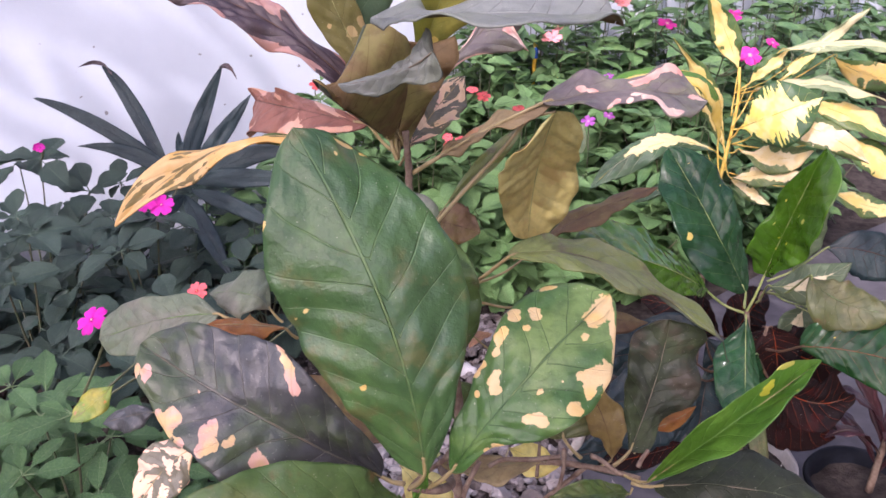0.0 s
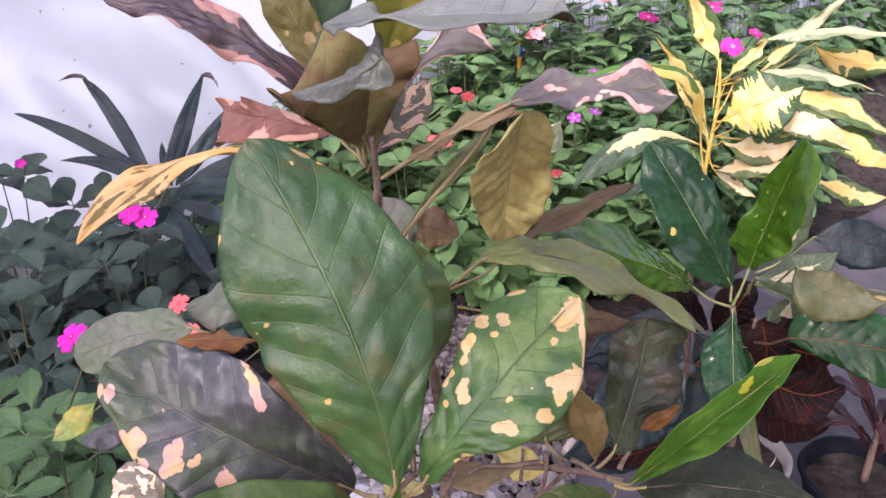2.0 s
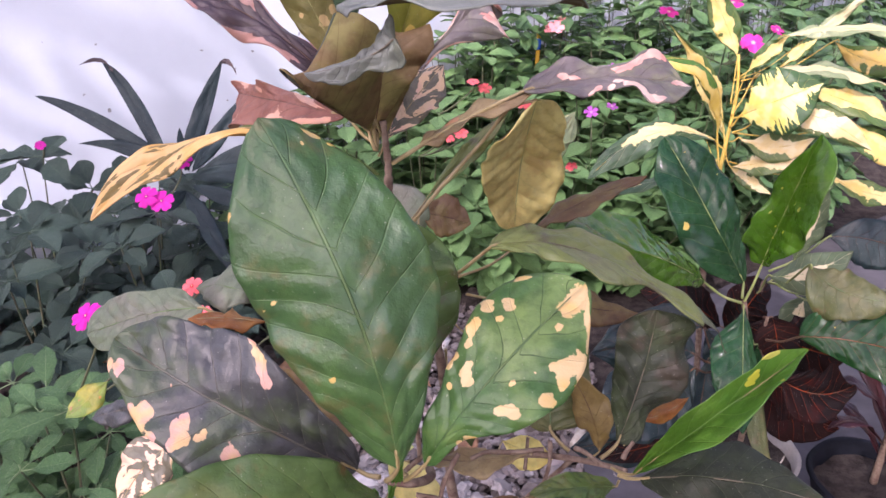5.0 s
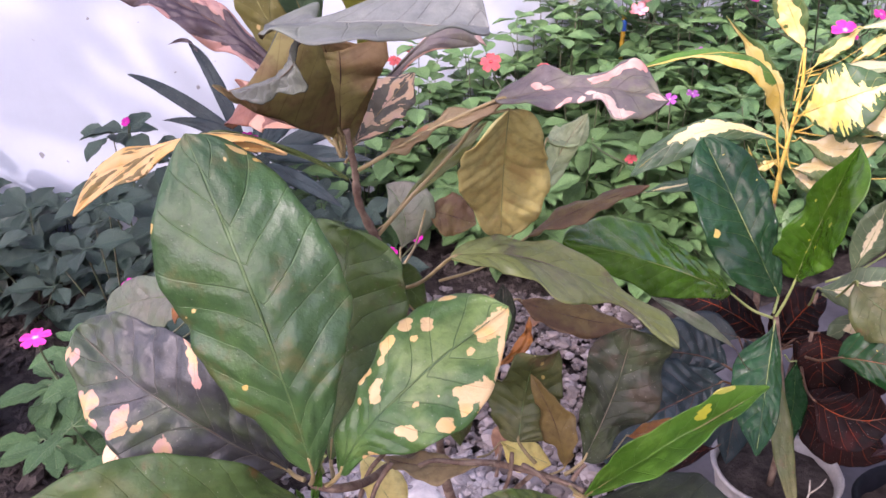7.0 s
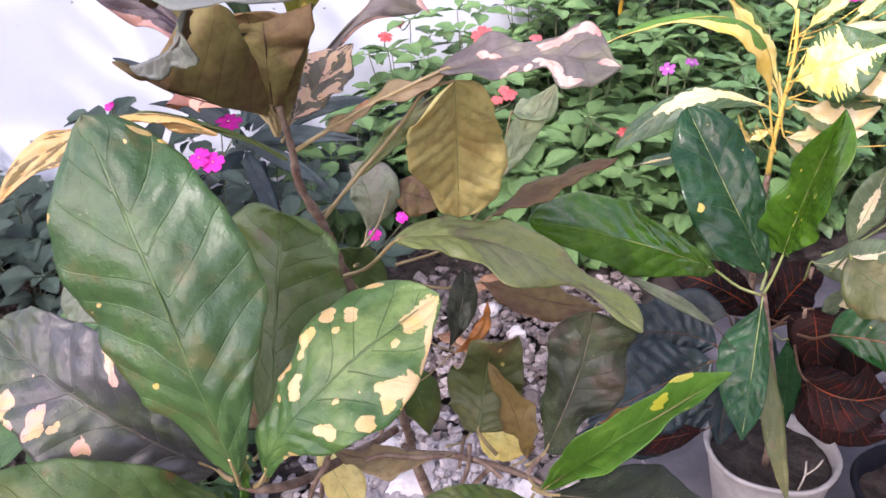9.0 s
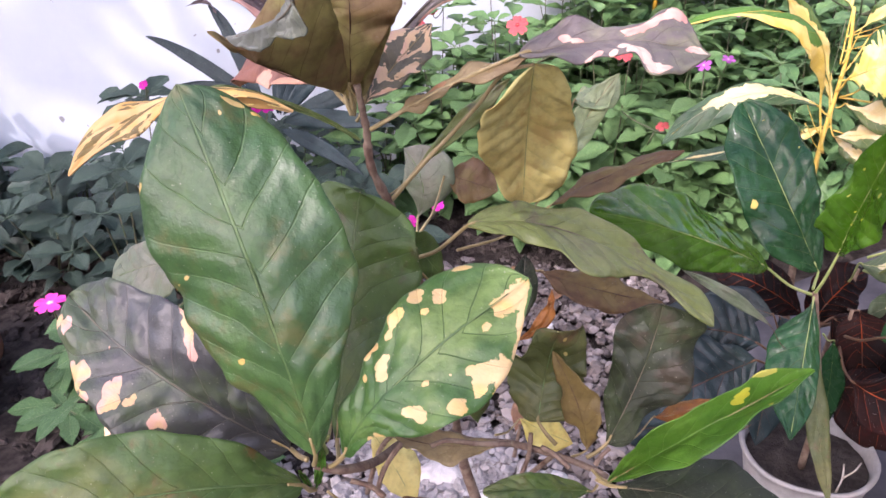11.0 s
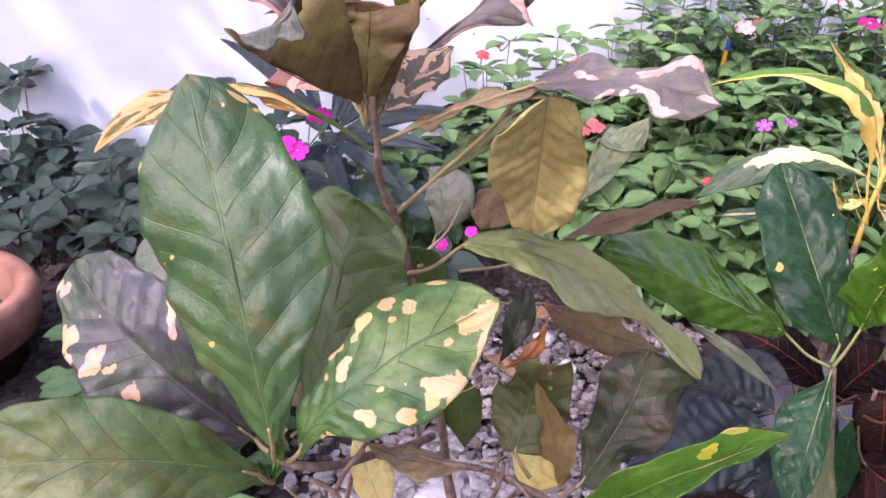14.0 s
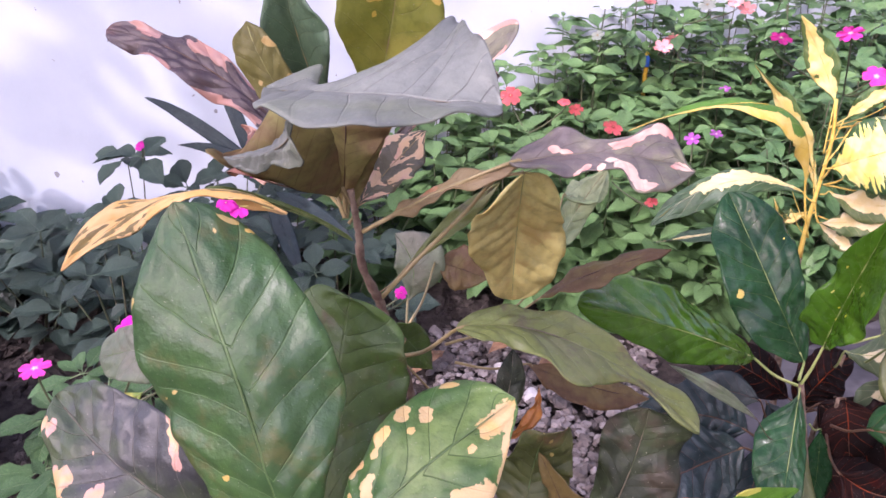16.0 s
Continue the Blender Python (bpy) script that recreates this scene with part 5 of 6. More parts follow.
leaf(lily, (-0.4137, 1.0596, 0.2532), (-0.3955, 1.1094, 0.3285), (-0.3600, 1.1362, 0.4082), (-0.0130, -0.0030, 0.0080), (0.0130, 0.0030, -0.0080), "agave", "agave", seed=102, wave=0.002, ragged=0.04, prof=((0.47, 0.88, 0.9, 0.61, 0.25), (0.47, 0.88, 0.9, 0.61, 0.25)))
leaf(lily, (-0.399, 1.050, 0.255), (-0.357, 1.100, 0.312), (-0.316, 1.130, 0.366), (-0.010, -0.001, 0.009), (0.010, 0.001, -0.009), "agave", "agave", seed=103, wide=0.35, wave=0.002)
leaf(lily, (-0.402, 1.050, 0.241), (-0.292, 1.060, 0.289), (-0.195, 1.080, 0.298), (-0.004, 0.003, 0.014), (0.004, -0.003, -0.014), "agave", "agave", seed=104, wide=0.35, wave=0.002)
leaf(lily, (-0.405, 1.030, 0.230), (-0.354, 0.970, 0.188), (-0.306, 0.920, 0.137), (0.012, 0.007, 0.005), (-0.012, -0.007, -0.005), "agave", "agave", seed=105, wide=0.35, wave=0.002)
leaf(lily, (-0.418, 1.050, 0.247), (-0.489, 1.050, 0.290), (-0.563, 1.040, 0.302), (-0.004, -0.005, -0.010), (0.004, 0.005, 0.010), "agave", "agave", seed=106, wide=0.35, wave=0.002)
leaf(lily, (-0.397, 1.040, 0.249), (-0.288, 1.000, 0.268), (-0.192, 0.980, 0.267), (0.000, 0.005, 0.014), (0, -0.005, -0.014), "agave", "agave", seed=107, wide=0.35, wave=0.002)
leaf(lily, (-0.408, 1.060, 0.252), (-0.430, 1.100, 0.282), (-0.437, 1.120, 0.307), (-0.007, -0.003, 0), (0.007, 0.003, 0.000), "agave", "agave", seed=108, wide=0.35, wave=0.002)
leaf(lily, (-0.401, 1.020, 0.234), (-0.422, 0.980, 0.222), (-0.463, 0.950, 0.209), (0.005, -0.001, -0.010), (-0.005, 0.001, 0.010), "agave", "agave", seed=109, wide=0.35, wave=0.002)
leaf(lily, (-0.395, 1.030, 0.239), (-0.305, 0.980, 0.227), (-0.232, 0.940, 0.206), (0.005, 0.005, 0.010), (-0.005, -0.005, -0.010), "agave", "agave", seed=110, wide=0.35, wave=0.002)
leaf(lily, (-0.542, 1.146, 0.391), (-0.5626, 1.1523, 0.4085), (-0.5967, 1.1486, 0.4018), (-0.002, 0.001, 0.004), (0.002, -0.001, -0.004), "purple", "purple", seed=113, wide=0.35, wave=0.004, ragged=0.3, label="withered curled end of a strap leaf")
leaf(lily, (-0.368, 1.134, 0.400), (-0.3515, 1.136, 0.4073), (-0.3368, 1.1285, 0.3883), (0.002, 0.001, 0.004), (-0.002, -0.001, -0.004), "purple", "purple", seed=114, wide=0.35, wave=0.004, ragged=0.3, label="withered curled end of a strap leaf")
tube("stem", [(0.312, 0.618, 0.06), (0.302, 0.585, 0.16), (0.285, 0.567, 0.235), (0.273, 0.563, 0.287)], 0.0032, 0.0022, BARK, glossy, knots=0.25)
tube("stem", [(0.37, 0.735, -0.01), (0.345, 0.69, 0.12), (0.325, 0.63, 0.235)], 0.0028, 0.0016, BARK, redcroton)
tube("stem", [(0.345, 0.74, -0.01), (0.34, 0.72, 0.12), (0.345, 0.70, 0.24)], 0.0035, 0.002, BARK, creamcroton)
tube("stem", [(0.312, 0.789, 0.30), (0.313, 0.788, 0.34), (0.32, 0.79, 0.42), (0.318, 0.795, 0.463)], 0.0026, 0.0014, YELLOWSTALK, ycroton, knots=0.2)
tube("trunk", [(0.325, 0.79, -0.01), (0.31, 0.79, 0.22), (0.312, 0.789, 0.30)], 0.004, 0.0032, BARK, ycroton, knots=0.2)
tube("stem", [(-0.40, 1.06, -0.01), (-0.40, 1.06, 0.20)], 0.012, 0.010, SKIN["agave"], lily)


# ---- pots ----
def pot(name, at, r, h, material, label, lip=0.006, taper=0.78, thick=0.004, soil=0.82, group="", band=0.0):
    """A round flower pot: body with a rolled lip, and its soil."""
    root = thing(name, at, label, "flower pot", group)
    prof = [(r * taper * 0.9, 0), (r * taper, 0.003), (r * 0.96, h * 0.80), (r * 0.985 - band * 0.15, h - 2.4 * lip - band), (r + lip, h - 2 * lip - band), (r + lip * 1.2, h - lip), (r + lip * 0.6, h), (r - thick, h - 0.002),
            (r - thick * 1.6, h * 0.8), (r * taper - thick, 0.008), (0.0001, 0.007)]
    bm = bmesh.new()
    k, rings = 40, []
    for pr, pz in prof:
        rings.append([bm.verts.new((pr * math.cos(a / k * math.tau), pr * math.sin(a / k * math.tau), pz + 0.0012 * math.sin(a * 0.7))) for a in range(k)])
    for a, b in zip(rings, rings[1:]):
        for i in range(k):
            bm.faces.new((a[i], a[(i + 1) % k], b[(i + 1) % k], b[i]))
    bm.faces.new(rings[0][::-1])
    part("pot_body", bm, material, root)
    bm = bmesh.new()
    rs = [0.0001] + [(r - thick * 2) * i / 6 for i in range(1, 7)]
    rings = [[bm.verts.new((q * math.cos(a / k * math.tau), q * math.sin(a / k * math.tau), h * soil + 0.006 * noise.noise((q * 60 * math.cos(a / k * math.tau) + r * 99, q * 60 * math.sin(a / k * math.tau), 1)))) for a in range(k)] for q in rs]
    for a, b in zip(rings, rings[1:]):
        for i in range(k):
            bm.faces.new((a[i], b[i], b[(i + 1) % k], a[(i + 1) % k]))
    part("pot_soil", bm, SOIL, root, "dark potting soil")
    return root


WHITE_POT = plain_material("plastic_white_worn", (0.21, 0.198, 0.19), (0.32, 0.305, 0.295), 30, 0.55, 0.2, 0.001, dirt=(0.40, 0.36, 0.33), dirt_scale=18)
BLACK_POT = plain_material("plastic_black", (0.004, 0.005, 0.008), (0.008, 0.009, 0.014), 30, 0.7, 0.2, 0.001)
# Clay colour lowered to carry the shade this pot stands in
TERRACOTTA = plain_material("terracotta", (0.20, 0.095, 0.065), (0.26, 0.135, 0.095), 25, 0.85, 0.3, 0.001, dirt=(0.26, 0.15, 0.11), dirt_scale=12)
pot("white_pot", (0.317, 0.628, 0.0), 0.060, 0.080, WHITE_POT, "small worn white plastic flower pot with dark soil", lip=0.0022, thick=0.0025)
pot("black_pot", (0.452, 0.60, 0.0), 0.064, 0.066, BLACK_POT, "black plastic flower pot standing on concrete", lip=0.0025, thick=0.003, soil=0.7)
pot("terracotta_pot", (-0.742, 0.55, -0.09), 0.135, 0.205, TERRACOTTA, "terracotta clay flower pot sunk in the soil", lip=0.010, thick=0.012, band=0.035, soil=0.72)


# ---- bedding plants ----
def small_leaf(name, ratio, wide, skin, seed, droop=0.18, fold=0.12, nv=8, nh=3, rib=True):
    """One small leaf, one metre long along y from its stalk, its upper face up; scaled where it grows."""
    rng = random.Random(seed)
    bm = bmesh.new()
    uvl = bm.loops.layers.uv.new("UVMap")
    a = math.log(0.5) / math.log(wide)
    bend, ph = droop * rng.uniform(0.5, 1.5), rng.uniform(0, 6)
    tops, lows, uvs = [], [], {}
    for i in range(nv + 1):
        v = i / nv
        w = max(0.02, math.sin(math.pi * v ** a) ** 0.9 if 0 < v < 1 else 0.0) * ratio * 0.5
        r1, r2 = [], []
        for j in range(-nh, nh + 1):
            u = j / nh
            z = -bend * v * v + fold * ratio * abs(u) * w * 4 + 0.018 * math.sin(v * 16 + ph + u) * abs(u)
            for lst, off in ((r1, 0.0), (r2, -0.012)):
                p = bm.verts.new((u * w * (1 + 0.06 * math.sin(v * 21 + ph)), v + 0.22, z + off))
                uvs[p] = ((u + 1) / 2, v)
                lst.append(p)
        tops.append(r1)
        lows.append(r2)
    for i in range(nv):
        for j in range(2 * nh):
            bm.faces.new((tops[i][j], tops[i][j + 1], tops[i + 1][j + 1], tops[i + 1][j]))
            bm.faces.new((lows[i][j], lows[i + 1][j], lows[i + 1][j + 1], lows[i][j + 1]))
    tube_into(bm, [(0, 0, 0.02), (0, 0.12, 0.01), (0, 0.30, -0.012)], 0.018, 0.012, 4, 5)
    for f in bm.faces:
        for lp in f.loops:
            lp[uvl].uv = uvs.get(lp.vert, (0.5, 0.5))
    me = bpy.data.meshes.new(name)
    bm.to_mesh(me)
    bm.free()
    me.materials.append(SKIN[skin])
    me.polygons.foreach_set("use_smooth", [True] * len(me.polygons))
    return me


LEAVES = {
    "impatiens_mid": [small_leaf("impatiens_leaf", 0.66, 0.48, "impatiens_mid", s + 40) for s in range(5)],
    "vinca_mid": [small_leaf("vinca_leaf", 0.42, 0.55, "vinca_mid", s + 50, droop=0.15) for s in range(5)],
    "tree": [small_leaf("tree_leaf", 0.60, 0.5, "tree", s + 60, nv=4, nh=1) for s in range(3)],
    "impatiens": [small_leaf("impatiens_leaf", 0.70, 0.48, "impatiens", s) for s in range(5)],
    "impatiens_lit": [small_leaf("impatiens_leaf", 0.68, 0.48, "impatiens_lit", s + 10) for s in range(5)],
    "vinca": [small_leaf("vinca_leaf", 0.50, 0.55, "vinca", s + 20, droop=0.12) for s in range(5)],
}
BUSHES = []


UVS = {}


def joined_leaves(root, placed, leaf_kind):
    """The leaves of a plant far back, as one part."""
    cos, loops, starts, uvs = [], [], [], []
    k = 0
    for me, m in placed:
        if me.name not in UVS:
            c = np.empty(len(me.vertices) * 3)
            me.vertices.foreach_get("co", c)
            li = np.empty(len(me.loops), dtype=int)
            me.loops.foreach_get("vertex_index", li)
            u = np.empty(len(me.loops) * 2)
            me.uv_layers[0].data.foreach_get("uv", u)
            UVS[me.name] = (c.reshape(-1, 3), li, u, [len(p.vertices) for p in me.polygons])
        c, li, u, sizes = UVS[me.name]
        a = np.array(m)
        cos.append(c @ a[:3, :3].T + a[:3, 3])
        loops.append(li + k)
        uvs.append(u)
        starts += sizes
        k += len(c)
    cos, loops, uvs = np.concatenate(cos), np.concatenate(loops), np.concatenate(uvs)
    at, faces = 0, []
    ll = loops.tolist()
    for n in starts:
        faces.append(ll[at:at + n])
        at += n
    me = bpy.data.meshes.new("foliage")
    me.from_pydata(cos.tolist(), [], faces)
    me.uv_layers.new(name="UVMap").data.foreach_set("uv", uvs)
    me.materials.append(placed[0][0].materials[0])
    me.polygons.foreach_set("use_smooth", [True] * len(me.polygons))
    ob = new("foliage", me)
    ob.parent = root
    ob["kind"] = "stuff"


def bush(name, label, x, y, h, spread, stems, leaf_kind, size, seed, whorls=4, far=False, group="bedding plants", lean=(0, 0)):
    """A soft bedding plant: branching stems with whorls of leaves, thickest at their tips."""
    rng = random.Random(seed * 13 + 1)
    z0 = ground_z(x, y)
    root = thing(name, (x, y, z0), label, "plant", group)
    tips, placed = [], []
    for k in range(stems):
        a = k * 2.4 + rng.uniform(-0.4, 0.4)
        r = spread * math.sqrt((k + 0.4) / stems)
        hh = h * rng.uniform(0.80, 1.05) * (1 - 0.55 * (r / spread) ** 2.2)
        end = Vector((math.cos(a) * r + lean[0], math.sin(a) * r + lean[1], hh))
        pts = [Vector((rng.uniform(-0.01, 0.01), rng.uniform(-0.01, 0.01), -0.005)), Vector((end.x * 0.45, end.y * 0.45, hh * 0.45)), end]
        bm = bmesh.new()
        tube_into(bm, pts, 0.0018, 0.0009, 8, 5)
        part("stem", bm, SOFTSTEM, root)
        line = spline(pts, 20)
        tips.append(end + root.location)
        turn = rng.uniform(0, 6.28)
        for wv in range(whorls):
            f = 1 - wv * 0.9 / whorls - (0.03 * rng.random() if wv else 0)
            q = line[int(f * 20)]
            count = 6 if wv == 0 else 4
            for c in range(count):
                turn += 2.4 + rng.uniform(-0.3, 0.3)
                if wv:
                    turn = math.atan2(-end.x, end.y) + rng.uniform(-1.9, 1.9)
                s = size * (0.55 if (wv == 0 and c < 2) else 1.0) * rng.uniform(0.75, 1.15)
                tilt = radians(rng.uniform(-8, 26) if wv == 0 else rng.uniform(-34, 12))
                m = Matrix.LocRotScale(q, Euler((0.32 if leaf_kind in ("impatiens", "vinca") and wv == 0 else 0.12, 0, 0)).to_quaternion() @ Euler((tilt, rng.uniform(-0.35, 0.35), turn)).to_quaternion(), (s, s, s))
                me = rng.choice(LEAVES[leaf_kind])
                if far:
                    placed.append((me, m))
                    continue
                ob = bpy.data.objects.new("leaf", me)
                scene.collection.objects.link(ob)
                ob.parent = root
                ob.matrix_basis = m
    if far:
        joined_leaves(root, placed, leaf_kind)
    BUSHES.append((root, tips))
    return root


bush("impatiens", "bushy impatiens with dull green leaves in the shaded tone", -0.55, 0.82, 0.25, 0.13, 7, "impatiens", 0.050, 0, 2)
bush("impatiens", "bushy impatiens with dull green leaves in the shaded tone", -0.42, 0.9, 0.26, 0.13, 7, "impatiens", 0.050, 1, 2)
bush("impatiens", "bushy impatiens with dull green leaves in the shaded tone", -0.62, 0.98, 0.31, 0.13, 7, "impatiens", 0.050, 2, 2)
bush("impatiens", "bushy impatiens with dull green leaves in the shaded tone", -0.74, 0.88, 0.19, 0.13, 7, "impatiens", 0.050, 3, 2)
bush("impatiens", "bushy impatiens with dull green leaves in the shaded tone", -0.36, 0.76, 0.17, 0.13, 7, "impatiens", 0.050, 4, 2)
bush("impatiens", "bushy impatiens with dull green leaves in the shaded tone", -0.84, 1.0, 0.14, 0.13, 7, "impatiens", 0.050, 5, 2)
bush("impatiens", "bushy impatiens with dull green leaves in the shaded tone", -0.28, 0.98, 0.2, 0.13, 7, "impatiens", 0.050, 6, 2)
bush("impatiens", "bushy impatiens with dull green leaves in the shaded tone", -0.95, 0.9, 0.12, 0.13, 7, "impatiens", 0.050, 7, 2)
bush("impatiens", "bushy impatiens with dull green leaves in the shaded tone", -0.48, 1.04, 0.3, 0.13, 7, "impatiens", 0.050, 8, 2)
bush("impatiens", "bushy impatiens with dull green leaves in the shaded tone", -1.0, 0.98, 0.3, 0.06, 4, "impatiens", 0.06, 15, 4)
bush("periwinkle", "periwinkle with narrow glossy green leaves", -0.36, 0.54, 0.17, 0.075, 6, "vinca", 0.048, 20, 2)
bush("periwinkle", "periwinkle with narrow glossy green leaves", -0.44, 0.63, 0.16, 0.075, 6, "vinca", 0.048, 21, 2)
bush("periwinkle", "periwinkle with narrow glossy green leaves", -0.28, 0.46, 0.15, 0.075, 6, "vinca", 0.048, 22, 2)
bush("periwinkle", "periwinkle with narrow glossy green leaves", -0.29, 0.58, 0.11, 0.075, 6, "vinca", 0.048, 23, 2)
bush("periwinkle", "periwinkle with narrow glossy green leaves", -0.470, 0.590, 0.155, 0.022, 2, "vinca", 0.050, 25, 1)
bush("periwinkle", "periwinkle with narrow glossy green leaves", -0.478, 0.560, 0.065, 0.025, 2, "vinca", 0.046, 26, 1)
bush("impatiens", "bushy impatiens with green leaves in the half-lit tone", -0.2, 1.3, 0.31, 0.13, 11, "impatiens_mid", 0.052, 40, 4)
bush("impatiens", "bushy impatiens with green leaves in the half-lit tone", -0.05, 1.22, 0.33, 0.13, 11, "impatiens_mid", 0.052, 41, 4)
bush("impatiens", "bushy impatiens with green leaves in the half-lit tone", 0.1, 1.25, 0.33, 0.13, 11, "impatiens_mid", 0.052, 42, 4)
bush("impatiens", "bushy impatiens with green leaves in the half-lit tone", 0.25, 1.32, 0.34, 0.13, 11, "impatiens_mid", 0.052, 43, 4)
bush("impatiens", "bushy impatiens with green leaves in the half-lit tone", -0.3, 1.2, 0.24, 0.13, 11, "impatiens_mid", 0.052, 44, 4)
bush("impatiens", "bushy impatiens with green leaves in the half-lit tone", 0.05, 1.45, 0.39, 0.14, 15, "impatiens_mid", 0.048, 50, 5, far=True)
bush("impatiens", "bushy impatiens with green leaves in the half-lit tone", 0.2, 1.52, 0.43, 0.14, 15, "impatiens_mid", 0.048, 51, 5, far=True)
bush("impatiens", "bushy impatiens with green leaves in the half-lit tone", 0.35, 1.58, 0.45, 0.14, 15, "impatiens_mid", 0.048, 52, 5, far=True)
bush("impatiens", "bushy impatiens with green leaves in the half-lit tone", -0.08, 1.46, 0.34, 0.14, 15, "impatiens_mid", 0.048, 53, 5, far=True)
bush("impatiens", "bushy impatiens with green leaves in the half-lit tone", 0.45, 1.45, 0.43, 0.14, 15, "impatiens_mid", 0.048, 54, 5, far=True)
bush("impatiens", "bushy impatiens with green leaves in the half-lit tone", 0.55, 1.6, 0.45, 0.14, 15, "impatiens_mid", 0.048, 55, 5, far=True)
bush("impatiens", "bushy impatiens with green leaves in the half-lit tone", 0.15, 1.4, 0.37, 0.14, 15, "impatiens_mid", 0.048, 56, 5, far=True)
bush("impatiens", "bushy impatiens with green leaves in the half-lit tone", 0.3, 1.45, 0.39, 0.14, 15, "impatiens_mid", 0.048, 57, 5, far=True)
bush("impatiens", "bushy impatiens with green leaves in the sunlit tone", 0.1, 1.2, 0.17, 0.1, 8, "impatiens_lit", 0.054, 60, 4)
bush("impatiens", "bushy impatiens with green leaves in the sunlit tone", 0.22, 1.22, 0.19, 0.1, 8, "impatiens_lit", 0.054, 61, 4)
bush("impatiens", "bushy impatiens with green leaves in the sunlit tone", 0.34, 1.25, 0.21, 0.1, 8, "impatiens_lit", 0.054, 62, 4)
bush("impatiens", "bushy impatiens with green leaves in the sunlit tone", 0.02, 1.24, 0.21, 0.1, 8, "impatiens_lit", 0.054, 63, 4)
bush("impatiens", "bushy impatiens with green leaves in the sunlit tone", 0.2, 1.28, 0.25, 0.1, 8, "impatiens_lit", 0.054, 64, 4)
bush("periwinkle", "tall periwinkle with narrow green leaves", 0.42, 1.3, 0.46, 0.14, 13, "vinca_mid", 0.052, 80, 7, far=True)
bush("periwinkle", "tall periwinkle with narrow green leaves", 0.54, 1.38, 0.48, 0.14, 13, "vinca_mid", 0.052, 81, 7, far=True)
bush("periwinkle", "tall periwinkle with narrow green leaves", 0.64, 1.5, 0.48, 0.14, 13, "vinca_mid", 0.052, 82, 7, far=True)
bush("periwinkle", "tall periwinkle with narrow green leaves", 0.8, 1.65, 0.47, 0.14, 13, "vinca_mid", 0.052, 83, 7, far=True)
bush("periwinkle", "tall periwinkle with narrow green leaves", 0.3, 1.64, 0.5, 0.14, 13, "vinca_mid", 0.052, 84, 7, far=True)
bush("periwinkle", "tall periwinkle with narrow green leaves", 0.6, 1.75, 0.5, 0.14, 13, "vinca_mid", 0.052, 86, 7, far=True)
bush("periwinkle", "tall periwinkle with narrow green leaves", 0.1, 1.58, 0.48, 0.14, 13, "vinca_mid", 0.052, 88, 7, far=True)
bush("periwinkle", "tall periwinkle with narrow green leaves", 0.75, 1.85, 0.5, 0.14, 13, "vinca_mid", 0.052, 89, 7, far=True)
bush("periwinkle", "tall periwinkle with narrow green leaves", 0.02, 1.55, 0.44, 0.14, 13, "vinca_mid", 0.052, 90, 7, far=True)
bush("periwinkle", "tall periwinkle with narrow green leaves", 0.45, 1.62, 0.5, 0.14, 13, "vinca_mid", 0.052, 91, 7, far=True)
bush("periwinkle", "tall periwinkle with narrow green leaves", 0.2, 1.62, 0.5, 0.14, 13, "vinca_mid", 0.052, 92, 7, far=True)
bush("periwinkle", "tall periwinkle with narrow green leaves", 0.7, 1.45, 0.42, 0.14, 13, "vinca_mid", 0.052, 93, 7, far=True)
bush("impatiens", "bushy impatiens with dull green leaves in the shaded tone", -0.8, 1.03, 0.16, 0.12, 7, "impatiens", 0.05, 140, 2, far=True)
bush("impatiens", "bushy impatiens with dull green leaves in the shaded tone", -0.62, 1.1, 0.18, 0.12, 7, "impatiens", 0.05, 141, 2, far=True)
bush("impatiens", "bushy impatiens with dull green leaves in the shaded tone", -0.45, 1.18, 0.18, 0.12, 7, "impatiens", 0.05, 142, 2, far=True)
bush("impatiens", "bushy impatiens with dull green leaves in the shaded tone", -0.95, 0.98, 0.16, 0.12, 7, "impatiens", 0.05, 143, 2, far=True)
bush("impatiens", "bushy impatiens with dull green leaves in the shaded tone", -0.3, 1.28, 0.2, 0.12, 7, "impatiens", 0.05, 144, 2, far=True)
bush("impatiens", "bushy impatiens with dull green leaves in the shaded tone", -0.55, 0.92, 0.12, 0.12, 7, "impatiens", 0.05, 145, 2, far=True)
bush("periwinkle", "tall periwinkle with narrow green leaves", 0.15, 1.58, 0.56, 0.15, 14, "vinca_mid", 0.056, 160, 10, far=True)
bush("periwinkle", "tall periwinkle with narrow green leaves", 0.35, 1.7, 0.6, 0.15, 14, "vinca_mid", 0.056, 161, 10, far=True)
bush("periwinkle", "tall periwinkle with narrow green leaves", 0.55, 1.8, 0.62, 0.15, 14, "vinca_mid", 0.056, 162, 10, far=True)
bush("periwinkle", "tall periwinkle with narrow green leaves", 0.75, 1.93, 0.64, 0.15, 14, "vinca_mid", 0.056, 163, 10, far=True)
bush("periwinkle", "tall periwinkle with narrow green leaves", 0.95, 2.05, 0.64, 0.15, 14, "vinca_mid", 0.056, 164, 10, far=True)
bush("periwinkle", "tall periwinkle with narrow green leaves", 1.15, 2.22, 0.40, 0.15, 14, "vinca_mid", 0.056, 165, 10, far=True)
bush("periwinkle", "tall periwinkle with narrow green leaves", 1.4, 2.36, 0.36, 0.15, 14, "vinca_mid", 0.056, 166, 10, far=True)
bush("periwinkle", "tall periwinkle with narrow green leaves", 0.45, 1.55, 0.52, 0.15, 14, "vinca_mid", 0.056, 167, 10, far=True)
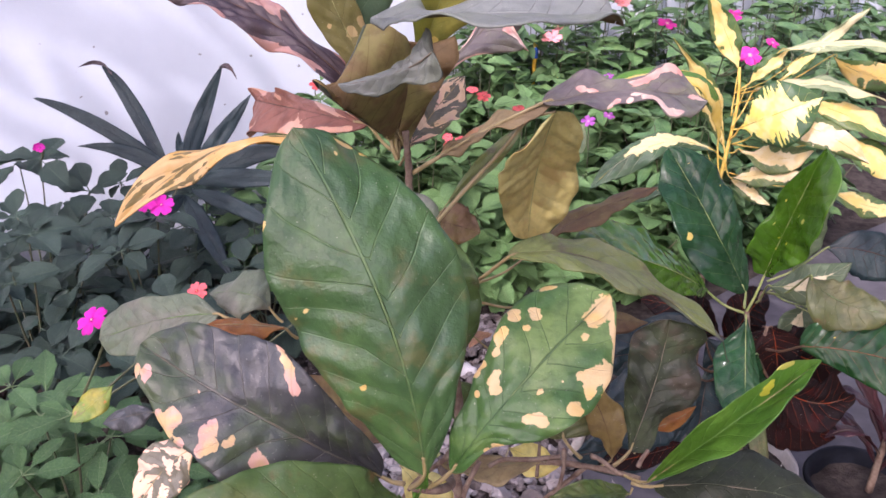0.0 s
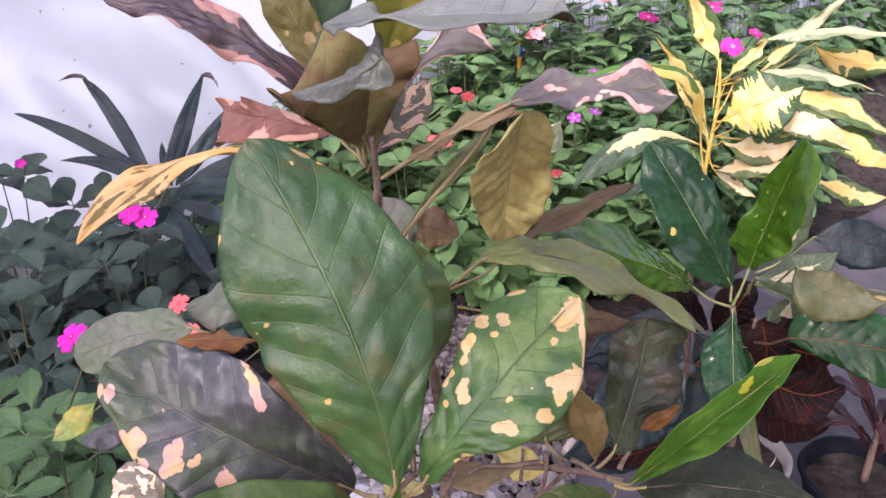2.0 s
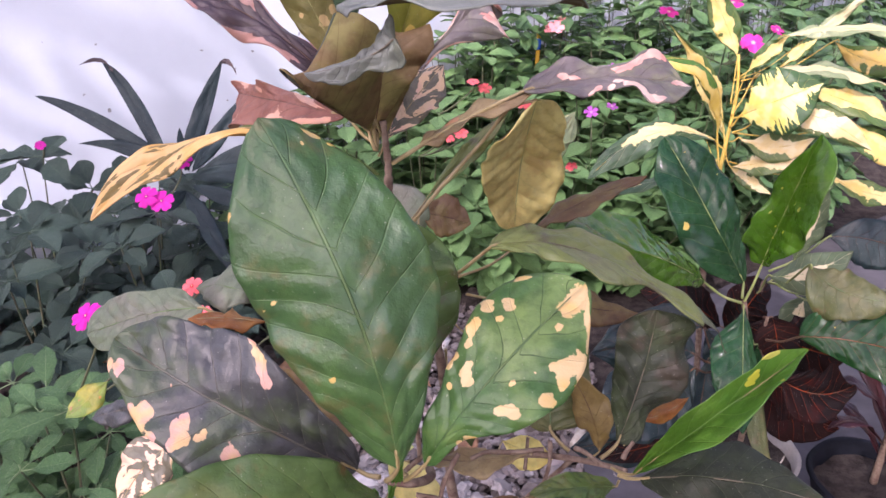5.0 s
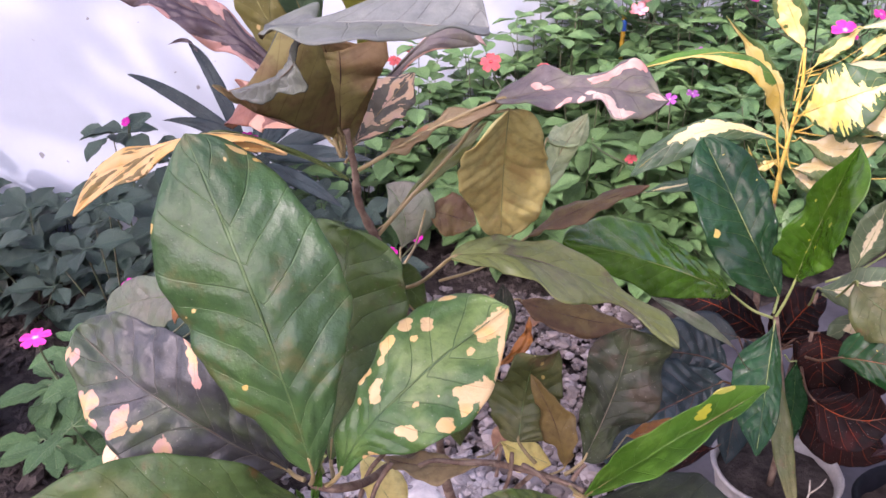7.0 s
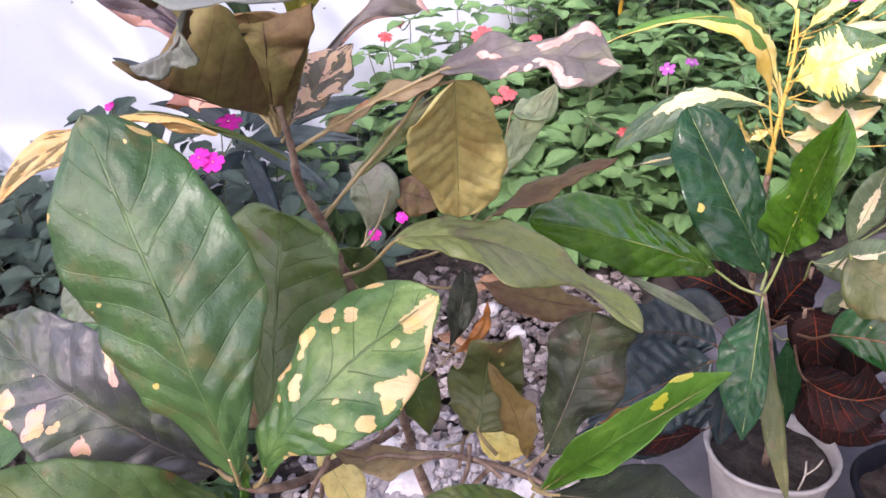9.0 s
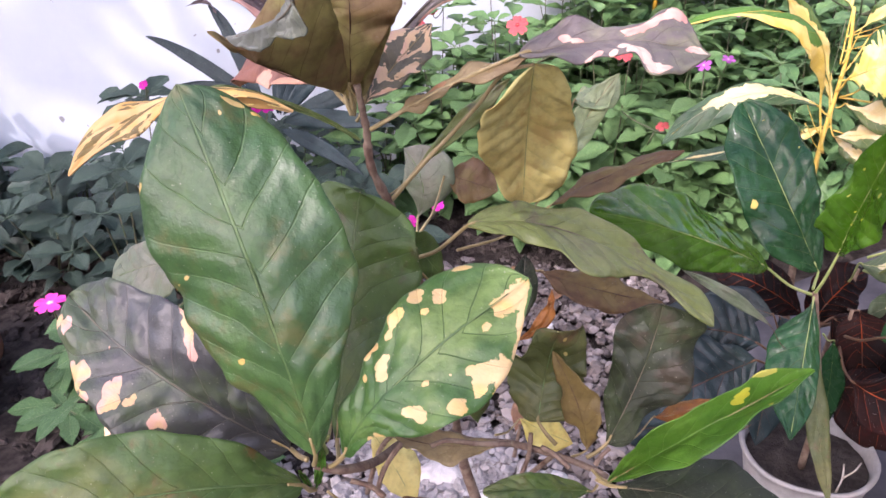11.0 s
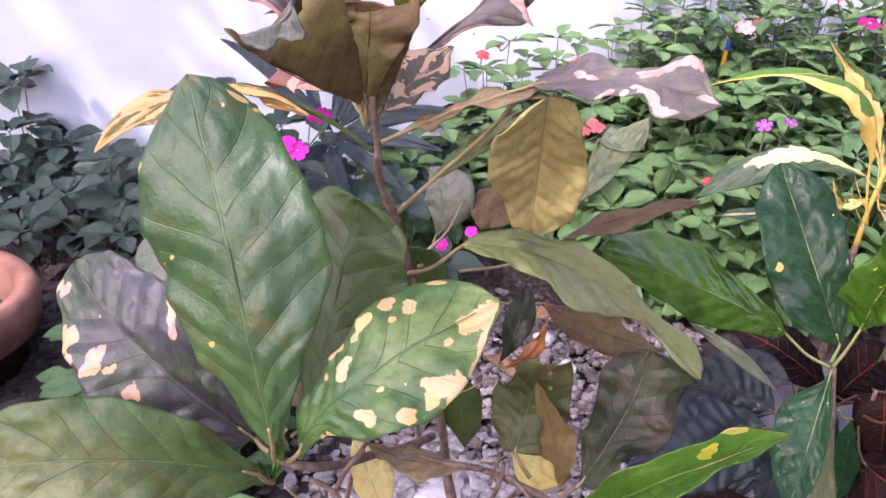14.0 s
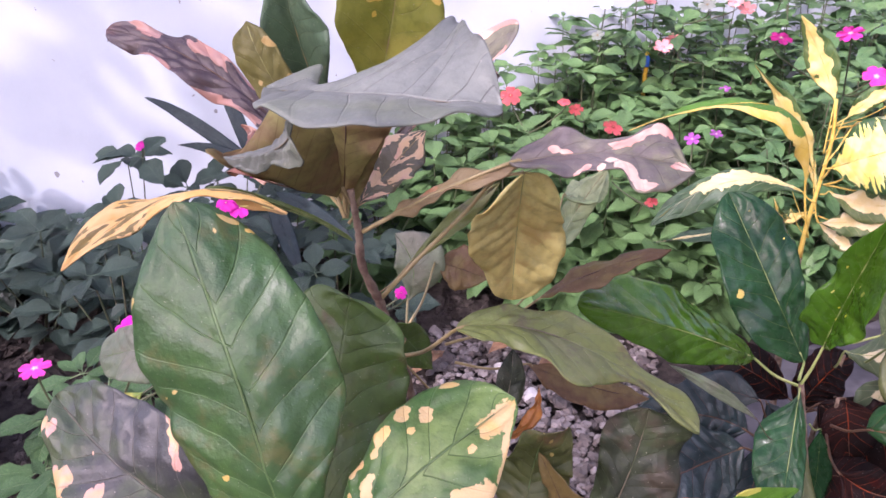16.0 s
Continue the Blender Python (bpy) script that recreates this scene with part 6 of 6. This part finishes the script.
bush("impatiens", "bushy impatiens with green leaves in the half-lit tone", -0.23, 1.36, 0.36, 0.1, 11, "impatiens_mid", 0.046, 199, 5, far=True)
bush("impatiens", "bushy impatiens with green leaves in the half-lit tone", -0.11, 1.38, 0.41, 0.1, 11, "impatiens_mid", 0.044, 200, 6, far=True)
bush("impatiens", "bushy impatiens with green leaves in the half-lit tone", -0.02, 1.43, 0.45, 0.1, 11, "impatiens_mid", 0.044, 201, 6, far=True)
bush("impatiens", "bushy impatiens with green leaves in the half-lit tone", 0.06, 1.5, 0.48, 0.1, 11, "impatiens_mid", 0.044, 202, 6, far=True)
leaf(min(BUSHES, key=lambda b: (b[0].location - Vector((-0.265, 0.500, 0.245))).length)[0], (-0.2764, 0.5026, 0.2369), (-0.2933, 0.4961, 0.2224), (-0.3131, 0.4895, 0.2080), (0.0105, -0.0037, -0.0060), (-0.0112, 0.0037, 0.0053), "turning", "turning", wide=0.5, seed=205, n=3, label="yellowing narrow leaf")


def petal_mesh(name, colour, eye, cup, width, seed):
    """Five rounded, slightly notched petals of a flower of one metre radius, facing up."""
    m, t, bsdf, out = nodes_of(name)
    uv = t.nodes.new("ShaderNodeUVMap")
    sep = t.nodes.new("ShaderNodeSeparateXYZ")
    t.links.new(uv.outputs[0], sep.inputs[0])
    col = mixed(t, ramp(t, noisy(t, 3, 3), 0.35, 0.65), colour, tuple(min(1, c * 1.12 + 0.01) for c in colour))
    col = mixed(t, ramp(t, sep.outputs[1], 0.24, 0.08), col, eye)
    t.links.new(col, bsdf.inputs["Base Color"])
    bsdf.inputs["Roughness"].default_value = 0.6
    tr = t.nodes.new("ShaderNodeBsdfTranslucent")
    t.links.new(col, tr.inputs[0])
    mx = t.nodes.new("ShaderNodeMixShader")
    mx.inputs[0].default_value = 0.3
    t.links.new(bsdf.outputs[0], mx.inputs[1])
    t.links.new(tr.outputs[0], mx.inputs[2])
    t.links.new(mx.outputs[0], out.inputs[0])
    rng = random.Random(seed)
    bm = bmesh.new()
    uvl = bm.loops.layers.uv.new("UVMap")
    uvs = {}
    for k in range(5):
        a0 = k / 5 * math.tau + rng.uniform(-0.08, 0.08)
        lift = 0.02 * (k % 2)
        rows = []
        for i in range(7):
            v = i / 6
            w = width * (0.12 + 0.88 * math.sin(math.pi * 0.5 * min(1, v * 1.25)) * (1 if v < 0.75 else math.sqrt(max(0, 1 - ((v - 0.75) / 0.29) ** 2))))
            row = []
            for j in range(-3, 4):
                u = j / 3
                rr = v * (1 - 0.06 * (1 - abs(u)) * (v > 0.9))
                z = cup * rr * rr + lift + 0.05 * math.sin(u * 3 + k) * rr
                p = bm.verts.new((math.cos(a0) * rr - math.sin(a0) * u * w, math.sin(a0) * rr + math.cos(a0) * u * w, z))
                uvs[p] = ((u + 1) / 2, v)
                row.append(p)
            rows.append(row)
        for r0, r1 in zip(rows, rows[1:]):
            for j in range(6):
                bm.faces.new((r0[j], r0[j + 1], r1[j + 1], r1[j]))
    for f in bm.faces:
        for lp in f.loops:
            lp[uvl].uv = uvs[lp.vert]
    bmesh.ops.solidify(bm, geom=bm.faces[:], thickness=0.02)
    me = bpy.data.meshes.new(name)
    bm.to_mesh(me)
    bm.free()
    me.materials.append(m)
    me.polygons.foreach_set("use_smooth", [True] * len(me.polygons))
    return me


PETALS = {
    "magenta": petal_mesh("petals_magenta", (0.66, 0.020, 0.42), (0.45, 0.005, 0.25), -0.10, 0.42, 1),
    "pink": petal_mesh("petals_vivid_pink", (0.74, 0.06, 0.40), (0.80, 0.55, 0.55), -0.05, 0.40, 2),
    "coral": petal_mesh("petals_coral", (0.82, 0.19, 0.20), (0.60, 0.03, 0.05), -0.12, 0.42, 3),
    "rose": petal_mesh("petals_pale_rose", (0.78, 0.36, 0.36), (0.70, 0.12, 0.16), 0.25, 0.40, 4),
    "violet": petal_mesh("petals_violet", (0.50, 0.14, 0.52), (0.75, 0.50, 0.70), 0.05, 0.36, 5),
    "white": petal_mesh("petals_white", (0.80, 0.80, 0.78), (0.75, 0.60, 0.45), -0.05, 0.42, 6),
}
EYE_MAT = plain_material("flower_eye", (0.75, 0.55, 0.25), (0.85, 0.75, 0.55), 20, 0.6)


def flower(colour, at, r, face=(0.0, -0.6, 0.8)):
    """A flower on its stalk, part of the bedding plant next to it."""
    at = Vector(at)
    root, tips = min(BUSHES, key=lambda b: min((q - at).length for q in b[1]))
    tip = min(tips, key=lambda q: (q - at).length)
    o = root.matrix_world.translation
    rng = random.Random(int(at.x * 9999) + int(at.z * 777))
    d = (Vector(face) + Vector((rng.uniform(-0.3, 0.3), rng.uniform(-0.3, 0.3), rng.uniform(-0.2, 0.2)))).normalized()
    ob = new("flower", PETALS[colour])
    ob.parent = root
    r *= 0.88
    ob.matrix_basis = Matrix.LocRotScale(at - o, d.to_track_quat("Z", "Y") @ Euler((0, 0, rng.uniform(0, 6))).to_quaternion(), (r, r, r))
    ob["label"] = colour + " five petalled flower"
    low = at - d * r * 1.5
    bm = bmesh.new()
    inv = ob.matrix_basis.inverted()
    tube_into(bm, [inv @ (p - o) for p in (at - d * 0.001, low, low.lerp(tip, 0.6) - Vector((0, 0, 0.004)), tip)], 0.0011 / r, 0.0013 / r, 8, 5)
    part("flower_stalk", bm, SOFTSTEM, ob)
    bm = bmesh.new()
    bmesh.ops.create_icosphere(bm, subdivisions=1, radius=0.07, matrix=Matrix.Translation((0, 0, 0.03)) @ Matrix.Diagonal((1, 1, 0.6, 1)))
    part("flower_eye", bm, EYE_MAT, ob)
    return ob


flower("magenta", (-0.406, 0.900, 0.266), 0.019)
flower("magenta", (-0.386, 0.900, 0.260), 0.019)
flower("magenta", (-0.367, 0.930, 0.309), 0.022)
flower("magenta", (-0.601, 1.000, 0.312), 0.008)
flower("magenta", (-0.291, 0.516, 0.293), 0.016)
flower("magenta", (-0.566, 0.950, 0.324), 0.008)
flower("coral", (-0.232, 0.600, 0.280), 0.012)
flower("coral", (-0.205, 0.550, 0.277), 0.01)
flower("pink", (-0.468, 0.579, 0.187), 0.019, (0.0, -0.38, 0.9))
flower("magenta", (-0.089, 0.800, 0.232), 0.009)
flower("magenta", (-0.108, 0.750, 0.232), 0.009)
flower("coral", (-0.059, 1.243, 0.360), 0.021)
flower("coral", (-0.254, 1.340, 0.343), 0.016)
flower("coral", (-0.229, 1.350, 0.363), 0.012)
flower("coral", (0.033, 1.200, 0.363), 0.012)
flower("coral", (0.052, 1.200, 0.352), 0.014)
flower("coral", (0.112, 1.150, 0.338), 0.018)
flower("coral", (0.017, 1.000, 0.327), 0.012)
flower("coral", (0.000, 1.000, 0.320), 0.01)
flower("coral", (-0.005, 1.100, 0.307), 0.01)
flower("coral", (0.168, 0.950, 0.293), 0.01)
flower("rose", (0.187, 1.500, 0.409), 0.018)
flower("rose", (0.206, 1.500, 0.422), 0.016)
flower("rose", (0.158, 1.500, 0.490), 0.014)
flower("rose", (0.307, 1.500, 0.490), 0.016)
flower("rose", (0.328, 1.500, 0.478), 0.018)
flower("white", (0.069, 1.450, 0.434), 0.014)
flower("white", (0.080, 1.450, 0.489), 0.014)
flower("white", (0.254, 1.450, 0.490), 0.018)
flower("pink", (0.327, 1.149, 0.474), 0.018)
flower("pink", (0.381, 1.030, 0.496), 0.018)
flower("pink", (0.441, 1.100, 0.434), 0.02)
flower("pink", (0.477, 1.200, 0.414), 0.017)
flower("pink", (0.470, 1.210, 0.419), 0.014)
flower("pink", (0.531, 1.250, 0.434), 0.014)
flower("violet", (0.240, 1.270, 0.295), 0.015)
flower("violet", (0.278, 1.284, 0.302), 0.013)
flower("violet", (0.303, 1.450, 0.344), 0.012)
flower("rose", (0.185, 1.400, 0.423), 0.018)

# ---- cordyline in the black pot ----
cordyline = thing("cordyline", (0.452, 0.605, 0.06), "small dark red cordyline growing in a black pot", "plant")
STALKS["cordyline"] = BARK
tube("stem", [(0.452, 0.605, 0.055), (0.45, 0.60, 0.10), (0.452, 0.60, 0.13)], 0.004, 0.003, BARK, cordyline)
rng = random.Random(21)
for k in range(11):
    a = k * 2.4
    r = rng.uniform(0.05, 0.085)
    b = Vector((0.452, 0.60, 0.08 + 0.005 * k))
    tip = b + Vector((math.cos(a) * r, math.sin(a) * r, rng.uniform(0.03, 0.09)))
    mid = b.lerp(tip, 0.5) + Vector((0, 0, 0.022))
    w = Vector((-math.sin(a), math.cos(a), 0.1)) * rng.uniform(0.008, 0.012)
    leaf(cordyline, b, mid, tip, w, -w, "cordyline", "cordyline", wide=0.5, seed=300 + k)

# ---- dry leaves and a bleached stick on the ground ----
rng = random.Random(31)
for x, y, z, s, k in ((-0.43, 0.83, 0.05, 0.045, "dry"), (-0.36, 0.80, 0.04, 0.04, "dry"), (-0.05, 0.86, 0.01, 0.035, "dry"), (-0.13, 0.95, 0.012, 0.04, "dry"), (-0.02, 1.02, 0.015, 0.04, "dry"), (-0.16, 0.74, 0.012, 0.045, "dry"),
                      (0.03, 0.70, 0.012, 0.03, "dry"), (-0.33, 0.92, 0.03, 0.05, "dry"), (0.05, 0.98, 0.012, 0.03, "dry"), (-0.22, 0.85, 0.02, 0.04, "dry")):
    lit = thing("fallen_leaf", (x, y, z), "curled dry brown fallen leaf on the ground", "leaf", "fallen leaves")
    a = rng.uniform(0, 6.28)
    d, w = Vector((math.cos(a), math.sin(a), 0)) * s, Vector((-math.sin(a), math.cos(a), 0.25)) * s * 0.42
    leaf(lit, lit.location - d, lit.location + Vector((0, 0, 0.008)), lit.location + d, w, -w + Vector((0, 0, s * 0.2)), k, k, wide=0.5, seed=400 + int(s * 900) + int(a * 10))
for k, (x, y, r) in enumerate(((-0.045, 0.605, 0.030), (0.005, 0.575, 0.022), (-0.09, 0.66, 0.020), (0.03, 0.93, 0.014), (-0.02, 0.99, 0.017), (0.075, 0.62, 0.020))):
    rock = thing("stone", (x, y, -0.01), "rough pale grey stone lying in the gravel", "stone", "pale stones")
    bm = bmesh.new()
    bmesh.ops.create_icosphere(bm, subdivisions=3, radius=r)
    for p in bm.verts:
        q = p.co / r
        p.co *= 1 + 0.35 * noise.noise(q * 1.2 + Vector((k * 3, 0, 0))) + 0.10 * noise.noise(q * 4)
        p.co.z *= 0.6
    part("body", bm, PALE_STONE, rock)
twig = thing("dry_twig", (0.345, 0.600, 0.066), "pale dry forked twig in the pot soil", "twig")
tube("shaft", [(0.335, 0.585, 0.066), (0.342, 0.597, 0.074), (0.346, 0.612, 0.078)], 0.0010, 0.0008, TWIG, twig, 8, 6, 0.2)
tube("prong", [(0.342, 0.597, 0.074), (0.352, 0.602, 0.080), (0.360, 0.612, 0.082)], 0.0009, 0.0007, TWIG, twig, 8, 6, 0.2)
stick = thing("dry_stick", (0.20, 0.80, 0.004), "bleached dry stick lying on the ground", "stick")
tube("shaft", [(0.16, 0.72, 0.006), (0.20, 0.80, 0.010), (0.26, 0.87, 0.008)], 0.006, 0.004, TWIG, stick, knots=0.2)


# ---- the tree whose shade dapples the wall, overhead behind the viewer ----
rng = random.Random(11)
SHADE = Vector((-0.45, 1.0, 0.4)) - SUN * 4.2
side = SUN.cross(Vector((0, 0, 1))).normalized()
high = side.cross(SUN).normalized()
tree = thing("shade_tree", Vector((SHADE.x - 1.6, SHADE.y - 0.8, 0)), "leafy tree branch overhanging the garden bed", "tree")
placed = []
for k in range(4200):
    a, b, c = rng.uniform(-2.3, 1.7), rng.uniform(-1.1, 1.1), rng.uniform(-0.25, 0.25)
    if a > -0.05 and noise.noise((a * 10.0, b * 10.0, 4.0)) > 0.13:
        continue
    if a <= -0.05 and b > -0.08 - 0.25 * (a + 0.3) and rng.random() < 0.86:
        continue
    p = SHADE + side * -a + high * b + SUN * c - tree.location
    s = rng.uniform(0.07, 0.13)
    placed.append((rng.choice(LEAVES["tree"]), Matrix.LocRotScale(p, Euler((rng.uniform(-0.6, 0.6), rng.uniform(-0.6, 0.6), rng.uniform(0, 6.3))), (s, s, s))))
joined_leaves(tree, placed, "tree")
bm = bmesh.new()
tube_into(bm, [(0, 0, 0), (0.02, 0.0, 1.2), (0.3, 0.1, SHADE.z - 0.3), (1.6, 0.8, SHADE.z)], 0.06, 0.015, 24, 10, 0.1)
part("trunk", bm, BARK, tree)
for k in range(5):
    bm = bmesh.new()
    e = SHADE + side * rng.uniform(-1.8, 1.4) + high * rng.uniform(-0.8, 0.8) - tree.location
    tube_into(bm, [(0.3, 0.1, SHADE.z - 0.3), Vector((0.3, 0.1, SHADE.z - 0.3)).lerp(e, 0.5) + Vector((0, 0, 0.1)), e], 0.02, 0.006, 10, 6)
    part("limb", bm, BARK, tree)

# ---- stakes ----
YELLOW = plain_material("paint_yellow", (0.70, 0.42, 0.03), (0.78, 0.52, 0.06), 40, 0.5, 0.2, 0.0005)
BLUE = plain_material("tape_blue", (0.02, 0.09, 0.42), (0.03, 0.12, 0.50), 40, 0.4, 0.2, 0.0005)
for sx, sy, sz in ((0.155, 1.533, 0.40), (0.205, 1.56, 0.33)):
    st = thing("garden_stake", (sx, sy, 0), "thin yellow garden stake with blue tape in the bed", "stake", "stakes in the bed")
    tube("rod", [(sx, sy, -0.05), (sx + 0.004, sy, sz * 0.5), (sx + 0.010, sy, sz)], 0.0048, 0.0048, YELLOW, st)
    tube("tape", [(sx + 0.0092, sy, sz - 0.034), (sx + 0.0097, sy, sz - 0.012)], 0.0058, 0.0058, BLUE, st)

# ---- gravel ----
rng = random.Random(5)
STONES = []
for k in range(9):
    bm = bmesh.new()
    bmesh.ops.create_icosphere(bm, subdivisions=2, radius=1.0)
    for p in bm.verts:
        p.co *= 1 + 0.55 * noise.noise(p.co * 1.4 + Vector((k * 7, 0, 0))) + 0.30 * noise.noise(p.co * 2.9 + Vector((0, k * 5, 0)))
        p.co.z *= 0.62
    me = bpy.data.meshes.new("pebble")
    bm.to_mesh(me)
    bm.free()
    me.materials.append(STONE)
    STONES.append(me)
gravel = tagged(new("gravel"), "loose pale grey and white pebbles on the ground", "gravel", kind="structure")
spots = []
for k in range(5200):
    x, y = rng.uniform(-0.26, 0.21), rng.uniform(0.34, 1.12)
    if x < -0.16 + 0.05 * math.sin(y * 9) and rng.random() < 0.6:
        continue
    if (Vector((x, y, 0)) - WALL_A).dot(WALL_OUT) < 0.40 + 0.05 * math.sin(x * 20):
        continue
    spots.append((x, y, rng.uniform(0.0028, 0.0075) * (1.9 if rng.random() < 0.05 else 1)))
picked = [s for s in spots if 0.5 < s[1] < 1.0 and -0.12 < s[0] < 0.16][:300]
rest = [s for s in spots if s not in set(picked)]


def stone_pose(x, y, r):
    return Matrix.LocRotScale((x, y, -0.022 + r * 0.45 + rng.uniform(0, 0.010)), Euler((rng.uniform(-0.5, 0.5), rng.uniform(-0.5, 0.5), rng.uniform(0, 6.28))), (r * rng.uniform(0.8, 1.3), r, r))


for s in picked:
    ob = bpy.data.objects.new("pebble", rng.choice(STONES))
    scene.collection.objects.link(ob)
    ob.parent = gravel
    ob.matrix_basis = stone_pose(*s)
verts, faces = [], []
for s in rest:
    me, m = rng.choice(STONES), stone_pose(*s)
    k = len(verts)
    verts += [m @ v.co for v in me.vertices]
    faces += [[k + i for i in f.vertices] for f in me.polygons]
me = bpy.data.meshes.new("small_gravel")
me.from_pydata(verts, [], faces)
me.materials.append(STONE)
ob = tagged(new("small_gravel", me), kind="stuff")
ob.parent = gravel

verts, faces = [], []
for k in range(900):
    x, y = rng.gauss(-0.055, 0.055), rng.gauss(0.595, 0.055)
    r = rng.uniform(0.003, 0.008) * (1.7 if rng.random() < 0.12 else 1)
    me, m = rng.choice(STONES), Matrix.LocRotScale((x, y, -0.010 + rng.uniform(0, 0.008)), Euler((rng.uniform(-0.7, 0.7), rng.uniform(-0.7, 0.7), rng.uniform(0, 6.28))), (r * rng.uniform(0.8, 1.5), r, r * 0.8))
    k = len(verts)
    verts += [m @ v.co for v in me.vertices]
    faces += [[k + i for i in f.vertices] for f in me.polygons]
me = bpy.data.meshes.new("pale_rubble")
me.from_pydata(verts, [], faces)
me.materials.append(RUBBLE)
ob = tagged(new("pale_rubble", me), "crushed whitish stone", kind="stuff")
ob.parent = gravel

CLOD = plain_material("soil_clods", (0.030, 0.024, 0.022), (0.085, 0.070, 0.062), 50, 0.95, 0.8, 0.004, own=False)
verts, faces = [], []
for k in range(2600):
    x, y = rng.uniform(-1.0, 0.12), rng.uniform(0.45, 1.25)
    if (Vector((x, y, 0)) - WALL_A).dot(WALL_OUT) < 0.02 or (x > -0.2 and y < 0.95):
        continue
    r = rng.uniform(0.003, 0.008) * (2.2 if rng.random() < 0.06 else 1)
    me, m = rng.choice(STONES), Matrix.LocRotScale((x, y, ground_z(x, y) + r * 0.2), Euler((rng.uniform(-1, 1), rng.uniform(-1, 1), rng.uniform(0, 6.28))), (r * 1.3, r, r))
    k = len(verts)
    verts += [m @ v.co for v in me.vertices]
    faces += [[k + i for i in f.vertices] for f in me.polygons]
me = bpy.data.meshes.new("soil_clods")
me.from_pydata(verts, [], faces)
me.materials.append(CLOD)
tagged(new("soil_clods", me), "loose dark clods of garden soil", "soil", kind="stuff")
